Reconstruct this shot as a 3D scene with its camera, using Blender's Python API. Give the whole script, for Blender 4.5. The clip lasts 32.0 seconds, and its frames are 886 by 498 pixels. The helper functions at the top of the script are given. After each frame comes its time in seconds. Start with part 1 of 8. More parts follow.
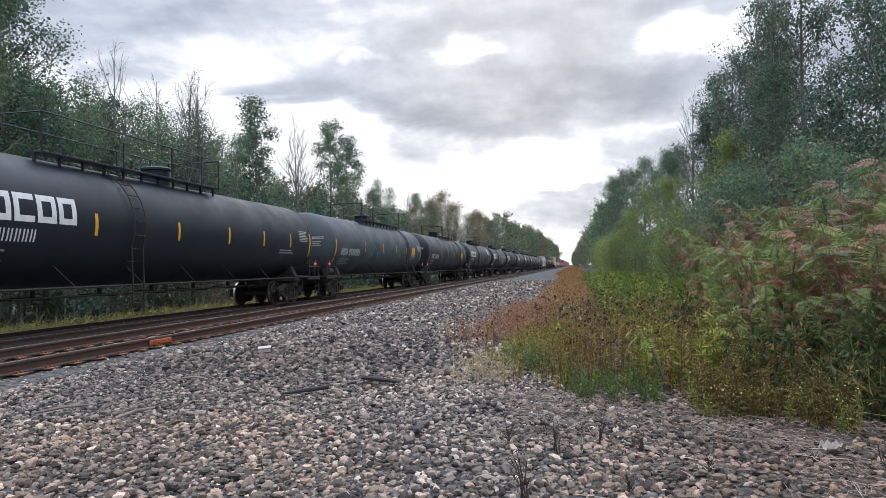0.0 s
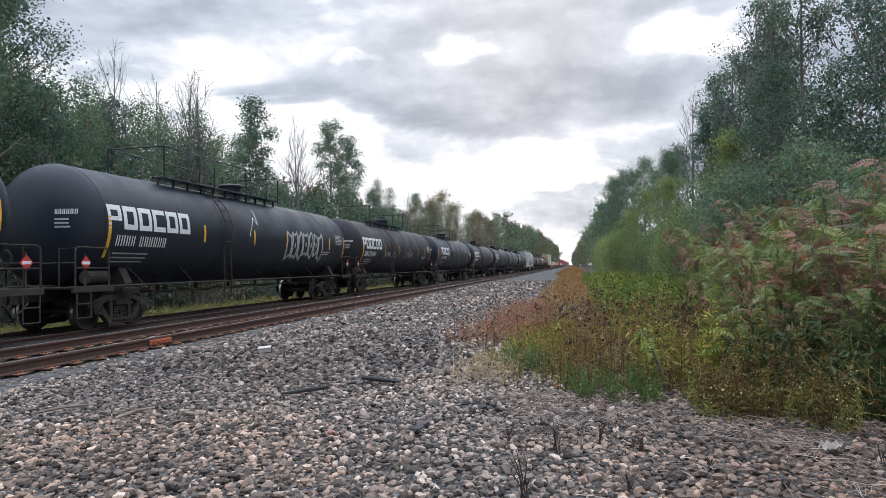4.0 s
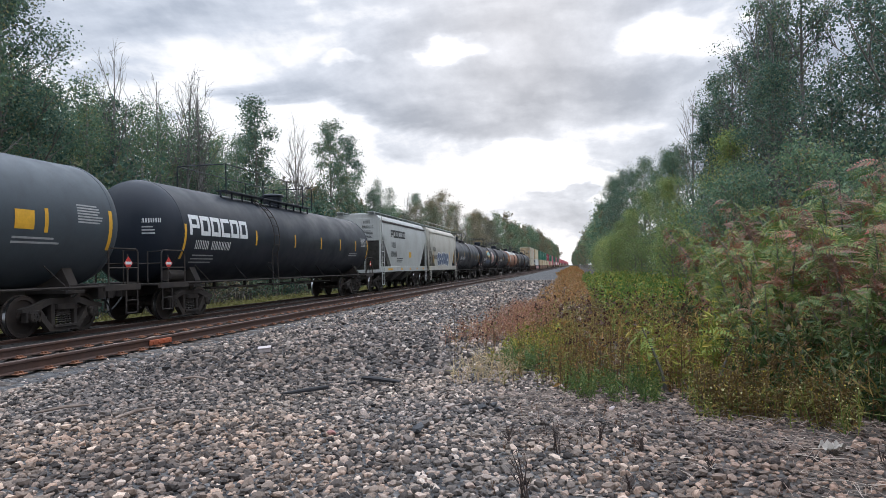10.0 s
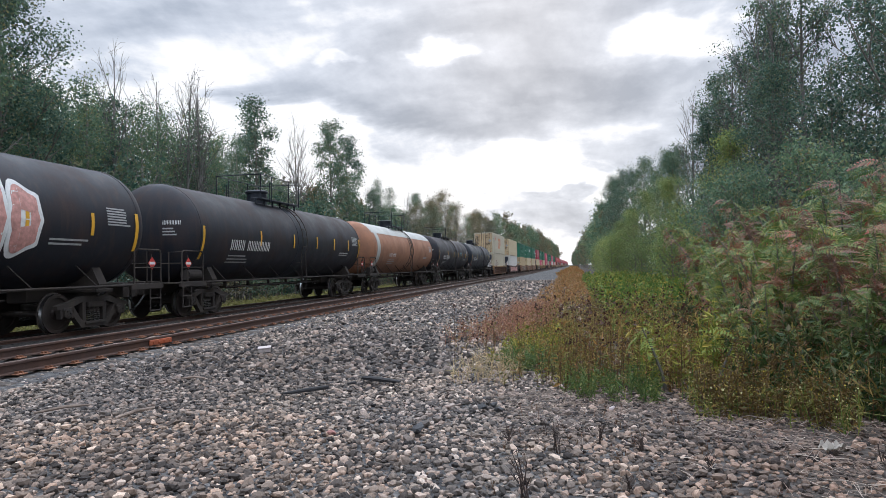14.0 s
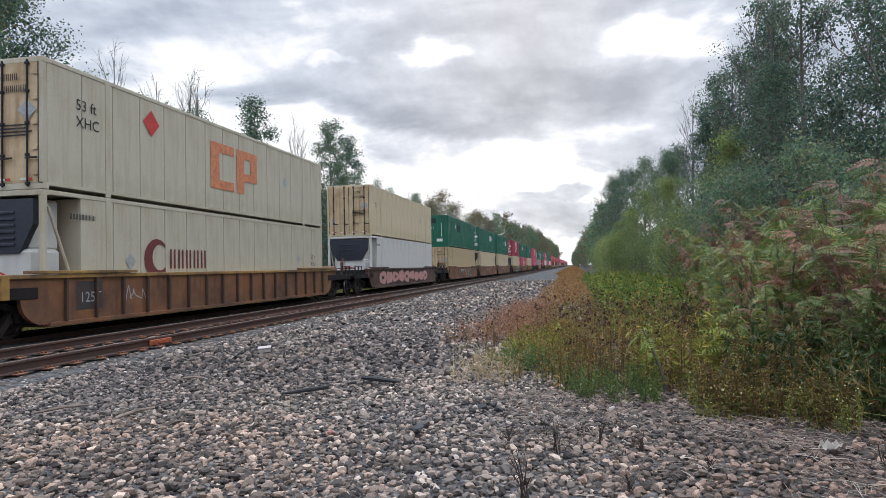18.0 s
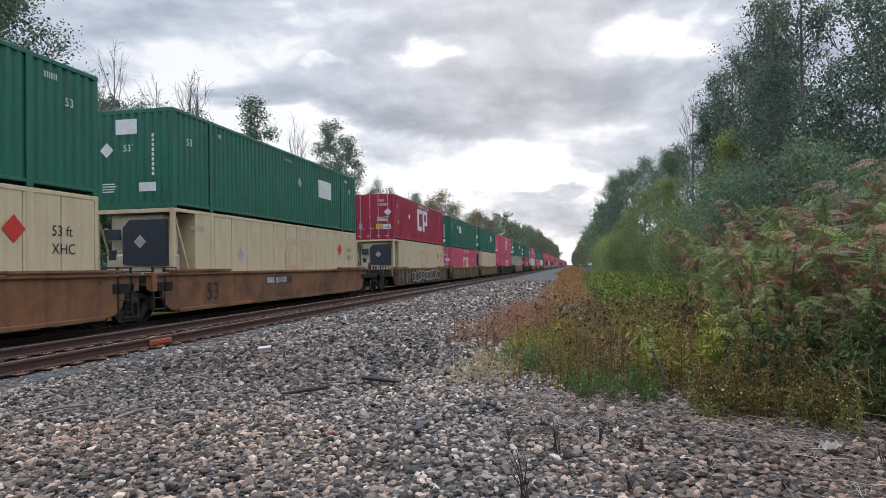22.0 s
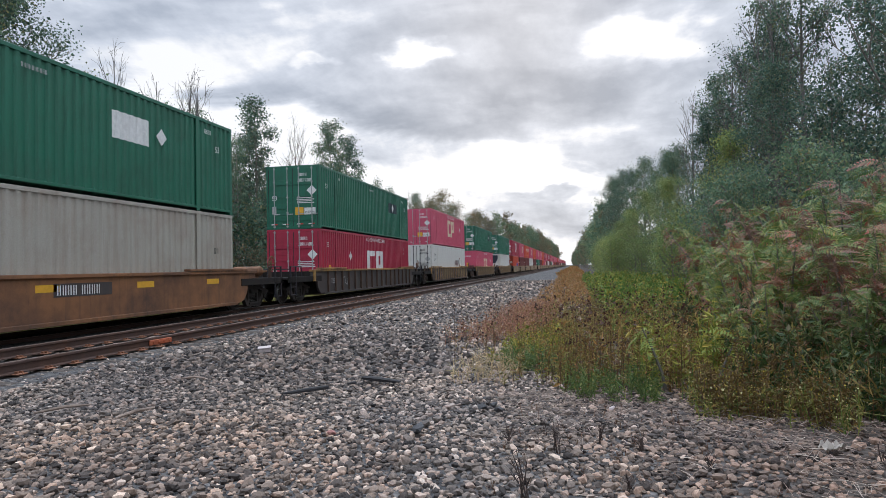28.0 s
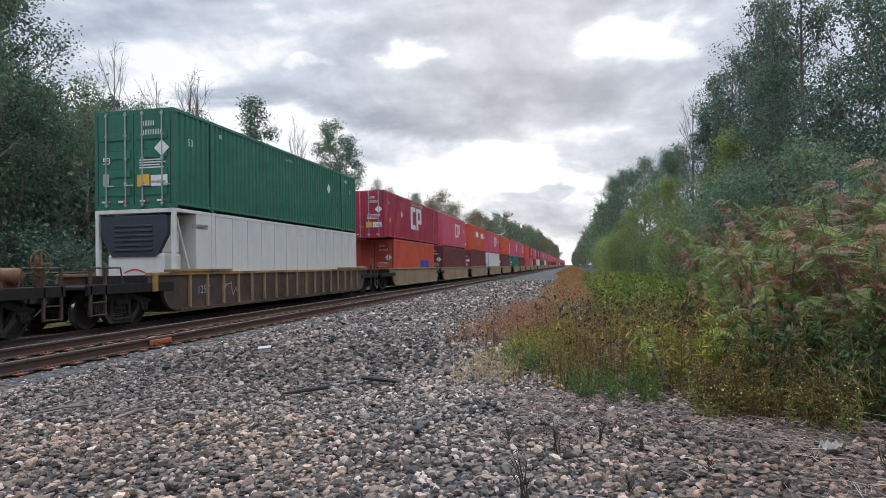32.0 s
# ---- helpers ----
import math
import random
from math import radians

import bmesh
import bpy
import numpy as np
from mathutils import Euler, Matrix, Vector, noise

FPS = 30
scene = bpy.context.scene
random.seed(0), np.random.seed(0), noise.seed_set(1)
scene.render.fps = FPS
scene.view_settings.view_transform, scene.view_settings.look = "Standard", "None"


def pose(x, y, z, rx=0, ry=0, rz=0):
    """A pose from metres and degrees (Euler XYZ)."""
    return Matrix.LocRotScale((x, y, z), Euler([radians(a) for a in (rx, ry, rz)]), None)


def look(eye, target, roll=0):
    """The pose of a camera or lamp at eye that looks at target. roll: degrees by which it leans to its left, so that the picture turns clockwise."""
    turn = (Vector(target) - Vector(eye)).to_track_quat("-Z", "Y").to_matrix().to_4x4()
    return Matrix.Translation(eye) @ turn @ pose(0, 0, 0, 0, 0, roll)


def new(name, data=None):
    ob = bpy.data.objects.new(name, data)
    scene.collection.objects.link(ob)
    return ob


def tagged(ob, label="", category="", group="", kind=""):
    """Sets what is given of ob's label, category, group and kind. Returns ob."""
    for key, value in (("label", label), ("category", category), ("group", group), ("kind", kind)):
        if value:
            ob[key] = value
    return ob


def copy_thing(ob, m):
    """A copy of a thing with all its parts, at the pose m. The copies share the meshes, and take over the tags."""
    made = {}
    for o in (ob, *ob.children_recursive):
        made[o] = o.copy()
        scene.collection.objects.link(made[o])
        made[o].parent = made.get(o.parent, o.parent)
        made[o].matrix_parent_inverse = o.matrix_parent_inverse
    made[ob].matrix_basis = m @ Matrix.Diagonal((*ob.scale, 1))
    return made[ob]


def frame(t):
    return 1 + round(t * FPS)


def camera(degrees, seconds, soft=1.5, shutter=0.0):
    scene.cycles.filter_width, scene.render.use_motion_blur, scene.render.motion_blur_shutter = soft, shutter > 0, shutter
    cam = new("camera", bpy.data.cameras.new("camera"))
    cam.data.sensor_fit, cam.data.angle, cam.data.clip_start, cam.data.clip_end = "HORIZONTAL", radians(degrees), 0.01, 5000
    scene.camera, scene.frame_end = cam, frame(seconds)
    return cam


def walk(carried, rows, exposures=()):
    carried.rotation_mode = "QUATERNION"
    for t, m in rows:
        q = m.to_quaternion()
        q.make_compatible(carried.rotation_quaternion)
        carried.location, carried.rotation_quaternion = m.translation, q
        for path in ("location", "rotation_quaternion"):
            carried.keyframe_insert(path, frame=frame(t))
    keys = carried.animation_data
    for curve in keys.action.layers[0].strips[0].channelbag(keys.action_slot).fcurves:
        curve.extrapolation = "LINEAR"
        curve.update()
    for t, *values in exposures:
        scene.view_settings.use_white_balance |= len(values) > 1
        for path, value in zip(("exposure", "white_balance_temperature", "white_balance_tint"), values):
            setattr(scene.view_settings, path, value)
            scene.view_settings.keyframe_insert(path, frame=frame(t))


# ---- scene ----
cam = camera(67.38, 32.0, soft=0.75)
EYE = pose(0, 0, 1.40, 91.589, 1.178, 11.208)
walk(cam, [(0.0, EYE), (32.0, EYE)], exposures=[(0.0, 0.0), (17.0, 0.0), (20.0, -0.12), (25.5, -0.12), (28.0, -0.08), (32.0, -0.08)])

# ---- light: an overcast sky, a weak veiled sun, a drifting cloud layer ----
world = bpy.data.worlds.new("sky")
scene.world = world
world.use_nodes = True
wn = world.node_tree.nodes
wl = world.node_tree.links
sky = wn.new("ShaderNodeTexSky")
sky.sky_type = "NISHITA"
sky.sun_disc = False
sky.sun_elevation = radians(24)
sky.sun_rotation = radians(-4)
sky.air_density, sky.dust_density = 1.0, 2.5
wn["Background"].inputs["Strength"].default_value = 0.05
wl.new(sky.outputs["Color"], wn["Background"].inputs["Color"])

sun_data = bpy.data.lights.new("sun", "SUN")
sun_data.energy, sun_data.angle, sun_data.color = 1.5, radians(40), (1.0, 0.97, 0.92)
sun = new("sun", sun_data)
sun.matrix_world = look((0, 0, 100), (8, -150, 0))
scene.view_settings.exposure = 0.0


# ---- materials ----
def nodes(name):
    m = bpy.data.materials.new(name)
    m.use_nodes = True
    return m, m.node_tree.nodes, m.node_tree.links, m.node_tree.nodes["Principled BSDF"]


def ramp(n, stops):
    r = n.new("ShaderNodeValToRGB")
    e = r.color_ramp.elements
    while len(e) < len(stops):
        e.new(0.5)
    for el, (p, c) in zip(e, stops):
        el.position, el.color = p, (*c, 1)
    return r


def rgbmix(n, l, fac, a, b, blend="MIX"):
    x = n.new("ShaderNodeMix")
    x.data_type, x.blend_type = "RGBA", blend
    for socket, value in ((x.inputs["Factor"], fac), (x.inputs["A"], a), (x.inputs["B"], b)):
        if isinstance(value, (int, float)):
            socket.default_value = value
        elif isinstance(value, tuple):
            socket.default_value = (*value, 1)
        else:
            l.new(value, socket)
    return x.outputs["Result"]


def noise_tex(n, l, scale, detail=4, rough=0.6, stretch=None, coord="Object"):
    tc = n.new("ShaderNodeTexCoord")
    t = n.new("ShaderNodeTexNoise")
    t.inputs["Scale"].default_value, t.inputs["Detail"].default_value, t.inputs["Roughness"].default_value = scale, detail, rough
    if stretch:
        mp = n.new("ShaderNodeMapping")
        mp.inputs["Scale"].default_value = stretch
        l.new(tc.outputs[coord], mp.inputs["Vector"])
        l.new(mp.outputs["Vector"], t.inputs["Vector"])
    else:
        l.new(tc.outputs[coord], t.inputs["Vector"])
    return t.outputs["Fac"]


def bump(n, l, b, height, strength=0.3, dist=0.02):
    x = n.new("ShaderNodeBump")
    x.inputs["Strength"].default_value, x.inputs["Distance"].default_value = strength, dist
    l.new(height, x.inputs["Height"])
    l.new(x.outputs["Normal"], b.inputs["Normal"])


def paint(name, col, dirt=(0.12, 0.09, 0.07), amount=0.5, rough=0.5, metal=0.0, streak=True, grain=6.0, spec=0.5, cover=0.45):
    """Weathered paint: broad stains, streaks that run down, fine grain."""
    m, n, l, b = nodes(name)
    big = noise_tex(n, l, 0.9, 5, 0.65)
    r1 = ramp(n, [(cover, (0, 0, 0)), (cover + 0.35 * (cover / 0.45), (amount, amount, amount))])
    l.new(big, r1.inputs["Fac"])
    c = rgbmix(n, l, r1.outputs["Color"], col, dirt)
    if streak:
        st = noise_tex(n, l, 1.0, 4, 0.6, stretch=(5.0, 5.0, 0.35))
        r2 = ramp(n, [(0.5, (0, 0, 0)), (0.85, (amount, amount, amount))])
        l.new(st, r2.inputs["Fac"])
        c = rgbmix(n, l, r2.outputs["Color"], c, dirt)
    fine = noise_tex(n, l, grain * 8, 3, 0.6)
    r3 = ramp(n, [(0.3, (0.85, 0.85, 0.85)), (0.7, (1.08, 1.08, 1.08))])
    l.new(fine, r3.inputs["Fac"])
    c = rgbmix(n, l, 1.0, c, r3.outputs["Color"], "MULTIPLY")
    l.new(c, b.inputs["Base Color"])
    r4 = ramp(n, [(0.3, (rough - 0.1,) * 3), (0.75, (min(1, rough + 0.2),) * 3)])
    l.new(big, r4.inputs["Fac"])
    l.new(r4.outputs["Color"], b.inputs["Roughness"])
    b.inputs["Metallic"].default_value = metal
    b.inputs["Specular IOR Level"].default_value = spec
    bump(n, l, b, fine, 0.08, 0.004)
    return m


def leafy(name, c1, c2, c3=None, rough=0.55, tlc=0.3):
    """Leaves: hue changes from leaf to leaf and from plant to plant."""
    m, n, l, b = nodes(name)
    g = n.new("ShaderNodeNewGeometry")
    stops = [(0.0, c1), (0.75, c2)] + ([(0.97, c3)] if c3 else [])
    r = ramp(n, stops)
    l.new(g.outputs["Random Per Island"], r.inputs["Fac"])
    oi = n.new("ShaderNodeObjectInfo")
    r2 = ramp(n, [(0.0, (0.75, 0.8, 0.8)), (1.0, (1.25, 1.15, 1.0))])
    l.new(oi.outputs["Random"], r2.inputs["Fac"])
    c = rgbmix(n, l, 1.0, r.outputs["Color"], r2.outputs["Color"], "MULTIPLY")
    l.new(c, b.inputs["Base Color"])
    b.inputs["Roughness"].default_value = rough
    b.inputs["Specular IOR Level"].default_value = 0.35
    tr = n.new("ShaderNodeBsdfTranslucent")
    l.new(c, tr.inputs["Color"])
    mx = n.new("ShaderNodeMixShader")
    mx.inputs["Fac"].default_value = tlc
    l.new(b.outputs["BSDF"], mx.inputs[1])
    l.new(tr.outputs["BSDF"], mx.inputs[2])
    l.new(mx.outputs["Shader"], n["Material Output"].inputs["Surface"])
    return m


def plain(name, col, rough=0.6, metal=0.0, vary=0.25, scale=8.0):
    m, n, l, b = nodes(name)
    f = noise_tex(n, l, scale, 5, 0.65)
    r = ramp(n, [(0.3, tuple(x * (1 - vary) for x in col)), (0.7, tuple(min(1, x * (1 + vary)) for x in col))])
    l.new(f, r.inputs["Fac"])
    l.new(r.outputs["Color"], b.inputs["Base Color"])
    b.inputs["Roughness"].default_value, b.inputs["Metallic"].default_value = rough, metal
    bump(n, l, b, f, 0.15, 0.01)
    return m


XT, ZT = -12.52, 0.055      # train track: middle, top of rail


def grease_and_shade(n, l, x, c):
    """Darkens ballast along the used track: oil, brake dust and painted-in train shade."""
    d = n.new("ShaderNodeMath")
    d.operation = "SUBTRACT"
    l.new(x, d.inputs[0])
    d.inputs[1].default_value = XT
    a = n.new("ShaderNodeMath")
    a.operation = "ABSOLUTE"
    l.new(d.outputs["Value"], a.inputs[0])
    r = n.new("ShaderNodeMapRange")
    r.inputs["From Min"].default_value, r.inputs["From Max"].default_value = 1.9, 1.1
    l.new(a.outputs["Value"], r.inputs["Value"])
    return rgbmix(n, l, r.outputs["Result"], c, rgbmix(n, l, 1.0, c, (0.34, 0.31, 0.29), "MULTIPLY"))


def stone_material():
    m, n, l, b = nodes("ballast_stone")
    g = n.new("ShaderNodeNewGeometry")
    r = ramp(n, [(0.0, (0.024, 0.023, 0.024)), (0.22, (0.072, 0.069, 0.068)), (0.5, (0.150, 0.140, 0.133)), (0.75, (0.265, 0.240, 0.220)),
                 (0.9, (0.36, 0.300, 0.265)), (1.0, (0.56, 0.53, 0.50))])
    l.new(g.outputs["Random Per Island"], r.inputs["Fac"])
    f = noise_tex(n, l, 60, 4, 0.7)
    r2 = ramp(n, [(0.3, (0.7, 0.7, 0.7)), (0.7, (1.2, 1.18, 1.15))])
    l.new(f, r2.inputs["Fac"])
    c = rgbmix(n, l, 1.0, r.outputs["Color"], r2.outputs["Color"], "MULTIPLY")
    broad = noise_tex(n, l, 0.35, 3, 0.6)
    r3 = ramp(n, [(0.36, (0.84, 0.77, 0.735)), (0.64, (1.34, 1.16, 1.0))])
    l.new(broad, r3.inputs["Fac"])
    c = rgbmix(n, l, 1.0, c, r3.outputs["Color"], "MULTIPLY")
    # stones turn darker and browner away from the line
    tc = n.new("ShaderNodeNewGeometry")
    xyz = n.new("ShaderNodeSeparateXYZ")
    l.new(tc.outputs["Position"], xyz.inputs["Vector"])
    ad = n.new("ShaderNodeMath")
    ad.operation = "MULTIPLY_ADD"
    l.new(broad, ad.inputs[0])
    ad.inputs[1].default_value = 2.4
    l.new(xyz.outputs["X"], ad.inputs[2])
    away_mix = n.new("ShaderNodeMapRange")
    away_mix.inputs["From Min"].default_value, away_mix.inputs["From Max"].default_value = 0.7, 2.6
    l.new(ad.outputs["Value"], away_mix.inputs["Value"])
    # frayed patches of stone tone: one darker in mid-bed, two paler
    for cx, cy, rx, ry, tint in ((-4.3, 9.6, 2.7, 3.6, (0.66, 0.66, 0.68)), (-3.3, 4.6, 2.4, 1.5, (1.22, 1.10, 1.0)), (-1.2, 8.2, 1.3, 2.2, (1.12, 1.10, 1.08))):
        pm = n.new("ShaderNodeMapping")
        pm.vector_type = "TEXTURE"
        pm.inputs["Location"].default_value, pm.inputs["Scale"].default_value = (cx, cy, 0), (rx, ry, 1e6)
        l.new(tc.outputs["Position"], pm.inputs["Vector"])
        away = n.new("ShaderNodeVectorMath")
        away.operation = "LENGTH"
        l.new(pm.outputs["Vector"], away.inputs[0])
        frayed = n.new("ShaderNodeMath")
        frayed.operation = "MULTIPLY_ADD"
        l.new(noise_tex(n, l, 1.3, 4, 0.65), frayed.inputs[0])
        frayed.inputs[1].default_value = 1.1
        l.new(away.outputs["Value"], frayed.inputs[2])
        patch = n.new("ShaderNodeMapRange")
        patch.interpolation_type = "SMOOTHSTEP"
        patch.inputs["From Min"].default_value, patch.inputs["From Max"].default_value = 1.75, 1.05
        l.new(frayed.outputs["Value"], patch.inputs["Value"])
        c = rgbmix(n, l, patch.outputs["Result"], c, rgbmix(n, l, 1.0, c, tint, "MULTIPLY"))
    browned = rgbmix(n, l, 1.0, c, (0.74, 0.615, 0.54), "MULTIPLY")
    c = rgbmix(n, l, away_mix.outputs["Result"], c, browned)
    c = grease_and_shade(n, l, xyz.outputs["X"], c)
    l.new(c, b.inputs["Base Color"])
    b.inputs["Roughness"].default_value = 0.85
    bump(n, l, b, f, 0.4, 0.01)
    return m


def ground_material():
    """Crushed stone along the line, earth and grass to both sides, by plan position."""
    m, n, l, b = nodes("ground_gravel_grass")
    tc = n.new("ShaderNodeTexCoord")
    vor = n.new("ShaderNodeTexVoronoi")
    vor.inputs["Scale"].default_value = 14
    l.new(tc.outputs["Object"], vor.inputs["Vector"])
    sep = n.new("ShaderNodeSeparateColor")
    l.new(vor.outputs["Color"], sep.inputs["Color"])
    rock = ramp(n, [(0.0, (0.05, 0.05, 0.053)), (0.5, (0.13, 0.126, 0.126)), (1.0, (0.26, 0.245, 0.23))])
    l.new(sep.outputs["Red"], rock.inputs["Fac"])
    # gaps between the drawn stones are darkened in colour like crevice shade
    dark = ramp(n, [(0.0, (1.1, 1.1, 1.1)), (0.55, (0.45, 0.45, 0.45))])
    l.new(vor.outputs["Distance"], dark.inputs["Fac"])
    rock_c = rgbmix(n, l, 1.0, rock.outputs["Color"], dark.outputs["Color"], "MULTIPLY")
    nz = noise_tex(n, l, 0.8, 6, 0.7)
    earth = ramp(n, [(0.3, (0.026, 0.021, 0.017)), (0.6, (0.058, 0.046, 0.037)), (0.8, (0.040, 0.036, 0.023))])
    l.new(nz, earth.inputs["Fac"])
    xyz = n.new("ShaderNodeSeparateXYZ")
    l.new(tc.outputs["Object"], xyz.inputs["Vector"])
    wob = n.new("ShaderNodeMath")
    wob.operation = "MULTIPLY_ADD"
    l.new(nz, wob.inputs[0])
    wob.inputs[1].default_value = 1.6
    l.new(xyz.outputs["X"], wob.inputs[2])
    right = n.new("ShaderNodeMapRange")
    right.inputs["From Min"].default_value, right.inputs["From Max"].default_value = 0.9, 2.4
    l.new(wob.outputs["Value"], right.inputs["Value"])
    left = n.new("ShaderNodeMapRange")
    left.inputs["From Min"].default_value, left.inputs["From Max"].default_value = -14.6, -15.2
    l.new(wob.outputs["Value"], left.inputs["Value"])
    mx = n.new("ShaderNodeMath")
    mx.operation = "MAXIMUM"
    l.new(right.outputs["Result"], mx.inputs[0])
    l.new(left.outputs["Result"], mx.inputs[1])
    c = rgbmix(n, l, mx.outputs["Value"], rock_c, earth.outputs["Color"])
    c = grease_and_shade(n, l, xyz.outputs["X"], c)
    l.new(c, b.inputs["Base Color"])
    b.inputs["Roughness"].default_value = 0.95
    bump(n, l, b, vor.outputs["Distance"], 0.9, 0.04)
    return m


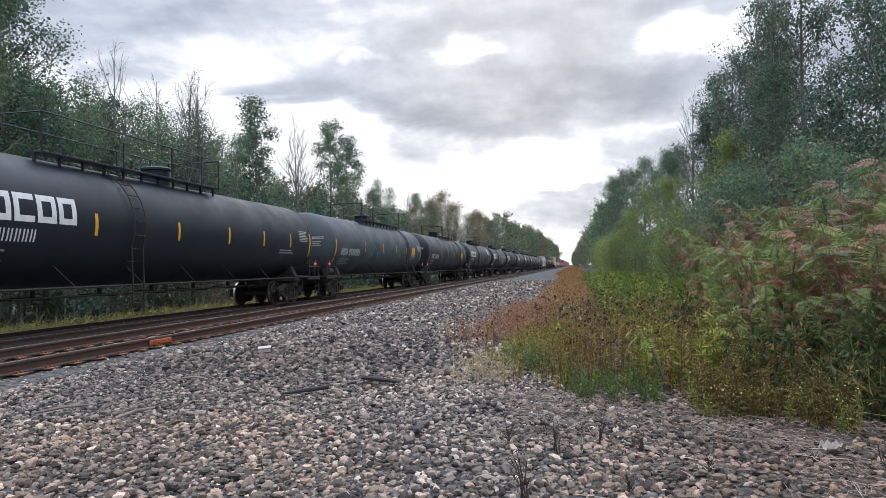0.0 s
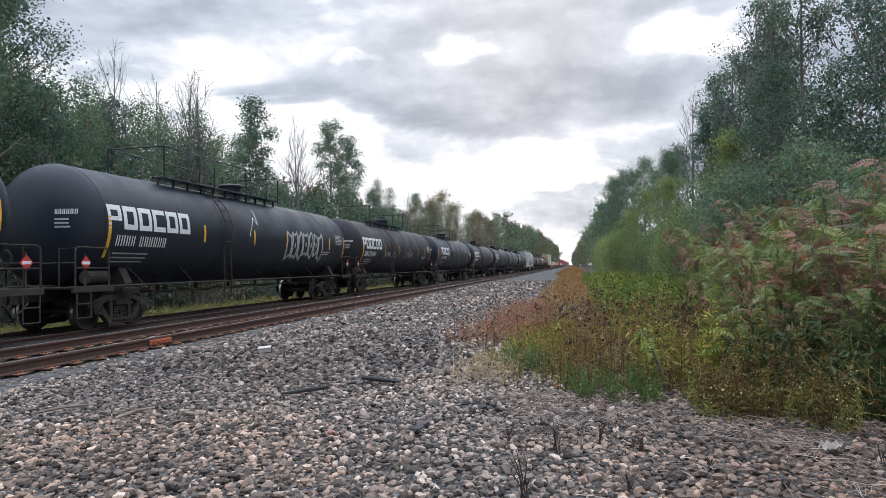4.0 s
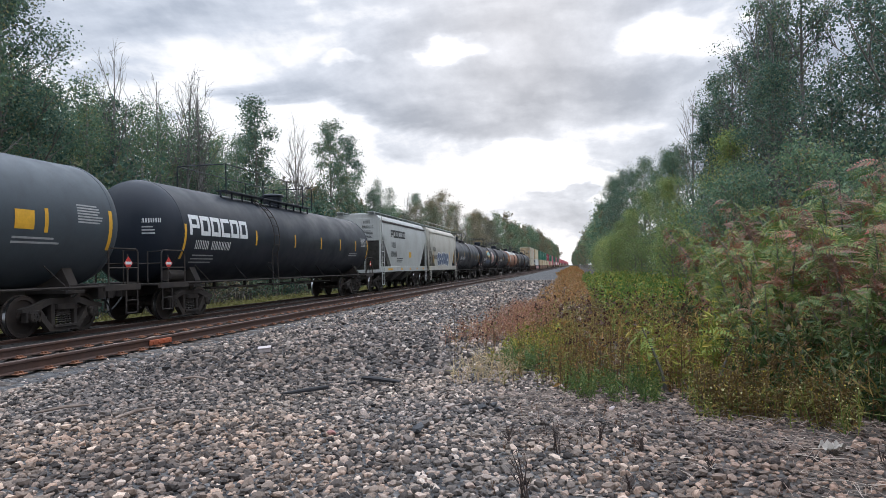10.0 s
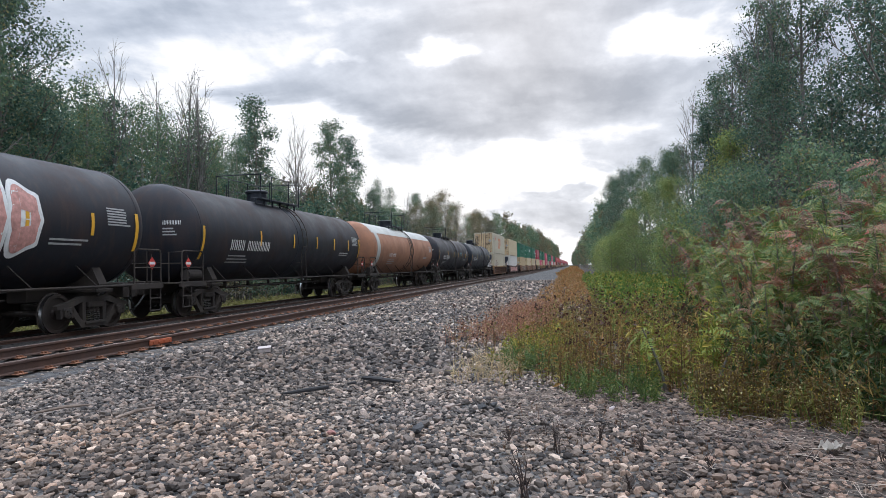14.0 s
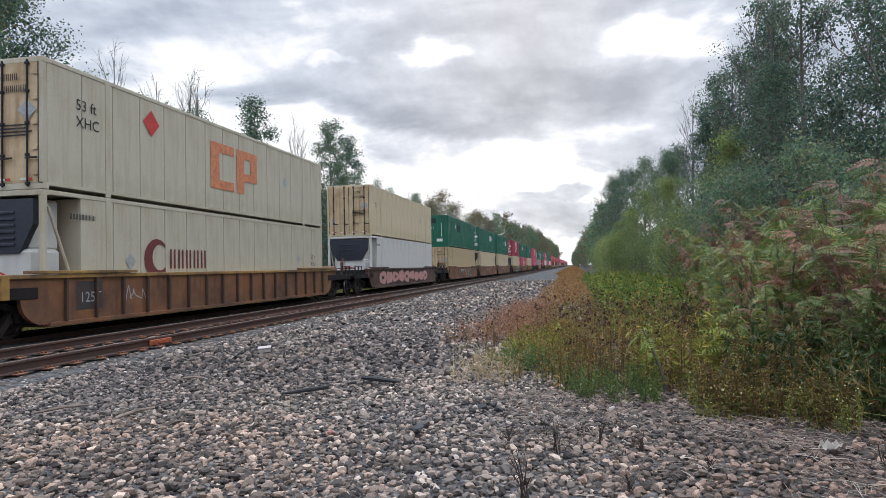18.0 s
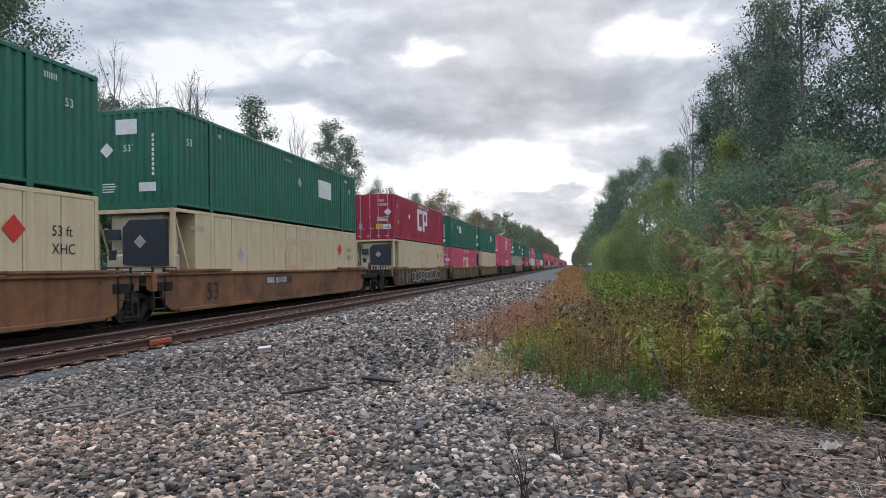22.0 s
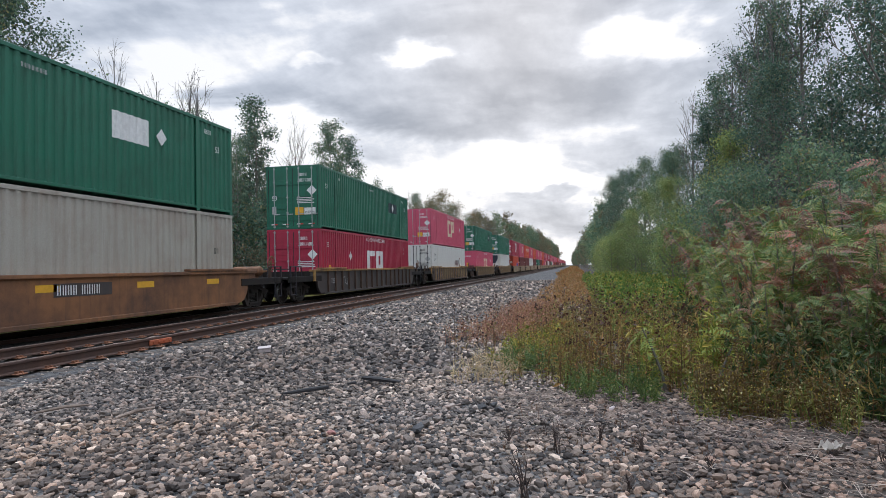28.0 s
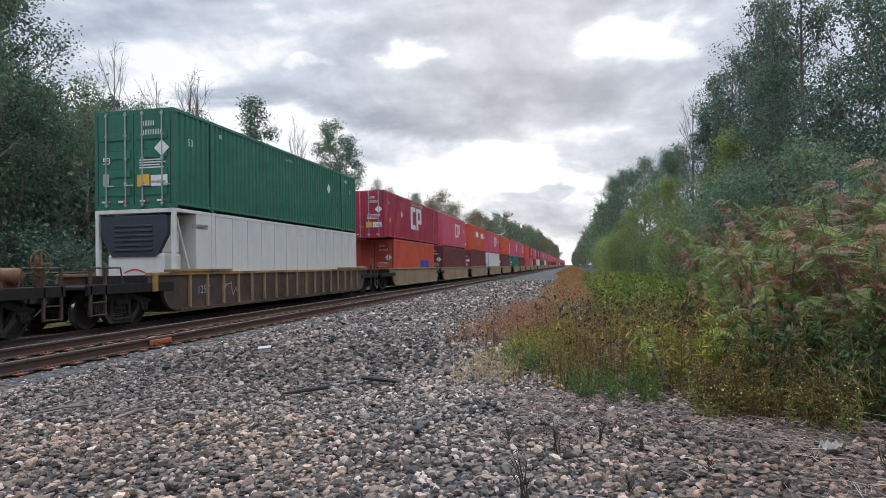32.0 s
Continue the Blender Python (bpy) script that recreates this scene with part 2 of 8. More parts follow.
MAT = dict(
    stone=stone_material(),
    ground=ground_material(),
    rail=paint("rusted_rail_steel", (0.075, 0.043, 0.034), (0.14, 0.065, 0.035), 0.6, 0.75, 0.1),
    rail_top=paint("dull_rail_head", (0.21, 0.145, 0.12), (0.12, 0.07, 0.05), 0.5, 0.55, 0.3),
    plate=paint("rust_orange_steel", (0.24, 0.10, 0.05), (0.10, 0.06, 0.045), 0.7, 0.8),
    rail_head=paint("worn_rail_head", (0.30, 0.24, 0.21), (0.14, 0.08, 0.06), 0.5, 0.4, 0.7),
    tie=plain("creosoted_oak", (0.07, 0.055, 0.045), 0.9, 0, 0.4),
    joint=paint("orange_joint_bar", (0.42, 0.10, 0.04), (0.2, 0.08, 0.04), 0.6, 0.7),
    bark=plain("grey_bark", (0.16, 0.145, 0.125), 0.9, 0, 0.45, 5),
    pale_bark=plain("pale_bark", (0.27, 0.255, 0.225), 0.85, 0, 0.4, 5),
    twig=plain("grey_twigs", (0.145, 0.135, 0.125), 0.9, 0, 0.3, 5),
    leaf=leafy("poplar_leaf", (0.085, 0.160, 0.110), (0.165, 0.255, 0.160), (0.26, 0.25, 0.12), rough=0.45, tlc=0.48),
    leaf_dark=leafy("dark_leaf", (0.046, 0.102, 0.080), (0.120, 0.206, 0.148), (0.21, 0.21, 0.11), rough=0.42, tlc=0.38),
    leaf_bright=leafy("bright_leaf", (0.145, 0.225, 0.085), (0.26, 0.345, 0.125), (0.38, 0.33, 0.11), tlc=0.35),
    leaf_dull=leafy("dull_leaf", (0.115, 0.125, 0.075), (0.19, 0.175, 0.115), (0.27, 0.19, 0.12), tlc=0.4),
    sumac=leafy("sumac_leaf", (0.078, 0.155, 0.046), (0.190, 0.255, 0.080), (0.34, 0.26, 0.09), rough=0.40, tlc=0.32),
    sumac_red=leafy("sumac_red_leaf", (0.155, 0.072, 0.050), (0.290, 0.175, 0.125), (0.36, 0.075, 0.060), rough=0.42, tlc=0.30),
    black_paint=paint("black_tank_paint", (0.014, 0.0185, 0.027), (0.032, 0.034, 0.039), 0.4, 0.42, spec=0.32),
    grey_black=paint("faded_grey_paint", (0.060, 0.074, 0.085), (0.050, 0.050, 0.052), 0.5, 0.5, spec=0.4),
    rust_black=paint("rusty_black_paint", (0.016, 0.0185, 0.025), (0.070, 0.040, 0.030), 0.6, 0.5, spec=0.3),
    orange_tank=paint("orange_tank_paint", (0.36, 0.16, 0.085), (0.14, 0.09, 0.07), 0.6, 0.6),
    grime=paint("bogie_grime", (0.040, 0.034, 0.031), (0.085, 0.066, 0.052), 0.7, 0.85, spec=0.25),
    well_black=paint("sooty_well_steel", (0.020, 0.018, 0.017), (0.046, 0.034, 0.027), 0.6, 0.85, spec=0.2),
    wheel=paint("wheel_steel", (0.045, 0.035, 0.03), (0.09, 0.06, 0.045), 0.6, 0.7, 0.3),
    tread=plain("bright_tread", (0.55, 0.55, 0.56), 0.28, 1.0, 0.1),
    spring=paint("spring_steel", (0.06, 0.055, 0.05), (0.1, 0.07, 0.05), 0.5, 0.6),
    blue_cap=plain("blue_bearing_cap", (0.05, 0.12, 0.26), 0.5),
    brown_car=paint("brown_well_paint", (0.115, 0.050, 0.034), (0.036, 0.028, 0.026), 0.85, 0.65, cover=0.38),
    yellow_car=paint("yellow_well_paint", (0.42, 0.23, 0.055), (0.11, 0.065, 0.042), 0.9, 0.6, cover=0.36),
    ochre_car=paint("ochre_brown_well_paint", (0.25, 0.108, 0.043), (0.060, 0.037, 0.030), 0.85, 0.65, cover=0.41),
    ochre_dark=paint("worn_brown_well_paint", (0.105, 0.057, 0.036), (0.034, 0.025, 0.022), 0.85, 0.7, cover=0.38),
    cream_door=paint("rust_streaked_cream_paint", (0.62, 0.47, 0.28), (0.24, 0.105, 0.045), 0.85, 0.6),
    tan_car=paint("tan_well_paint", (0.33, 0.22, 0.12), (0.12, 0.09, 0.07), 0.6, 0.7),
    dark_car=paint("dark_well_paint", (0.055, 0.045, 0.042), (0.10, 0.06, 0.045), 0.6, 0.7),
    green_box=paint("green_container_paint", (0.014, 0.145, 0.085), (0.035, 0.075, 0.05), 0.5, 0.45),
    red_box=paint("crimson_container_paint", (0.39, 0.021, 0.055), (0.19, 0.035, 0.045), 0.35, 0.45),
    pink_box=paint("faded_red_container_paint", (0.60, 0.090, 0.155), (0.40, 0.11, 0.13), 0.4, 0.5),
    orange_box=paint("orange_container_paint", (0.62, 0.085, 0.040), (0.3, 0.08, 0.05), 0.4, 0.5),
    maroon_box=paint("maroon_container_paint", (0.17, 0.035, 0.032), (0.1, 0.05, 0.04), 0.5, 0.6),
    cream_box=paint("cream_container_paint", (0.56, 0.51, 0.385), (0.36, 0.26, 0.15), 0.6, 0.5),
    cream_warm=paint("warm_cream_container_paint", (0.65, 0.535, 0.345), (0.42, 0.27, 0.13), 0.5, 0.5),
    tan_box=paint("tan_container_paint", (0.53, 0.395, 0.225), (0.30, 0.18, 0.09), 0.6, 0.55),
    white_box=paint("white_container_paint", (0.68, 0.665, 0.625), (0.42, 0.34, 0.25), 0.35, 0.45),
    grey_box=paint("pale_grey_container_paint", (0.40, 0.375, 0.32), (0.24, 0.15, 0.10), 0.45, 0.6),
    hopper_grey=paint("pale_grey_hopper_paint", (0.47, 0.475, 0.445), (0.30, 0.27, 0.22), 0.35, 0.5),
    # soiled hopper paint, darkened further for shade in the bays and slope sheets
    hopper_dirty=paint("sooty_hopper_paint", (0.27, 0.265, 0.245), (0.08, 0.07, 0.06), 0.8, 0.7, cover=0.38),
    hopper_beige=paint("beige_hopper_paint", (0.52, 0.49, 0.42), (0.30, 0.22, 0.14), 0.45, 0.55),
    white=plain("white_marking", (0.72, 0.72, 0.70), 0.5, 0, 0.12),
    cream_mark=plain("cream_marking", (0.70, 0.60, 0.42), 0.5, 0, 0.12),
    dim_white=plain("faded_marking", (0.38, 0.38, 0.37), 0.6, 0, 0.2),
    black=plain("black_marking", (0.02, 0.02, 0.02), 0.6),
    yellow=plain("yellow_reflector", (0.72, 0.38, 0.03), 0.5, 0, 0.12),
    red_mark=plain("red_marking", (0.55, 0.04, 0.03), 0.5),
    blue_mark=plain("blue_marking", (0.04, 0.06, 0.35), 0.5),
    teal_mark=plain("teal_spray", (0.10, 0.30, 0.33), 0.6, 0, 0.3),
    pink_mark=plain("pink_spray", (0.55, 0.28, 0.24), 0.6, 0, 0.3),
    cyan_mark=plain("cyan_spray", (0.15, 0.45, 0.55), 0.6, 0, 0.3),
    slate_mark=plain("slate_spray", (0.10, 0.13, 0.20), 0.6, 0, 0.4),
    dark_patch=plain("dark_overpainted_patch", (0.012, 0.030, 0.040), 0.5, 0, 0.2),
    orange_mark=plain("faded_orange_marking", (0.62, 0.22, 0.10), 0.6, 0, 0.25),
    faint_mark=plain("worn_off_orange_marking", (0.58, 0.42, 0.26), 0.6, 0, 0.2),
    galv=plain("galvanised_rod", (0.36, 0.39, 0.37), 0.45, 0.3, 0.2),
    seam=plain("panel_joint", (0.30, 0.265, 0.21), 0.8),
    unit_dark=plain("dark_cooling_grille", (0.03, 0.035, 0.05), 0.5),
)


# ---- mesh tools ----
class Geo:
    """Collects vertices and faces of one mesh."""

    def __init__(self):
        self.v, self.f = [], []

    def add(self, verts, faces):
        o = len(self.v)
        self.v += [tuple(p) for p in verts]
        self.f += [tuple(i + o for i in q) for q in faces]
        return self

    def box(self, x0, x1, y0, y1, z0, z1, c=0.0):
        if c <= 0:
            return self.add([(x, y, z) for x in (x0, x1) for y in (y0, y1) for z in (z0, z1)],
                            [(0, 1, 3, 2), (4, 6, 7, 5), (0, 4, 5, 1), (2, 3, 7, 6), (0, 2, 6, 4), (1, 5, 7, 3)])
        verts, idx = [], {}
        for ix, x in enumerate((x0, x1)):
            for iy, y in enumerate((y0, y1)):
                for iz, z in enumerate((z0, z1)):
                    dx, dy, dz = c * (1 - 2 * ix), c * (1 - 2 * iy), c * (1 - 2 * iz)
                    for k, p in enumerate(((x, y + dy, z + dz), (x + dx, y, z + dz), (x + dx, y + dy, z))):
                        idx[ix, iy, iz, k] = len(verts)
                        verts.append(p)
        g = lambda *q: tuple(idx[a] for a in q)
        faces = []
        for s in (0, 1):
            faces.append(g((s, 0, 0, 0), (s, 0, 1, 0), (s, 1, 1, 0), (s, 1, 0, 0)) if s == 0 else g((s, 0, 0, 0), (s, 1, 0, 0), (s, 1, 1, 0), (s, 0, 1, 0)))
            faces.append(g((0, s, 0, 1), (1, s, 0, 1), (1, s, 1, 1), (0, s, 1, 1)) if s == 0 else g((0, s, 0, 1), (0, s, 1, 1), (1, s, 1, 1), (1, s, 0, 1)))
            faces.append(g((0, 0, s, 2), (0, 1, s, 2), (1, 1, s, 2), (1, 0, s, 2)) if s == 0 else g((0, 0, s, 2), (1, 0, s, 2), (1, 1, s, 2), (0, 1, s, 2)))
        for a in (0, 1):
            for b2 in (0, 1):
                faces.append(g((a, b2, 0, 0), (a, b2, 1, 0), (a, b2, 1, 1), (a, b2, 0, 1)))
                faces.append(g((a, 0, b2, 0), (a, 1, b2, 0), (a, 1, b2, 2), (a, 0, b2, 2)))
                faces.append(g((0, a, b2, 1), (1, a, b2, 1), (1, a, b2, 2), (0, a, b2, 2)))
                for d in (0, 1):
                    faces.append(g((a, b2, d, 0), (a, b2, d, 1), (a, b2, d, 2)))
        return self.add(verts, faces)

    def tube(self, pts, r, seg=6, cap=True):
        """A round bar along pts; r is one radius or one for each point."""
        pts = [Vector(p) for p in pts]
        rs = r if isinstance(r, (list, tuple)) else [r] * len(pts)
        verts, faces = [], []
        ref = Vector((0, 0, 1))
        for i, p in enumerate(pts):
            d = (pts[min(i + 1, len(pts) - 1)] - pts[max(i - 1, 0)]).normalized()
            u = d.cross(ref if abs(d.dot(ref)) < 0.9 else Vector((1, 0, 0))).normalized()
            w = d.cross(u)
            verts += [p + (u * math.cos(2 * math.pi * k / seg) + w * math.sin(2 * math.pi * k / seg)) * rs[i] for k in range(seg)]
        for i in range(len(pts) - 1):
            for k in range(seg):
                a, b2 = i * seg + k, i * seg + (k + 1) % seg
                faces.append((a, b2, b2 + seg, a + seg))
        if cap:
            faces += [tuple(range(seg - 1, -1, -1)), tuple((len(pts) - 1) * seg + k for k in range(seg))]
        return self.add(verts, faces)

    def lathe(self, profile, axis, seg=24, centre=(0, 0, 0)):
        """profile: (along the axis, radius) pairs, closed at the ends where the radius is 0."""
        verts, faces = [], []
        c = Vector(centre)
        for a, r in profile:
            for k in range(seg):
                co, si = r * math.cos(2 * math.pi * k / seg), r * math.sin(2 * math.pi * k / seg)
                verts.append(c + Vector({"x": (a, co, si), "y": (si, a, co), "z": (co, si, a)}[axis]))
        for i in range(len(profile) - 1):
            for k in range(seg):
                a, b2 = i * seg + k, i * seg + (k + 1) % seg
                faces.append((a, b2, b2 + seg, a + seg))
        return self.add(verts, faces)

    def prism(self, outline, axis, lo, hi):
        """A closed outline pushed from lo to hi along an axis; the outline is in the other two axes."""
        k = len(outline)
        put = {"x": lambda a, b2, t: (t, a, b2), "y": lambda a, b2, t: (a, t, b2), "z": lambda a, b2, t: (a, b2, t)}[axis]
        verts = [put(a, b2, lo) for a, b2 in outline] + [put(a, b2, hi) for a, b2 in outline]
        faces = [tuple(range(k - 1, -1, -1)), tuple(range(k, 2 * k))] + [(i, (i + 1) % k, k + (i + 1) % k, k + i) for i in range(k)]
        return self.add(verts, faces)

    def mesh(self, name, mat, smooth=False, fix=True):
        me = bpy.data.meshes.new(name)
        me.from_pydata(self.v, [], self.f)
        if fix:
            bm = bmesh.new()
            bm.from_mesh(me)
            bmesh.ops.recalc_face_normals(bm, faces=bm.faces)
            bm.to_mesh(me)
            bm.free()
        if smooth:
            me.polygons.foreach_set("use_smooth", [True] * len(me.polygons))
            me.set_sharp_from_angle(angle=radians(40))
        me.materials.append(mat)
        return me


def part(name, mesh, parent=None, label="", m=None):
    ob = new(name, mesh)
    if parent:
        ob.parent = parent
    if m:
        ob.matrix_basis = m
    if label:
        tagged(ob, label)
    return ob


CACHE = {}


def cached(key, make):
    if key not in CACHE:
        CACHE[key] = make()
    return CACHE[key]


# ---- the ground, one sheet to the horizon ----
XN, ZN = -8.47, 0.21        # near track


def ground_z(x, y):
    a = 0.0
    for lo, hi, z in ((-10.4, -6.9, 0.0),):
        k = max(0.0, 1 - max(lo - x, x - hi, 0) / 1.2)
        a = max(a, z * k * k * (3 - 2 * k))
    if x < -10.4:
        k = min(1.0, (-10.4 - x) / 0.9)
        a = -0.04 * k
    if x < -13.4:
        a = -0.04 - 0.09 * min(1.0, (-13.4 - x) / 0.8)
    if x < -14.6:
        k = min(1.0, (-14.6 - x) / 3)
        a = -0.13 - 0.45 * k
    if x > 0.5:
        a += min(1.0, (x - 0.5) / 8) * 0.25
    return a


def axis_steps(lo, hi, fine_lo, fine_hi, step, grow):
    out = list(np.arange(fine_lo, fine_hi, step))
    s, v = step, fine_hi
    while v < hi:
        out.append(v)
        s *= grow
        v += s
    out.append(hi)
    s, v = step, fine_lo
    while v > lo:
        s *= grow
        v -= s
        out.append(max(v, lo))
    return sorted(set(round(float(a), 3) for a in out))


def build_ground():
    xs = axis_steps(-2500, 2500, -18, 4, 0.3, 1.5)
    ys = axis_steps(-2500, 4000, -3, 24, 0.5, 1.4)
    verts = []
    for y in ys:
        for x in xs:
            z = ground_z(x, y)
            if -20 < x < 10 and -5 < y < 60:
                z += 0.03 * noise.noise((x * 0.9, y * 0.9, 3))
            verts.append((x, y, z))
    w = len(xs)
    faces = [(j * w + i, j * w + i + 1, (j + 1) * w + i + 1, (j + 1) * w + i) for j in range(len(ys) - 1) for i in range(w - 1)]
    me = bpy.data.meshes.new("ground")
    me.from_pydata(verts, [], faces)
    me.polygons.foreach_set("use_smooth", [True] * len(faces))
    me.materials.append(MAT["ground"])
    return tagged(new("ground", me), "grey crushed-stone trackside with earth and grass to the sides", "ground", kind="structure")


ground = build_ground()


def build_clouds():
    """A drifting layer of thin cloud, arched down to the horizon."""
    m, n, l, b = nodes("cloud_layer")
    n.remove(b)
    tc = n.new("ShaderNodeTexCoord")
    mp = n.new("ShaderNodeMapping")
    mp.inputs["Scale"].default_value = (0.00075, 0.00125, 0.0)
    mp.inputs["Location"].default_value = (0.35, 0.1, 0)
    l.new(tc.outputs["Object"], mp.inputs["Vector"])
    t = n.new("ShaderNodeTexNoise")
    t.inputs["Scale"].default_value, t.inputs["Detail"].default_value, t.inputs["Roughness"].default_value = 1.6, 8, 0.52
    t.inputs["Distortion"].default_value = 0.5
    l.new(mp.outputs["Vector"], t.inputs["Vector"])
    spread = n.new("ShaderNodeMapRange")
    spread.clamp = False
    spread.inputs["From Min"].default_value, spread.inputs["From Max"].default_value = 0.30, 0.70
    spread.inputs["To Min"].default_value, spread.inputs["To Max"].default_value = 0.12, 0.80
    l.new(t.outputs["Fac"], spread.inputs["Value"])
    # smaller puffs within the layer
    t2 = n.new("ShaderNodeTexNoise")
    t2.inputs["Scale"].default_value, t2.inputs["Detail"].default_value, t2.inputs["Roughness"].default_value = 0.0052, 7, 0.6
    mp2 = n.new("ShaderNodeMapping")
    mp2.inputs["Scale"].default_value = (1.0, 0.62, 0.0)
    l.new(tc.outputs["Object"], mp2.inputs["Vector"])
    l.new(mp2.outputs["Vector"], t2.inputs["Vector"])
    puff = n.new("ShaderNodeMapRange")
    puff.clamp = False
    puff.inputs["From Min"].default_value, puff.inputs["From Max"].default_value = 0.3, 0.7
    puff.inputs["To Min"].default_value, puff.inputs["To Max"].default_value = -0.15, 0.15
    l.new(t2.outputs["Fac"], puff.inputs["Value"])
    both = n.new("ShaderNodeMath")
    l.new(spread.outputs["Result"], both.inputs[0])
    l.new(puff.outputs["Result"], both.inputs[1])
    total = both.outputs["Value"]
    # the layer's ragged far edge: past it the thin bright cloud begins
    dot = n.new("ShaderNodeVectorMath")
    dot.operation = "DOT_PRODUCT"
    dot.inputs[1].default_value = (-0.6, 0.8, 0.0)
    l.new(tc.outputs["Object"], dot.inputs[0])
    wav = n.new("ShaderNodeMath")
    wav.operation = "MULTIPLY_ADD"
    l.new(t.outputs["Fac"], wav.inputs[0])
    wav.inputs[1].default_value = 520.0
    l.new(dot.outputs["Value"], wav.inputs[2])
    edge = n.new("ShaderNodeMapRange")
    edge.interpolation_type = "SMOOTHSTEP"
    edge.inputs["From Min"].default_value, edge.inputs["From Max"].default_value = 2540, 2690
    edge.inputs["To Min"].default_value, edge.inputs["To Max"].default_value = 0.0, 0.46
    l.new(wav.outputs["Value"], edge.inputs["Value"])
    ad0 = n.new("ShaderNodeMath")
    l.new(total, ad0.inputs[0])
    l.new(edge.outputs["Result"], ad0.inputs[1])
    total = ad0.outputs["Value"]
    warp = n.new("ShaderNodeTexNoise")
    warp.inputs["Scale"].default_value, warp.inputs["Detail"].default_value = 0.006, 4
    l.new(tc.outputs["Object"], warp.inputs["Vector"])
    off = n.new("ShaderNodeVectorMath")
    off.operation = "MULTIPLY_ADD"
    l.new(warp.outputs["Color"], off.inputs[0])
    off.inputs[1].default_value = (330, 330, 0)
    off.inputs[2].default_value = (-165, -165, 0)
    bent = n.new("ShaderNodeVectorMath")
    l.new(tc.outputs["Object"], bent.inputs[0])
    l.new(off.outputs["Vector"], bent.inputs[1])
    # thin and thick places in the layer: middle, half widths, how much thinner
    for cx, cy, rx, ry, amount in ((-288, 2100, 125, 95, 0.36), (-660, 2070, 100, 50, 0.2), (400, 2130, 210, 200, 0.42), (-70, 2390, 330, 170, -0.22), (190, 2580, 380, 170, -0.17),
                                   (-1000, 1900, 560, 300, 0.14), (-480, 2290, 350, 110, -0.13), (-60, 3680, 480, 470, -0.42), (60, 3330, 330, 70, -0.25), (-600, 1700, 300, 90, 0.10)):
        m2 = n.new("ShaderNodeMapping")
        m2.vector_type = "TEXTURE"
        m2.inputs["Location"].default_value, m2.inputs["Scale"].default_value = (cx, cy, 0), (rx, ry, 1e6)
        l.new(bent.outputs["Vector"], m2.inputs["Vector"])
        ln = n.new("ShaderNodeVectorMath")
        ln.operation = "LENGTH"
        l.new(m2.outputs["Vector"], ln.inputs[0])
        mr = n.new("ShaderNodeMapRange")
        mr.interpolation_type = "SMOOTHSTEP"
        mr.inputs["From Min"].default_value, mr.inputs["From Max"].default_value = 1.25, 0.35
        mr.inputs["To Min"].default_value, mr.inputs["To Max"].default_value = 0.0, amount
        l.new(ln.outputs["Value"], mr.inputs["Value"])
        ad2 = n.new("ShaderNodeMath")
        l.new(total, ad2.inputs[0])
        l.new(mr.outputs["Result"], ad2.inputs[1])
        total = ad2.outputs["Value"]
    r = ramp(n, [(0.10, (0.295, 0.355, 0.46)), (0.38, (0.465, 0.525, 0.635)), (0.60, (0.645, 0.705, 0.82)), (0.80, (0.98, 1.0, 1.05))])
    l.new(total, r.inputs["Fac"])
    em = n.new("ShaderNodeEmission")
    l.new(r.outputs["Color"], em.inputs["Color"])
    # an overcast sky is brightest overhead
    ln = n.new("ShaderNodeVectorMath")
    ln.operation = "LENGTH"
    m3 = n.new("ShaderNodeMapping")
    m3.inputs["Scale"].default_value = (1, 1, 0)
    l.new(tc.outputs["Object"], m3.inputs["Vector"])
    l.new(m3.outputs["Vector"], ln.inputs[0])
    mr = n.new("ShaderNodeMapRange")
    mr.inputs["From Min"].default_value, mr.inputs["From Max"].default_value = 1500, 300
    mr.inputs["To Min"].default_value, mr.inputs["To Max"].default_value = 1.0, 5.3
    l.new(ln.outputs["Value"], mr.inputs["Value"])
    l.new(mr.outputs["Result"], em.inputs["Strength"])
    tr = n.new("ShaderNodeBsdfTransparent")
    tr.inputs["Color"].default_value = (0.10, 0.10, 0.10, 1)
    ad = n.new("ShaderNodeAddShader")
    l.new(em.outputs["Emission"], ad.inputs[0])
    l.new(tr.outputs["BSDF"], ad.inputs[1])
    l.new(ad.outputs["Shader"], n["Material Output"].inputs["Surface"])
    rings, seg, verts, faces = 16, 40, [(0, 0, 900)], []
    for i in range(1, rings + 1):
        q = i / rings
        for k in range(seg):
            a = 2 * math.pi * k / seg
            verts.append((4300 * q * math.cos(a), 4300 * q * math.sin(a), 900 - 930 * q ** 2.2))
    for k in range(seg):
        faces.append((0, 1 + (k + 1) % seg, 1 + k))
    for i in range(rings - 1):
        for k in range(seg):
            a, b2 = 1 + i * seg + k, 1 + i * seg + (k + 1) % seg
            faces.append((a, b2, b2 + seg, a + seg))
    me = bpy.data.meshes.new("cloud_layer")
    me.from_pydata(verts, [], faces)
    me.polygons.foreach_set("use_smooth", [True] * len(faces))
    me.materials.append(m)
    return tagged(new("cloud_layer", me), "grey and white overcast cloud layer drifting over the line", "cloud", kind="structure")


clouds = build_clouds()


# ---- tracks ----
def rail_profile(h=0.165):
    return [(-0.07, 0), (0.07, 0), (0.07, 0.012), (0.012, 0.03), (0.010, h - 0.045), (0.036, h - 0.035), (0.036, h - 0.006), (0.03, h),
            (-0.03, h), (-0.036, h - 0.006), (-0.036, h - 0.035), (-0.010, h - 0.045), (-0.012, 0.03), (-0.07, 0.012)]


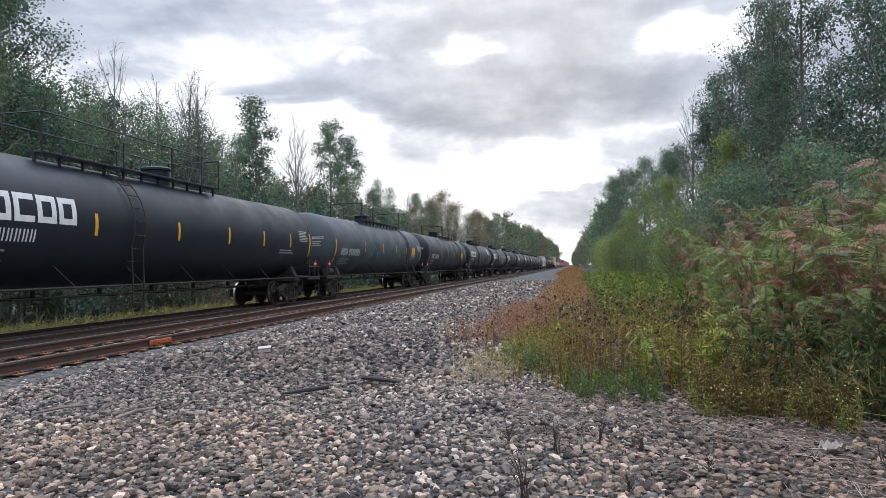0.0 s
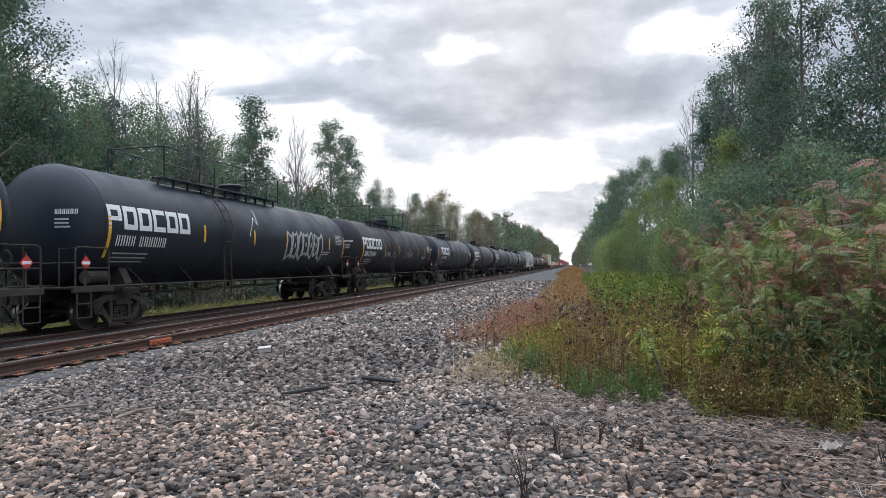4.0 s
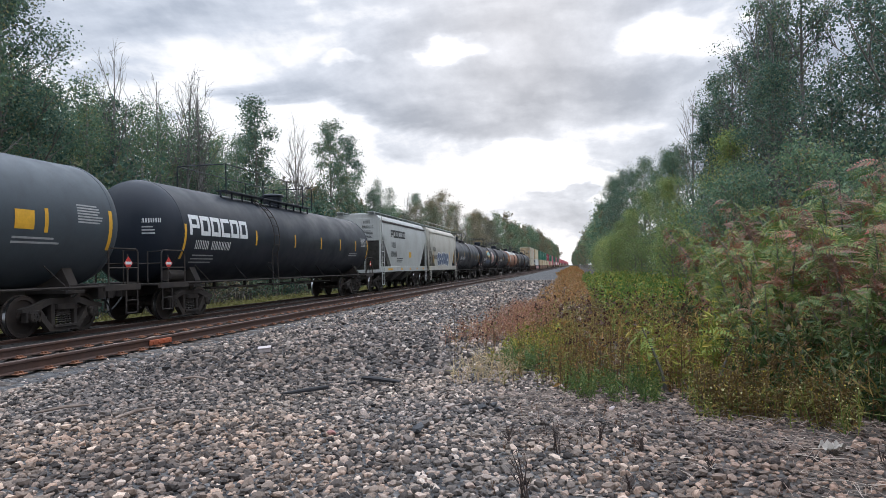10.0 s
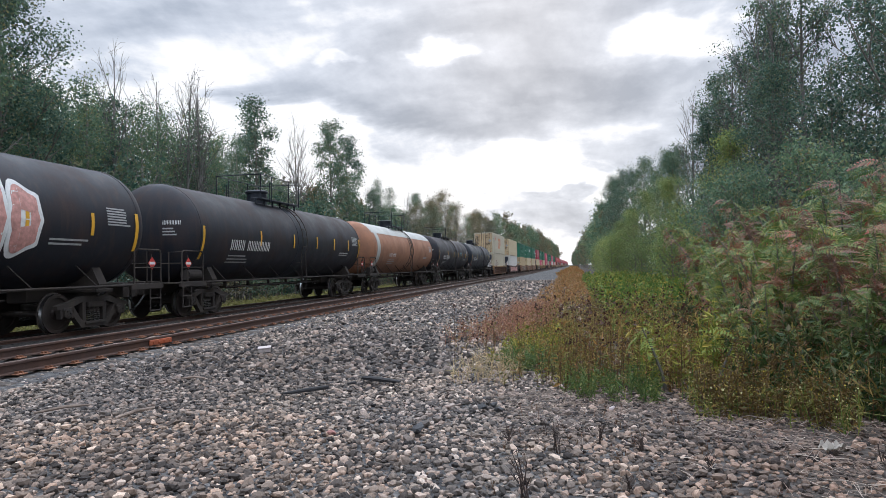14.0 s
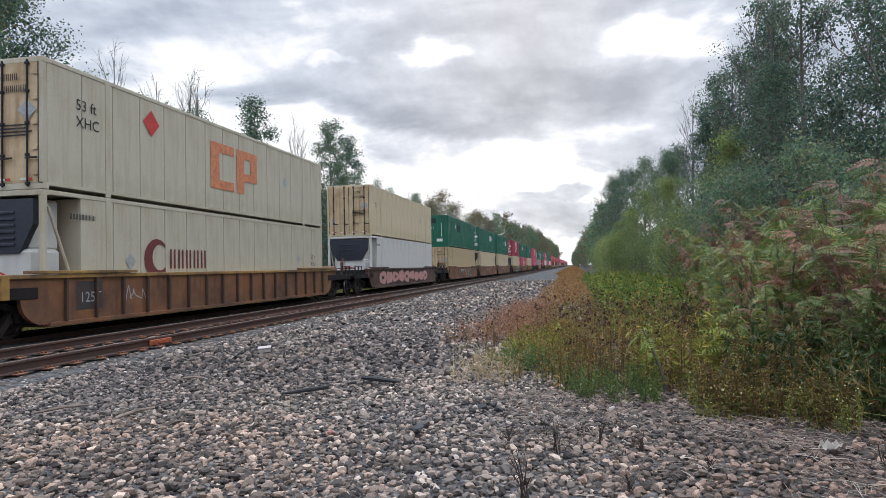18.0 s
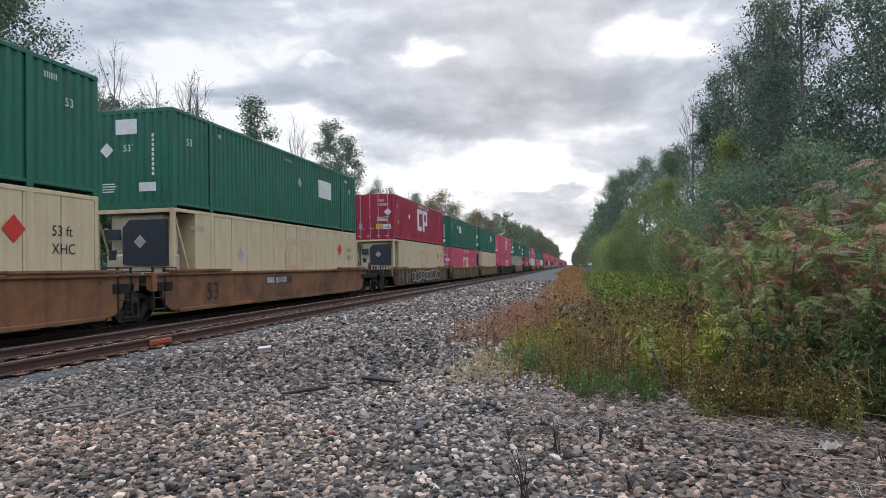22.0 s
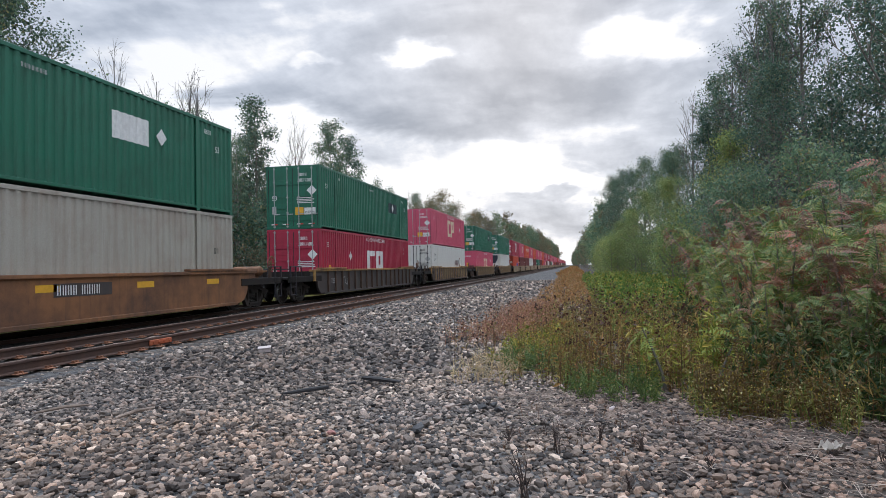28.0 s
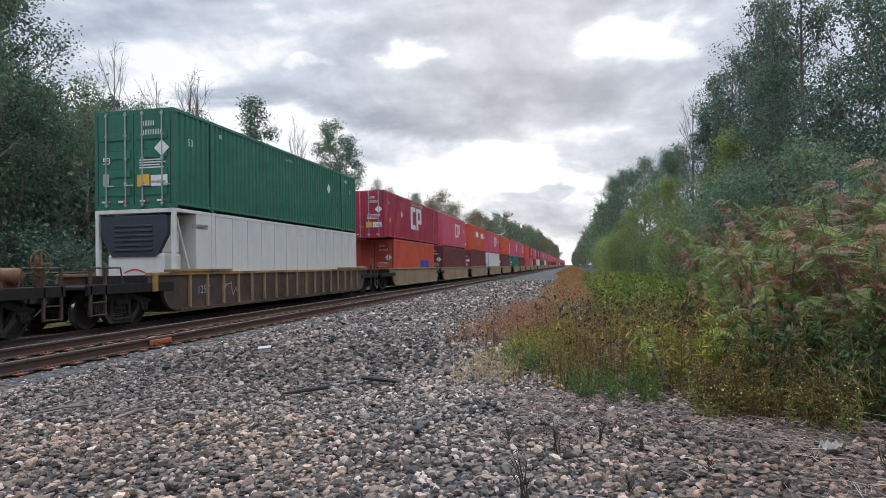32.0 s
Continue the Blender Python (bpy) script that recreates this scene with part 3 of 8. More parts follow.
def build_track(name, x, top, label, worn):
    track = tagged(new(name), label, "railway track")
    track.location = (x, 0, top)
    for side in (-1, 1):
        rail = part("rail", cached(("rail",), lambda: Geo().prism(rail_profile(), "y", -60, 1500).mesh("rail", MAT["rail"])), track)
        rail.location = (side * 0.7535, 0, -0.165)
        part("rail_head", cached(("head", worn), lambda: Geo().box(-0.024, 0.024, -60, 1500, 0.166, 0.169).mesh("rail_head", MAT[worn])), rail)
        if x > -10:
            plate = cached("plate", lambda: Geo().box(-0.17, 0.17, -0.09, 0.09, -0.012, 0.004, 0.004).box(0.075, 0.12, -0.05, -0.015, 0.0, 0.035).box(0.075, 0.12, 0.03, 0.065, 0.0, 0.03).box(-0.11, -0.075, -0.02, 0.02, 0.0, 0.03).mesh("tie_plate", MAT["plate"]))
            for k in range(10, 62):
                part("tie_plate", plate, rail).location = (0, k * 0.53 + random.uniform(-0.03, 0.03), 0)
    tie = cached("tie", lambda: Geo().box(-1.3, 1.3, -0.115, 0.115, -0.17, 0, 0.015).mesh("tie", MAT["tie"]))
    for k in range(-6, 150):
        t = part("tie", tie, track)
        t.location = (random.uniform(-0.04, 0.04), k * 0.53 + random.uniform(-0.03, 0.03), -0.168 - 0.035)
        t.rotation_euler = (0, 0, random.uniform(-0.01, 0.01))
    far = Geo()
    for k in range(150, 900):
        far.box(-1.3, 1.3, k * 0.53 - 0.115, k * 0.53 + 0.115, -0.35, -0.18)
    tagged(part("far_ties", far.mesh("far_ties", MAT["tie"], fix=False), track), kind="stuff")
    return track


near_track = build_track("railway_track", XN, ZN, "empty railway track with rusty rails bedded in crushed stone", "rail_top")
train_track = build_track("railway_track", XT, ZT, "railway track that carries the freight train", "rail_head")


# ---- the freight train ----
def travelled(t):
    return 19.335 * t + 0.025 * t * t


RIDERS = []      # (thing, place along the train, sideways, height)
WHEELS = {-1: [], 1: []}
WHEEL_R = 0.46
TR, TZ = 1.52, 2.56     # tank radius, height of the tank's axis over the rail


def on_tank(r=TR, zc=TZ, lift=0.004):
    return lambda u, w: ((r + lift) * math.cos((w - zc) / r), u, zc + (r + lift) * math.sin((w - zc) / r))


def on_side(x):
    return lambda u, w: (x, u, w)


def on_front(y):
    return lambda u, w: (u, y, w)


def rects(g, fn, boxes, step=0.12):
    """Flat marks (u0, u1, w0, w1) laid on a surface fn(u, w)."""
    for u0, u1, w0, w1 in boxes:
        k = max(1, int(math.ceil((w1 - w0) / step)))
        for i in range(k):
            a, b2 = w0 + (w1 - w0) * i / k, w0 + (w1 - w0) * (i + 1) / k
            g.add([fn(u0, a), fn(u1, a), fn(u1, b2), fn(u0, b2)], [(0, 1, 2, 3)])
    return g


def ring_boxes(u, w, wd, h, s):
    return [(u, u + wd, w, w + s), (u, u + wd, w + h - s, w + h), (u, u + s, w + s, w + h - s), (u + wd - s, u + wd, w + s, w + h - s)]


def glyph(i, u, w, wd, h):
    """A thick block shape of a name: ring, or ring with one side open."""
    s = h * 0.22
    if i == 3:
        return [(u, u + wd, w, w + s), (u, u + wd, w + h - s, w + h), (u, u + s, w + s, w + h - s)]
    if i == 0:
        return [(u, u + wd, w + h - s, w + h), (u, u + s, w, w + h - s), (u + wd - s, u + wd, w + h * 0.34, w + h - s), (u + s, u + wd - s, w + h * 0.34, w + h * 0.34 + s * 0.8)]
    return ring_boxes(u, w, wd, h, s)


def bar_text(u, w, count, h, gap=()):
    """Plain bars for writing: two upright strokes for each character."""
    out, x = [], u
    for i in range(count):
        if i in gap:
            x += h * 0.5
        out += [(x, x + h * 0.15, w, w + h), (x + h * 0.33, x + h * 0.48, w, w + h)]
        x += h * 0.72
    return out


def fine_lines(u, w, lines, length, h=0.035, pitch=0.07):
    return [(u, u + length * random.uniform(0.75, 1.0), w - i * pitch, w - i * pitch + h) for i in range(lines)]


def mark(name, boxes, fn, mat, parent, label="", step=0.12):
    ob = part(name, rects(Geo(), fn, boxes, step).mesh(name, MAT[mat], fix=False), parent, label)
    return tagged(ob, kind="stuff") if len(boxes) > 4 and name not in ("name_block", "logo_shape") else ob


def diamond(name, fn, u, w, s, mat, parent, label=""):
    g = Geo().add([fn(u - s, w), fn(u, w - s), fn(u + s, w), fn(u, w + s)], [(0, 1, 2, 3)])
    return part(name, g.mesh(name, MAT[mat], fix=False), parent, label)


def text_mesh(text, size):
    cu = bpy.data.curves.new("lettering", "FONT")
    cu.body, cu.size = text, size * 1.4
    cu.resolution_u = 3
    ob = bpy.data.objects.new("lettering", cu)
    scene.collection.objects.link(ob)
    bpy.context.view_layer.update()
    me = bpy.data.meshes.new_from_object(ob.evaluated_get(bpy.context.evaluated_depsgraph_get()))
    bpy.data.objects.remove(ob)
    bpy.data.curves.remove(cu)
    return me


def words(text, size, fn, u, w, mat, parent, name="lettering"):
    """Real lettering in the built-in font, laid on fn(u, w)."""
    me = cached(("words", text, size), lambda: text_mesh(text, size)).copy()
    for v in me.vertices:
        v.co = fn(u + v.co.x, w + v.co.y)
    me.materials.clear()
    me.materials.append(MAT[mat])
    return tagged(part(name, me, parent), kind="stuff")


def graffiti(fn, u0, u1, w0, w1, mats, parent, letters, seed, label):
    """Bulging sprayed shapes side by side: a rim and a fill for each."""
    for layer, (mat, inset) in enumerate(mats):
        g = Geo()
        pitch = (u1 - u0) / letters
        r2 = random.Random(seed)
        for i in range(letters):
            cu, cw = u0 + (i + 0.5) * pitch, (w0 + w1) / 2 + r2.uniform(-0.06, 0.06)
            ru, rw = pitch * r2.uniform(0.52, 0.62) - inset, (w1 - w0) / 2 * r2.uniform(0.8, 1.05) - inset
            ph, hole = r2.uniform(0, 6), r2.random() < 0.55
            cols = 12
            f2 = lambda a, b2, f=fn, k=layer: tuple(p + q for p, q in zip(f(a, b2), (0.004 * k, -0.004 * k if fn(0, 2)[1] == fn(1, 2)[1] else 0, 0)))
            for c in range(cols):
                a, b2 = -1 + 2 * c / cols, -1 + 2 * (c + 1) / cols
                ha, hb = (rw * (1 - abs(q) ** 6) ** 0.5 * (1 + 0.16 * math.sin(3.1 * q + ph)) for q in (a, b2))
                for part_lo, part_hi in (((-1, -0.22), (0.26, 1)) if hole and layer and abs(a + b2) < 0.75 else ((-1, 1),)):
                    n2 = 6
                    for j in range(n2):
                        s0, s1 = (part_lo + (part_hi - part_lo) * q / n2 for q in (j, j + 1))
                        g.add([f2(cu + a * ru, cw + ha * s0), f2(cu + b2 * ru, cw + hb * s0), f2(cu + b2 * ru, cw + hb * s1), f2(cu + a * ru, cw + ha * s1)], [(0, 1, 2, 3)])
        tagged(part("graffiti", g.mesh("graffiti", MAT[mat], fix=False), parent, label), kind="stuff")


def scribble(fn, u, w, h, length, mat, parent, seed, label="sprayed scribble", width=0.03):
    rnd = random.Random(seed)
    g = Geo()
    p = (u, w)
    for i in range(int(length / h * 6)):
        q = (u + length * (i + 1) / (length / h * 6) + rnd.uniform(-0.25, 0.25) * h, w + rnd.uniform(0, 1) * h)
        d = Vector((q[0] - p[0], q[1] - p[1]))
        s = Vector((-d.y, d.x)).normalized() * width / 2
        k = 5
        for j in range(k):
            a, b2 = Vector(p) + d * j / k, Vector(p) + d * (j + 1) / k
            g.add([fn(*(a - s)), fn(*(b2 - s)), fn(*(b2 + s)), fn(*(a + s))], [(0, 1, 2, 3)])
        p = q
    part("graffiti", g.mesh("graffiti", MAT[mat], fix=False), parent, label)


# -- bogies --
def side_frame_mesh():
    """A cast frame: arched top, pedestals over the bearings, a U below the springs."""
    g = Geo()
    top = [(-1.20, 0.56), (-1.20, 0.64), (-1.02, 0.68), (-0.72, 0.74), (-0.45, 0.83), (0.45, 0.83), (0.72, 0.74), (1.02, 0.68), (1.20, 0.64), (1.20, 0.56), (1.0, 0.56),
           (0.70, 0.61), (0.44, 0.70), (-0.44, 0.70), (-0.70, 0.61), (-1.0, 0.56)]
    g.prism(top, "x", -0.075, 0.075)
    low = [(-0.80, 0.62), (-0.70, 0.63), (-0.52, 0.38), (-0.36, 0.22), (0.36, 0.22), (0.52, 0.38), (0.70, 0.63), (0.80, 0.62), (0.66, 0.34), (0.44, 0.10), (-0.44, 0.10), (-0.66, 0.34)]
    g.prism(low, "x", -0.07, 0.07)
    for s in (-1, 1):
        g.box(-0.065, 0.065, s * 0.34 - 0.055, s * 0.34 + 0.055, 0.20, 0.72, 0.012)
        g.box(-0.09, 0.09, s * 0.89 - 0.15, s * 0.89 + 0.15, 0.52, 0.60, 0.015)
        for o in (-0.17, 0.17):
            g.box(-0.07, 0.07, s * 0.89 + o - 0.035, s * 0.89 + o + 0.035, 0.34, 0.58, 0.012)
    g.box(-0.11, 0.11, -0.34, 0.34, 0.17, 0.24, 0.012)
    g.box(0.0, 0.13, -0.26, 0.26, 0.56, 0.70, 0.02)
    return g.mesh("side_frame", MAT["grime"])


def spring_mesh():
    pts = [(0.062 * math.cos(a), 0.062 * math.sin(a), 0.24 + 0.30 * a / (12 * math.pi)) for a in np.linspace(0, 12 * math.pi, 37)]
    return Geo().tube(pts, 0.016, 3).mesh("coil_spring", MAT["spring"])


def wheelset_mesh(seg=20):
    g = Geo()
    r = WHEEL_R
    for s in (-1, 1):
        o = [(0.69, 0.0), (0.69, 0.36), (0.665, r + 0.028), (0.71, r), (0.80, r - 0.004), (0.75, 0.36), (0.75, 0.0)] if seg < 16 else [(0.66, 0.0), (0.66, 0.09), (0.69, 0.12), (0.70, 0.36), (0.665, 0.375), (0.665, r + 0.028), (0.695, r + 0.028), (0.71, r), (0.80, r - 0.004), (0.80, 0.375), (0.755, 0.36),
             (0.74, 0.14), (0.80, 0.11), (0.80, 0.0)]
        g.lathe([(s * a, b2) for a, b2 in o], "x", seg)
    g.lathe([(-1.0, 0.0), (-1.0, 0.075), (1.0, 0.075), (1.0, 0.0)], "x", 8)
    return g.mesh("wheelset", MAT["wheel"], smooth=True)


def tread_mesh(s):
    return Geo().lathe([(s * 0.715, WHEEL_R + 0.003), (s * 0.79, WHEEL_R)], "x", 28).mesh("tread", MAT["tread"], smooth=True, fix=False)


def cap_mesh(mat):
    g = Geo()
    g.lathe([(0.0, 0.0), (0.0, 0.11), (0.05, 0.125), (0.10, 0.115), (0.115, 0.085), (0.115, 0.0)], "x", 14)
    for k in range(3):
        a = 2.1 * k
        g.box(0.11, 0.135, 0.06 * math.cos(a) - 0.02, 0.06 * math.cos(a) + 0.02, 0.06 * math.sin(a) - 0.02, 0.06 * math.sin(a) + 0.02)
    return g.mesh("bearing_cap", MAT[mat], smooth=True)


def bogie(car, y, far=False, cap="grime"):
    b = part("bogie", cached("bolster", lambda: Geo().box(-1.05, 1.05, -0.2, 0.2, 0.42, 0.66, 0.03).box(-0.25, 0.25, -0.3, 0.3, 0.62, 0.82, 0.02).mesh("bogie", MAT["grime"])), car)
    b.location = (0, y, 0)
    for s in (-1, 1):
        f = part("side_frame", cached("side_frame", side_frame_mesh), b)
        f.location = (s * 1.0, 0, 0)
        if not far:
            for o in (-0.15, 0, 0.15):
                sp = part("coil_spring", cached("springs", spring_mesh), b)
                sp.location = (s * 1.0, o, 0)
        wset = part("wheelset", cached(("wheelset", far), lambda: wheelset_mesh(12 if far else 20)), b)
        wset.location = (0, s * 0.89, WHEEL_R)
        WHEELS[s].append(wset)
        if not far:
            for q in (-1, 1):
                c = part("bearing_cap", cached(("cap", cap), lambda: cap_mesh(cap)), b)
                c.matrix_basis = pose(q * 1.0, s * 0.89, WHEEL_R, 0, 0, 0 if q > 0 else 180)
    if not far:
        for o in (-0.89, 0.89):
            for s in (-1, 1):
                part("tread", cached(("tread", s), lambda: tread_mesh(s)), b).location = (0, o, WHEEL_R)
    return b


def coupler(car, y, s):
    g = cached(("coupler", s), lambda: Geo().box(-0.1, 0.1, min(0, s * 0.95), max(0, s * 0.95), 0.74, 0.94, 0.02).prism(
        [(-0.16, 0), (0.16, 0), (0.19, -s * 0.10), (0.10, -s * 0.32), (-0.12, -s * 0.32)], "z", 0.70, 0.98).mesh("coupler", MAT["grime"]))
    part("coupler", g, car).location = (0, y - s * 0.05, 0)
    h = cached(("hose", s), lambda: Geo().tube([(0.35, -s * 0.35, 0.72), (0.33, -s * 0.12, 0.50), (0.27, s * 0.02, 0.36), (0.2, s * 0.08, 0.33)], 0.025, 6).mesh("air_hose", MAT["black"], True))
    part("air_hose", h, car).location = (0, y, 0)


# -- tank cars --
def tank_shell(length, r, mat, slope=0.0):
    d = 0.62
    prof = [(-length / 2 + d * (1 - math.sin(a)), r * math.cos(a)) for a in np.linspace(math.pi / 2, 0, 9)]
    prof += [(-length / 2 + d + 0.02, r), (-length / 2 + d + 0.03, r + 0.012), (-length / 2 + d + 0.10, r + 0.012), (-length / 2 + d + 0.11, r)]
    prof += [(y, r) for y in np.linspace(-length / 2 + d + 2, length / 2 - d - 2, 5)]
    prof += [(-a, b2) for a, b2 in reversed(prof[:13])]
    return Geo().lathe(prof, "y", 56, (0, 0, TZ)).mesh("tank", MAT[mat], smooth=True)


def rail_grid(g, pts, r=0.02, seg=5):
    for a in pts:
        g.tube(a, r, seg)
    return g


def tank_car(s0, s1, kind, style):
    """A tank car from coupler to coupler; style holds its colours and marks."""
    length = s1 - s0
    car = tagged(new("tank_car"), style["label"], "tank car", "freight cars of the train")
    far = style.get("far", False)
    lt = length - 1.6
    r = style.get("r", TR)
    mat = style.get("mat", "black_paint")
    key = (round(lt, 1), r, mat)
    tank = part("tank", cached(("tank",) + key, lambda: tank_shell(lt, r, mat)), car)
    bands = style.get("bands", ())
    for y0, y1, bm in bands:
        prof = [(y0, r), (y0, r + 0.012), (y1, r + 0.012), (y1, r)]
        part("shell_band", Geo().lathe(prof, "y", 56, (0, 0, TZ)).mesh("shell_band", MAT[bm], True, False), car)
    if "top" in style:
        k = 14
        g = Geo()
        ca = [math.radians(90 - 56 + 112 * i / k) for i in range(k + 1)]
        e0 = lt / 2 - 0.62
        for y0, y1 in ((-e0, -0.2), (-0.2, e0)):
            g.add([((r + 0.014) * math.cos(q), y, TZ + (r + 0.014) * math.sin(q)) for y in (y0, y1) for q in ca], [(i, i + 1, k + 2 + i, k + 1 + i) for i in range(k)])
        part("pale_top", g.mesh("pale_top", MAT[style["top"]], True, False), car, "pale grey painted top")
    by = length / 2 - 2.55
    for s in (-1, 1):
        bogie(car, s * by, far, style.get("cap", "grime"))
        coupler(car, s * length / 2, s)
    # stub sills, bolster saddles and end platforms
    for s in (-1, 1):
        sill = cached(("sill", round(length, 1), s), lambda: stub_sills(length, by, r, s))
        part("stub_sill", sill[0], car)
        part("saddle", sill[1], car)
        part("end_platform", cached(("endp", round(length, 1), s), lambda: end_platform(length, s)), car)
        part("end_handrail", cached(("endh", round(length, 1), s), lambda: end_handrail(length, s)), car)
        part("running_rail", cached(("run", round(length, 1), s), lambda: running_rail(length, s, r)), car)
        part("side_ladder", cached(("lad", s, style.get("ladder", 0.3), r), lambda: side_ladder(s, style.get("ladder", 0.3), r)), car)
    part("brake_rigging", cached(("rig", round(length, 1)), lambda: brake_rigging(length)), car)
    # top fittings
    my = style.get("manway", 0.6)
    part("manway_housing", cached(("man", my, r), lambda: Geo().lathe([(TZ + r - 0.1, 0.0), (TZ + r - 0.1, 0.40), (TZ + r + 0.38, 0.40), (TZ + r + 0.40, 0.46), (TZ + r + 0.46, 0.46), (TZ + r + 0.50, 0.40), (TZ + r + 0.51, 0.0)], "z", 20, (0, my, 0)).mesh("manway_housing", MAT["black_paint"], True)), car)
    lo, hi = style.get("walk", (-2.2, 2.4))
    part("top_walkway", cached(("walk", lo, hi, r), lambda: top_walkway(lo, hi, r, my)), car)
    part("top_railing", cached(("railing", lo, hi, r, my), lambda: top_railing(lo, hi, r, my)), car)
    # marks
    fn = on_tank(r, TZ, 0.005 if not bands else 0.018)
    e = lt / 2 - 0.62
    z0 = TZ + 0.10
    if style.get("stripes", True):
        tall = [(-e + 0.10, -e + 0.22, z0 - 0.95, z0 + 0.10), (e - 0.22, e - 0.10, z0 - 0.75, z0 + 0.22)]
        mark("reflector_stripe", tall[:1], fn, "yellow", car)
        mark("reflector_stripe", tall[1:], fn, "yellow", car)
        for y in style.get("dashes", (-e * 0.48, -e * 0.1, e * 0.22, e * 0.5, e * 0.76)):
            mark("reflector_stripe", [(y - 0.05, y + 0.05, z0 - 0.40, z0 + 0.12)], fn, "yellow", car)
    if style.get("plate", True):
        mark("data_panel", fine_lines(e - 1.25, z0 + 0.26, 7, 0.85, 0.035, 0.065), fn, "dim_white", car)
    if "name" in style:
        col, y, hh = style["name"]
        wd = hh * 0.87
        for i in range(6):
            mark("name_block", glyph(i, y + i * wd * 1.14, z0 - 0.20, wd, hh), fn, col, car)
    if "number" in style:
        y, z, k, hh = style["number"]
        mark("car_number", bar_text(y, z0 + z, k, hh, (4,)), fn, style.get("ink", "white"), car)
        mark("small_lettering", fine_lines(y, z0 + z - 0.22, 3, 1.5, 0.04, 0.12), fn, "dim_white", car)
    mark("small_lettering", fine_lines(e - 3.0, z0 - 0.55, 2, 1.3, 0.045, 0.1), fn, "dim_white", car)
    for u0, u1, w0, w1, m2 in style.get("panels", ()):
        mark("painted_panel", [(u0, u1, z0 + w0, z0 + w1)], fn, m2, car)
    for i, (u0, u1, w0, w1, mats, k) in enumerate(style.get("graffiti", ())):
        graffiti(fn, u0, u1, z0 + w0, z0 + w1, mats, car, k, int(s0) + i, "sprayed graffiti lettering shapes")
    for i, (u, w, hh, ln, m2) in enumerate(style.get("scribble", ())):
        scribble(fn, u, z0 + w, hh, ln, m2, car, int(s0) + 7 * i)
    if style.get("placard", True):
        for s in (-1, 1):
            y = s * (lt / 2 - 0.05)
            part("placard_holder", cached(("ph",), lambda: Geo().box(-0.012, 0.012, -0.025, 0.025, -0.5, 0.3).mesh("placard_holder", MAT["grime"])), car).location = (1.42, y, 1.55)
            g = Geo().add([(1.45, y - 0.17, 1.62), (1.45, y, 1.45), (1.45, y + 0.17, 1.62), (1.45, y, 1.79)], [(0, 1, 2, 3)])
            pl = part("placard", g.mesh("placard", MAT["red_mark"], fix=False), car, "red and white diamond hazard placard")
            g = Geo().add([(1.455, y - 0.12, 1.585), (1.455, y + 0.12, 1.585), (1.455, y + 0.12, 1.655), (1.455, y - 0.12, 1.655)], [(0, 1, 2, 3)])
            part("placard_band", g.mesh("placard_band", MAT["white"], fix=False), pl)
        # small writing on the head
        if style.get("headmarks", True):
            hf = lambda u, w: (u, -lt / 2 + 0.62 * (1 - math.sqrt(max(0.02, 1 - (u * u + (w - TZ) ** 2) / (r * r)))) - 0.012, w)
            mark("head_lettering", bar_text(0.62, TZ + 0.22, 6, 0.12), hf, "white", car)
            mark("head_lettering", fine_lines(0.62, TZ + 0.08, 3, 0.4, 0.04, 0.09), hf, "dim_white", car)
    RIDERS.append((car, (s0 + s1) / 2))
    return car


def stub_sills(length, by, r, s):
    g = Geo()
    h = Geo()
    a, b2 = sorted((s * (by - 1.2), s * (length / 2 - 0.45)))
    g.box(-0.28, 0.28, a, b2, 0.72, 1.12, 0.02)
    h.prism([(-1.25, 0.95), (1.25, 0.95), (1.30, 1.12), (1.05, 1.62), (-1.05, 1.62), (-1.30, 1.12)], "y", s * by - 0.14, s * by + 0.14)
    h.box(-1.35, 1.35, s * by - 0.3, s * by + 0.3, 0.92, 1.0, 0.01)
    return g.mesh("stub_sill", MAT["grime"]), h.mesh("saddle", MAT["grime"])


def end_platform(length, s):
    g = Geo()
    a, b2 = sorted((s * (length / 2 - 1.75), s * (length / 2 - 0.42)))
    g.box(-1.45, 1.45, a, b2, 1.02, 1.07, 0.008)
    for q in (-1, 1):
        g.box(q * 1.45 - 0.04, q * 1.45 + 0.04, a, b2, 0.94, 1.09, 0.008)
    # steps at the corners
    y = s * (length / 2 - 0.75)
    for q in (-1, 1):
        for o in (-0.22, 0.22):
            g.tube([(q * 1.47, y + o, 1.05), (q * 1.47, y + o, 0.35)], 0.02, 5)
        for z in (0.36, 0.68):
            g.tube([(q * 1.47, y - 0.22, z), (q * 1.47, y + 0.22, z)], 0.02, 5)
    return g.mesh("end_platform", MAT["grime"])


def end_handrail(length, s):
    g = Geo()
    y0, y1 = s * (length / 2 - 0.5), s * (length / 2 - 1.6)
    for q in (-1, 1):
        x = q * 1.46
        g.tube([(x, y1, 1.05), (x, y1, 1.9), (x, y1 + s * 0.08, 1.98), (x, y0 - s * 0.08, 1.98), (x, y0, 1.9), (x, y0, 1.05)], 0.022, 6)
        g.tube([(x, y1, 1.5), (x, y0, 1.5)], 0.018, 5)
        g.tube([(x - q * 0.42, y0, 1.05), (x - q * 0.42, y0, 1.95), (x, y0, 1.95)], 0.02, 6)
    g.tube([(-1.46, y0, 1.62), (1.46, y0, 1.62)], 0.018, 5)
    return g.mesh("end_handrail", MAT["grime"])


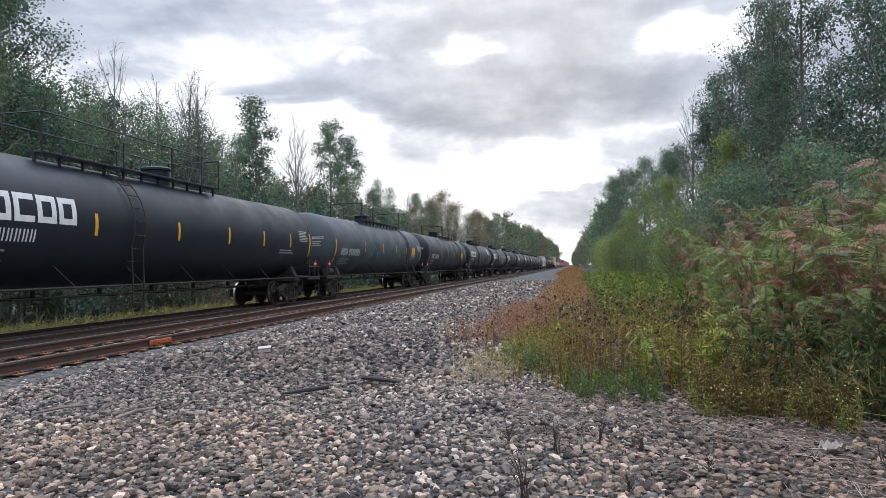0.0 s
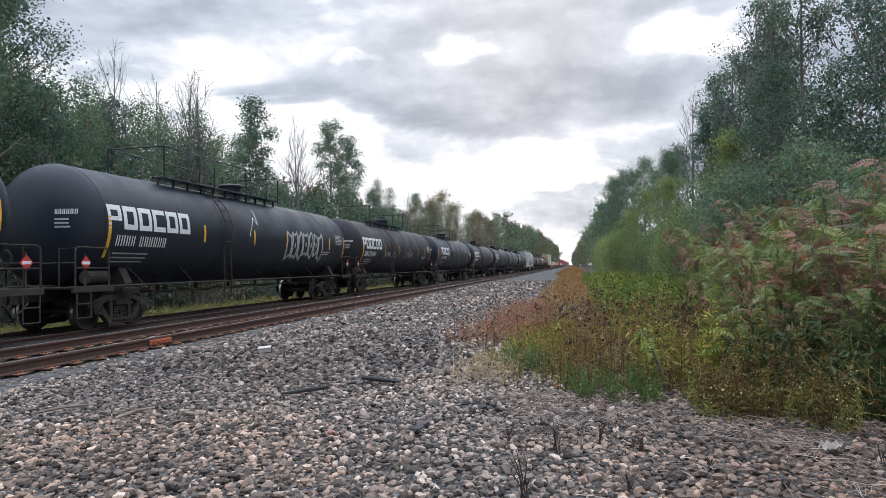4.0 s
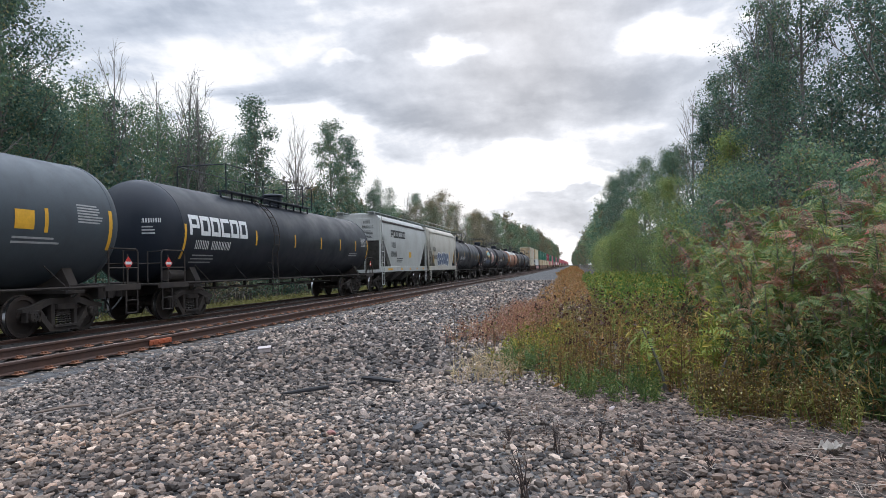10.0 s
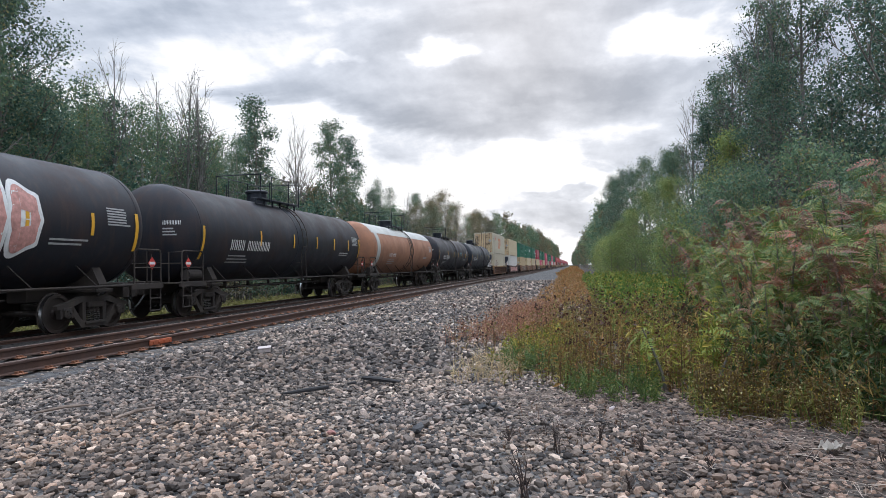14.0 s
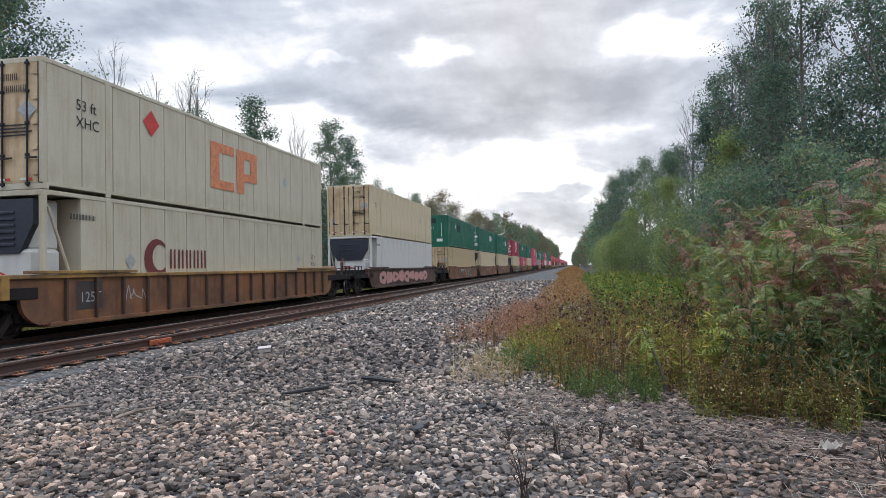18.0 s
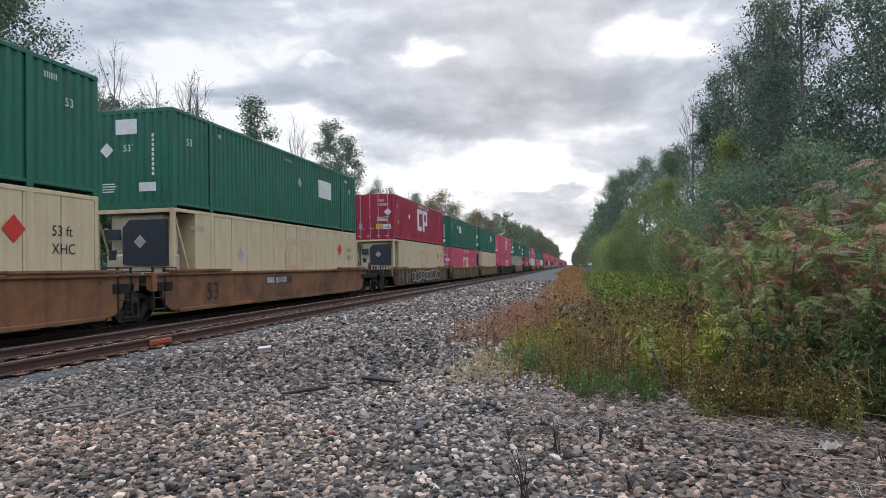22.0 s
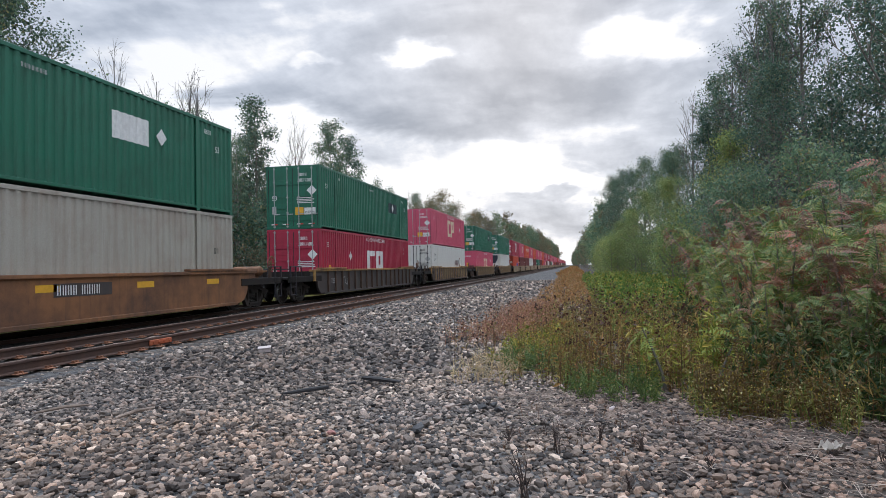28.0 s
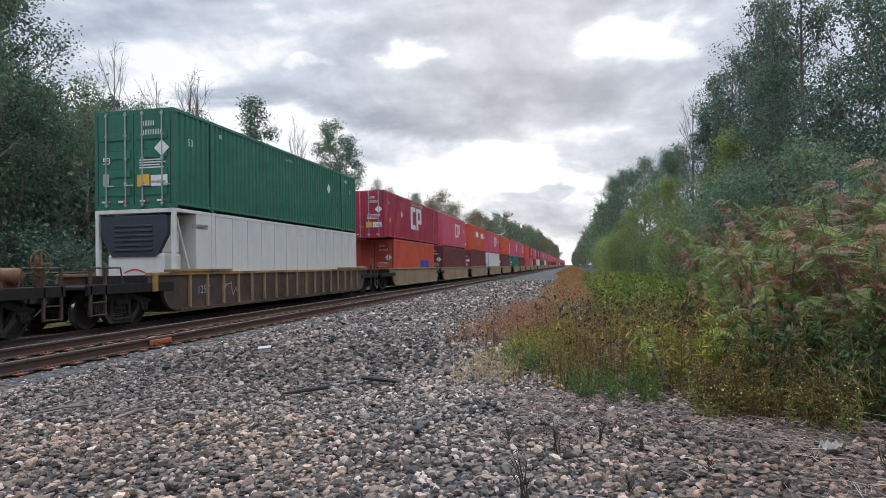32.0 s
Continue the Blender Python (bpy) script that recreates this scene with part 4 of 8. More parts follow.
def running_rail(length, q, r):
    g = Geo()
    a = length / 2 - 1.75
    x = q * 1.47
    g.tube([(x, -a, 1.06), (x, a, 1.06)], 0.032, 6)
    k = 6
    for i in range(k + 1):
        y = -a + 1.2 + (2 * a - 2.4) * i / k
        g.tube([(x, y, 1.06), (q * r * 0.78, y - 0.35, TZ - r * 0.66)], 0.016, 5)
    return g.mesh("running_rail", MAT["grime"])


def side_ladder(q, y, r):
    g = Geo()
    for o in (-0.22, 0.22):
        g.tube([(q * 1.49, y + o, 0.55), (q * 1.52, y + o, 1.1)] + [(q * (r + 0.07) * math.cos(a), y + o, TZ + (r + 0.07) * math.sin(a)) for a in np.linspace(-0.35, 1.25, 9)], 0.018, 5)
    for z in (0.6, 0.85):
        g.tube([(q * 1.49, y - 0.22, z), (q * 1.49, y + 0.22, z)], 0.016, 5)
    for a in np.linspace(-0.6, 1.2, 9):
        x, z = q * (r + 0.07) * math.cos(a), TZ + (r + 0.07) * math.sin(a)
        g.tube([(x, y - 0.22, z), (x, y + 0.22, z)], 0.016, 5)
    return g.mesh("side_ladder", MAT["grime"])


def brake_rigging(length):
    g = Geo()
    a = length / 2 - 4.6
    g.tube([(0.5, -a, 0.82), (0.5, a, 0.82)], 0.03, 6)
    g.tube([(-0.6, -a, 0.78), (-0.6, a, 0.78)], 0.025, 6)
    for i in range(5):
        y = -a + 2 * a * (i + 0.5) / 5
        g.box(-0.62, 0.52, y - 0.03, y + 0.03, 0.76, 0.84)
        g.box(-0.05, 0.05, y - 0.03, y + 0.03, 0.8, 1.1)
    y = -length / 2 + 1.55
    g.lathe([(y - 0.35, 0.0), (y - 0.35, 0.16), (y + 0.35, 0.16), (y + 0.35, 0.0)], "y", 14, (1.12, 0, 1.28))
    g.lathe([(-0.02, 0.20), (-0.02, 0.25), (0.02, 0.25), (0.02, 0.20)], "y", 16, (-0.7, -length / 2 + 0.75, 1.75))
    return g.mesh("brake_rigging", MAT["grime"])


def top_walkway(lo, hi, r, my):
    g = Geo()
    for x in (-0.72, 0.72):
        g.box(x - 0.2, x + 0.2, lo, hi, TZ + r + 0.02, TZ + r + 0.07, 0.006)
        k = int((hi - lo) / 0.7)
        for i in range(k + 1):
            y = lo + (hi - lo) * i / k
            g.box(x - 0.03, x + 0.03, y - 0.025, y + 0.025, TZ + r - 0.28, TZ + r + 0.03)
    return g.mesh("top_walkway", MAT["black_paint"])


def top_railing(lo, hi, r, my):
    g = Geo()
    zb, zt = TZ + r + 0.05, TZ + r + 0.95
    a, b2 = my - 0.6, hi
    for x in (-0.92, 0.92):
        for y in (lo, (lo + my) / 2, a, (my + hi) / 2, hi):
            tall = zt if y >= a or y == lo else zt - 0.25
            g.tube([(x, y, zb - 0.1), (x, y, tall)], 0.02, 5)
        g.tube([(x, lo, zt), (x, hi, zt)], 0.02, 5)
        g.tube([(x, a, (zb + zt) / 2), (x, hi, (zb + zt) / 2)], 0.016, 5)
    for y in (lo, hi):
        g.tube([(-0.92, y, zt), (0.92, y, zt)], 0.02, 5)
    return g.mesh("top_railing", MAT["black_paint"])


# -- covered hoppers --
def hopper_car(s0, s1, style):
    length = s1 - s0
    car = tagged(new("hopper_car"), style["label"], "hopper car", "freight cars of the train")
    half = length / 2
    mat = style["mat"]
    top, bot = 4.55, 1.45
    e = half - 0.75
    # body: bulging side, sloped ends that run down to the bays
    edge = [(1.05, top), (1.30, top - 0.09), (1.44, top - 0.30), (1.53, top - 0.62), (1.585, 3.5), (1.61, 3.21), (1.61, 2.7), (1.595, 2.1), (1.57, bot)]
    prof = edge + [(-x, z) for x, z in reversed(edge)]
    g = Geo()
    k = len(prof)
    secs = []
    for y, zlo in ((-e, 3.3), (-e + 1.9, bot), (e - 1.9, bot), (e, 3.3)):
        secs.append([(x, y, max(z, zlo)) for x, z in prof])
    verts = [p for s in secs for p in s]
    faces = [tuple(range(k)), tuple(range(3 * k, 4 * k))]
    for i in range(3):
        faces += [(i * k + j, i * k + (j + 1) % k, (i + 1) * k + (j + 1) % k, (i + 1) * k + j) for j in range(k)]
    g.add(verts, faces)
    part("hopper_body", g.mesh("hopper_body", MAT[mat], smooth=True), car)
    part("roof_band", Geo().box(1.44, 1.54, -e, e, top - 0.46, top - 0.36, 0.01).box(-1.54, -1.44, -e, e, top - 0.46, top - 0.36, 0.01).mesh("roof_band", MAT[style["band"]]), car)
    for q in (-1, 1):
        part("side_sill", Geo().box(q * 1.55 - 0.05, q * 1.55 + 0.05, -half + 0.45, half - 0.45, 1.15, 1.47, 0.01).mesh("side_sill", MAT[mat]), car)
    bays = style["bays"]
    for i in range(bays):
        y = (i - (bays - 1) / 2) * (2 * e - 3.4) / bays
        w = (2 * e - 3.6) / bays / 2
        gb = Geo().add([(-1.45, y - w, 1.45), (1.45, y - w, 1.45), (1.45, y + w, 1.45), (-1.45, y + w, 1.45), (-0.45, y - 0.3, 0.55), (0.45, y - 0.3, 0.55), (0.45, y + 0.3, 0.55), (-0.45, y + 0.3, 0.55)],
                       [(0, 1, 2, 3), (4, 7, 6, 5), (0, 4, 5, 1), (1, 5, 6, 2), (2, 6, 7, 3), (3, 7, 4, 0)])
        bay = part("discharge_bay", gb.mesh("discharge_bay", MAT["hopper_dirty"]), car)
        part("gate", Geo().box(-0.5, 0.5, y - 0.36, y + 0.36, 0.47, 0.56, 0.02).mesh("gate", MAT["grime"]), bay)
    for s in (-1, 1):
        # end posts, cross sheet, ladders
        y = s * (half - 0.55)
        for x, z in ((-1.5, 4.3), (1.5, 4.3), (-0.6, 3.4), (0.6, 3.4)):
            part("end_post", Geo().box(x - 0.05, x + 0.05, y - 0.05, y + 0.05, 1.2, z, 0.008).mesh("end_post", MAT[mat]), car)
        part("end_beam", Geo().box(-1.5, 1.5, y - 0.052, y + 0.052, 1.12, 1.3, 0.01).mesh("end_beam", MAT[mat]), car)
        sheet = Geo().box(-1.5, 1.5, s * (half - 0.74) - 0.02, s * (half - 0.74) + 0.02, 3.0, 4.3, 0.006)
        part("end_sheet", sheet.mesh("end_sheet", MAT[mat]), car)
        gl = Geo()
        for q in (-1, 1):
            for o in (0.0, 0.45):
                gl.tube([(q * 1.60, s * (half - 0.6 - o), 0.40), (q * 1.60, s * (half - 0.6 - o), 3.0 if o else 4.4)], 0.022, 5)
            for i in range(9):
                z = 0.42 + i * 0.32
                gl.tube([(q * 1.60, s * (half - 0.6), z), (q * 1.60, s * (half - 1.05), z)], 0.018, 5)
        part("ladder", gl.mesh("ladder", MAT[mat]), car)
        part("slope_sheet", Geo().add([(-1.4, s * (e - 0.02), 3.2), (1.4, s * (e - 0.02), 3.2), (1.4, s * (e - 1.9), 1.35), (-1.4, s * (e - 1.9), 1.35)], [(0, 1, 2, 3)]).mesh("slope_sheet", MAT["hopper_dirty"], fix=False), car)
        bogie(car, s * (half - 1.95))
        coupler(car, s * half, s)
    part("centre_sill", Geo().box(-0.3, 0.3, -half + 0.5, half - 0.5, 0.72, 1.16, 0.02).mesh("centre_sill", MAT["grime"]), car)
    # roof hatches and running boards
    for i in range(6):
        y = -e + 0.9 + (2 * e - 1.8) * i / 5
        part("roof_hatch", cached("hatch", lambda: Geo().box(-0.45, 0.45, -0.5, 0.5, 0, 0.10, 0.03).mesh("roof_hatch", MAT["hopper_grey"])), car).location = (0, y, top)
    gw = Geo()
    for x in (-0.95, 0.95):
        gw.box(x - 0.22, x + 0.22, -half + 0.5, half - 0.5, top + 0.10, top + 0.14, 0.006)
        for i in range(10):
            y = -e + 2 * e * i / 9
            gw.box(x - 0.2, x + 0.2, y - 0.03, y + 0.03, top - 0.04, top + 0.11)
    part("running_board", gw.mesh("running_board", MAT["galv"]), car)
    if style.get("roof_rail"):
        gr = Geo()
        for i in range(8):
            y = -e + 2 * e * i / 7
            gr.tube([(1.15, y, top + 0.1), (1.15, y, top + 0.42)], 0.02, 5)
        gr.tube([(1.15, -e, top + 0.42), (1.15, e, top + 0.42)], 0.02, 5)
        part("roof_rail", gr.mesh("roof_rail", MAT[mat]), car)
    fn = lambda u, w: (1.618 - 0.028 * max(0.0, abs(w - 2.95) - 0.25) - 0.055 * max(0.0, w - 3.5), u, w)
    if style.get("name"):
        for i in range(6):
            mark("name_block", glyph(i, -3.9 + i * 0.58, 3.25, 0.51, 0.46), fn, "black", car)
        mark("car_number", bar_text(-3.8, 2.62, 4, 0.34), fn, "black", car)
        mark("car_number", bar_text(-4.0, 2.05, 6, 0.34), fn, "black", car)
        mark("yellow_notice", [(0.5, 1.15, 2.05, 2.42)], fn, "yellow", car)
        fs = on_side(1.607)
        for y in (-4.6, -1.6, 0.6, 2.6, 4.5):
            mark("reflector_stripe", [(y, y + (1.0 if y < -4 else 0.4), 1.24, 1.36)], fs, "yellow", car)
    else:
        mark("car_number", bar_text(-4.4, 2.62, 4, 0.36), fn, "black", car)
        mark("car_number", bar_text(-4.4, 2.02, 6, 0.36), fn, "black", car)
        graffiti(fn, -2.9, 2.0, 1.48, 2.62, (("white", 0.0), ("slate_mark", 0.06)), car, 6, 4, "sprayed blue-grey graffiti with white rims")
        for y in (-4.3, 2.3, 4.3):
            mark("reflector_stripe", [(y, y + 0.13, 1.7, 2.7)], fn, "yellow", car)
    mark("small_lettering", fine_lines(-2.6, 1.95, 3, 1.6, 0.045, 0.11), fn, "black", car)
    ff = on_front(-half + 0.705)
    mark("end_lettering", bar_text(0.45, 4.0, 4, 0.16), ff, "black", car)
    mark("end_lettering", bar_text(0.40, 3.72, 6, 0.16), ff, "black", car)
    mark("end_lettering", fine_lines(0.45, 3.55, 6, 0.6, 0.03, 0.08), ff, "black", car)
    RIDERS.append((car, (s0 + s1) / 2))
    return car


# -- well cars and containers --
BOX_Z = 0.32      # floor of the wells over the rail
CW = 1.295        # half the width of a container


def well_side(q, a, mat, top):
    """A side plate whose lower corners arch up over the bogies."""
    g = Geo()
    arch = [(a - 0.42 + 0.62 * math.sin(t), 0.30 + 0.56 * (1 - math.cos(t))) for t in np.linspace(0, math.pi / 2, 7)]
    out = [(y, z) for y, z in arch] + [(a + 0.75, 0.90), (a + 0.75, top), (-a - 0.75, top), (-a - 0.75, 0.90)] + [(-y, z) for y, z in reversed(arch)]
    g.prism(out, "x", q * 1.38 - 0.05, q * 1.38 + 0.05)
    return g.mesh("side_sill", MAT[mat])


def well_car(s0, s1, style, box_len=16.15, off=0.0):
    """One well (single car or one unit of a joined set). The container bay is box_len long."""
    length = s1 - s0
    half = length / 2
    a = box_len / 2 + 0.55
    far = style.get("far", False)
    car = tagged(new("well_car"), style["label"], "well car", "freight cars of the train")
    mat, top = style["mat"], 1.28
    key = (mat, round(a, 2), style.get("ribs", False))
    for q in (-1, 1):
        sill = part("side_sill", cached(("well", q) + key, lambda: well_side(q, a, mat, top)), car)
        tm = style.get("chord", mat)
        part("top_chord", cached(("chord", q, tm, round(a, 2)), lambda: Geo().box(q * 1.38 - 0.11, q * 1.38 + 0.11, -a - 0.78, a + 0.78, top, top + 0.09, 0.012).mesh("top_chord", MAT[tm])), sill)
        part("bottom_chord", cached(("bchord", q, mat, round(a, 2)), lambda: Geo().box(q * 1.38 - 0.10, q * 1.38 + 0.10, -a + 0.55, a - 0.55, 0.24, 0.34, 0.012).mesh("bottom_chord", MAT[mat])), sill)
        if style.get("ribs") and q > 0:
            rm = style.get("rib_mat", "ochre_car")
            rib = cached(("rib", rm), lambda: Geo().box(-0.0, 0.09, -0.033, 0.033, 0.34, 1.28, 0.008).mesh("rib", MAT[rm]))
            k = 17
            for i in range(k):
                y = -a + 1.0 + (2 * a - 2.0) * i / (k - 1)
                if abs(y) < a - 0.9:
                    part("rib", rib, sill).location = (1.43, y, 0)
    part("well_floor", cached(("floor", round(a, 2), mat), lambda: Geo().box(-1.33, 1.33, -a + 0.5, a - 0.5, 0.24, 0.31).mesh("well_floor", MAT[mat])), car)
    for ob in car.children:
        ob.location.y += off
    ge = cached(("wend", round(a, 2), round(half, 2), mat, round(off, 2)), lambda: well_ends(a, half, "well_black", off))
    for s, nm in ((-1, 0), (1, 1)):
        part("end_platform", ge[nm], car)
        if not far:
            part("end_railing", cached(("wrail", round(half, 2), s, mat), lambda: well_railing(half, s, "ochre_dark" if mat == "ochre_dark" else "rust_black")), car)
    if style.get("ribs") or style.get("lip"):
        tm = style.get("chord", mat)
        for s in (-1, 1):
            part("corner_lip", cached(("lip", s, tm, round(a, 2)), lambda: Geo().box(1.30, 1.52, min(s * (a - 3.4), s * a), max(s * (a - 3.4), s * a), top + 0.10, top + 0.17, 0.01).mesh("corner_lip", MAT[tm])), car).location.y = off
    if not far:
        for q in (-1, 1):
            part("corner_post", cached(("post", q, style.get("chord", mat)), lambda: Geo().box(q * 1.36, q * 1.50, -0.10, 0.10, 0.86, 1.36, 0.012).mesh("corner_post", MAT[style.get("chord", mat)])), car).location = (0, -a - 0.62 + off, 0)
        if half - a - off > 1.6:
            res = part("air_reservoir", cached("reservoir", lambda: Geo().lathe([(-0.62, 0.0), (-0.60, 0.12), (-0.52, 0.19), (0.52, 0.19), (0.60, 0.12), (0.62, 0.0)], "x", 14).box(-0.35, -0.30, -0.2, 0.2, -0.27, -0.1).box(0.30, 0.35, -0.2, 0.2, -0.27, -0.1).mesh("air_reservoir", MAT["ochre_car"], True)), car)
            res.location = (0.35, half - 1.05, 1.34)
            wheel = part("brake_wheel", cached("brake_wheel", lambda: Geo().tube([(0, 0.28 * math.cos(t), 0.28 * math.sin(t)) for t in np.linspace(0, 2 * math.pi, 19)], 0.016, 5, False).box(-0.012, 0.012, -0.27, 0.27, -0.015, 0.015).box(-0.012, 0.012, -0.015, 0.015, -0.27, 0.27).box(-0.10, -0.012, -0.09, 0.09, -0.16, 0.12, 0.02).mesh("brake_wheel", MAT["ochre_car"])), car)
            wheel.location = (1.22, half - 0.80, 1.62)
            part("brake_stand", cached("brake_stand", lambda: Geo().box(-0.05, 0.05, -0.05, 0.05, 1.02, 1.70, 0.008).mesh("brake_stand", MAT["ochre_dark"])), car).location = (1.14, half - 0.80, 0)
    front, rear = style.get("bogies", (2.0, 2.0))
    if front is not None:
        bogie(car, -half + front, far)
        coupler(car, -half, -1)
    if rear is not None:
        bogie(car, half - rear, far)
        if rear > 0:
            coupler(car, half, 1)
    fs = on_side(1.436)
    before = set(car.children)
    if not style.get("ribs"):
        if "plate" in style:
            u, k, col = style["plate"]
            mark("number_panel", [(u - 0.1, u + k * 0.22, 0.86, 1.16)], fs, "dark_car", car)
            mark("car_number", bar_text(u, 0.90, k, 0.22, (4,)), on_side(1.441), "white", car)
        if style.get("size"):
            words("53", 0.55, fs, -a + 2.0, 0.50, "black", car)
        if style.get("flash"):
            for i in range(5):
                y = -a + 1.6 + i * (2 * a - 4) / 4
                mark("reflector_stripe", [(y, y + 0.7, 0.98, 1.14)], fs, "yellow", car)
        if style.get("tags"):
            graffiti(fs, -a + 1.6, a - 3.0, 0.40, 1.24, (("black", 0.0), ("pink_mark", 0.07)), car, 9, 12, "pink sprayed graffiti shapes")
        if style.get("scrawl"):
            scribble(fs, -1.0, 0.5, 0.7, 3.5, "dim_white", car, int(s0))
            for u, r in ((2.6, 0.34), (3.9, 0.40)):
                ring = [(u + (r + k) * 1.3 * math.cos(t), 0.78 + (r + k) * math.sin(t)) for t in np.linspace(0.5, 5.6, 19) for k in (-0.06, 0.06)]
                part("graffiti", Geo().add([fs(*p) for p in ring], [(2 * k, 2 * k + 2, 2 * k + 3, 2 * k + 1) for k in range(18)]).mesh("graffiti", MAT["teal_mark"], fix=False), car, "teal sprayed loop")
    else:
        fr = on_side(1.436)
        mark("weight_panel", [(-a + 1.35, -a + 2.2, 0.55, 1.2)], fr, "dark_car", car)
        words("125T", 0.24, on_side(1.441), -a + 1.45, 0.72, "dim_white", car)
        if style.get("tags"):
            graffiti(on_side(1.545), -4.4, 5.2, 0.42, 1.20, (("dim_white", 0.0), ("ochre_dark", 0.09)), car, 10, 31, "row of white sprayed outline shapes")
        scribble(fr, -a + 3.0, 0.55, 0.55, 1.0, "dim_white", car, int(s0))
    for ob in set(car.children) - before:
        ob.location.y = off
    RIDERS.append((car, (s0 + s1) / 2))
    return car


def well_ends(a, half, mat, off):
    out = []
    for s in (-1, 1):
        g = Geo()
        y0, y1 = s * (a - 0.25) + off, s * (half - 0.35)
        lo, hi = min(y0, y1), max(y0, y1)
        g.box(-1.40, 1.40, lo, hi, 0.98, 1.06, 0.01)
        g.box(-0.35, 0.35, lo, hi, 0.66, 0.98, 0.02)
        g.box(-1.40, 1.40, y0 - 0.06, y0 + 0.06, 0.32, 1.30, 0.01)
        for q in (-1, 1):
            g.box(q * 1.40 - 0.05, q * 1.40 + 0.05, lo, hi, 0.86, 1.10, 0.01)
        out.append(g.mesh("end_platform", MAT[mat]))
    return out


def well_railing(half, s, mat):
    g = Geo()
    for q in (-1, 1):
        x = q * 1.42
        for o in (0.45, 0.95):
            g.box(x - 0.03, x + 0.03, s * (half - o) - 0.03, s * (half - o) + 0.03, 0.35, 1.52, 0.006)
        for z in (0.38, 0.68, 0.98, 1.50):
            g.tube([(x, s * (half - 0.45), z), (x, s * (half - 0.95), z)], 0.02, 5)
        g.tube([(x, s * (half - 0.95), 1.50), (x, s * (half - 1.5), 1.50), (x, s * (half - 1.6), 1.10)], 0.022, 5)
    g.tube([(-1.42, s * (half - 0.45), 1.4), (1.42, s * (half - 0.45), 1.4)], 0.02, 5)
    return g.mesh("end_railing", MAT[mat])


def corrugated(y0, y1, z0, z1, x, mat, q=1, pitch=0.278, depth=0.042):
    """A side wall pressed in upright trapezoid waves."""
    n = max(2, int((y1 - y0) / pitch))
    p = (y1 - y0) / n
    ys, xs = [], []
    for i in range(n):
        b2 = y0 + i * p
        ys += [b2, b2 + p * 0.34, b2 + p * 0.47, b2 + p * 0.87]
        xs += [x, x, x - q * depth, x - q * depth]
    ys.append(y1)
    xs.append(x)
    verts = [(a, b2, z0) for a, b2 in zip(xs, ys)] + [(a, b2, z1) for a, b2 in zip(xs, ys)]
    k = len(ys)
    return Geo().add(verts, [(i, i + 1, k + i + 1, k + i) for i in range(k - 1)]).mesh("side_panel", MAT[mat], fix=False)


def wavy(boxes, a, lift=0.005, pitch=0.278, depth=0.042):
    """Paint that follows the waves of a corrugated side: one strip for each face of each wave."""
    y0, y1 = -a + 0.12, a - 0.12
    p = (y1 - y0) / max(2, int((y1 - y0) / pitch))
    at = lambda u: CW - 0.012 + lift - depth * float(np.interp(((u - y0) / p) % 1.0, (0, 0.34, 0.47, 0.87, 1.0), (0, 0, 1, 1, 0)))
    g = Geo()
    for u0, u1, w0, w1 in boxes:
        first = int(math.floor((u0 - y0) / p))
        cuts = [u0] + [y0 + (i + q) * p for i in range(first, int((u1 - y0) / p) + 1) for q in (0, 0.34, 0.47, 0.87) if u0 + 0.004 < y0 + (i + q) * p < u1 - 0.004] + [u1]
        for c0, c1 in zip(cuts, cuts[1:]):
            g.add([(at(c0), c0, w0), (at(c1), c1, w0), (at(c1), c1, w1), (at(c0), c0, w1)], [(0, 1, 2, 3)])
    return g


def box_frame(length, h, mat, posts):
    g = Geo()
    a = length / 2
    for q in (-1, 1):
        g.box(q * CW - 0.04 * (1 + q), q * CW + 0.04 * (1 - q), -a, a, 0.085, 0.16, 0.008)
        g.box(q * CW - 0.03 * (1 + q), q * CW + 0.03 * (1 - q), -a, a, h - 0.10, h, 0.008)
        for s in (-1, 1):
            g.box(q * CW - 0.06 * (1 + q), q * CW + 0.06 * (1 - q), s * a - 0.06 * (1 + s), s * a + 0.06 * (1 - s), 0, h, 0.01)
            for z in (0, h - 0.12):
                g.box(q * (CW + 0.004) - 0.08 * (1 + q), q * (CW + 0.004) + 0.08 * (1 - q), s * (a + 0.004) - 0.09 * (1 + s), s * (a + 0.004) + 0.09 * (1 - s), z, z + 0.12, 0.008)
            if posts:
                g.box(q * CW - 0.02 * (1 + q) + q * 0.008, q * CW + 0.02 * (1 - q) + q * 0.008, s * 6.02 - 0.09, s * 6.02 + 0.09, 0, h, 0.008)
    for s in (-1, 1):
        g.box(-CW, CW, s * a - 0.05 * (1 + s), s * a + 0.05 * (1 - s), 0, 0.14, 0.008)
        g.box(-CW, CW, s * a - 0.05 * (1 + s), s * a + 0.05 * (1 - s), h - 0.12, h, 0.008)
    g.box(-CW + 0.02, CW - 0.02, -a + 0.02, a - 0.02, 0.09, 0.13)
    return g.mesh("frame", MAT[mat])


def box_roof(length, h, mat):
    return Geo().box(-CW + 0.03, CW - 0.03, -length / 2 + 0.03, length / 2 - 0.03, h - 0.06, h - 0.02).mesh("roof", MAT[mat])


def smooth_side(y0, y1, x, z0, z1, mat, seams):
    g = Geo()
    k = seams
    for i in range(k):
        a, b2 = y0 + (y1 - y0) * i / k, y0 + (y1 - y0) * (i + 1) / k
        g.box(x - 0.03, x, a + 0.016, b2 - 0.016, z0, z1, 0.006)
    return g.mesh("side_panel", MAT[mat], fix=False)


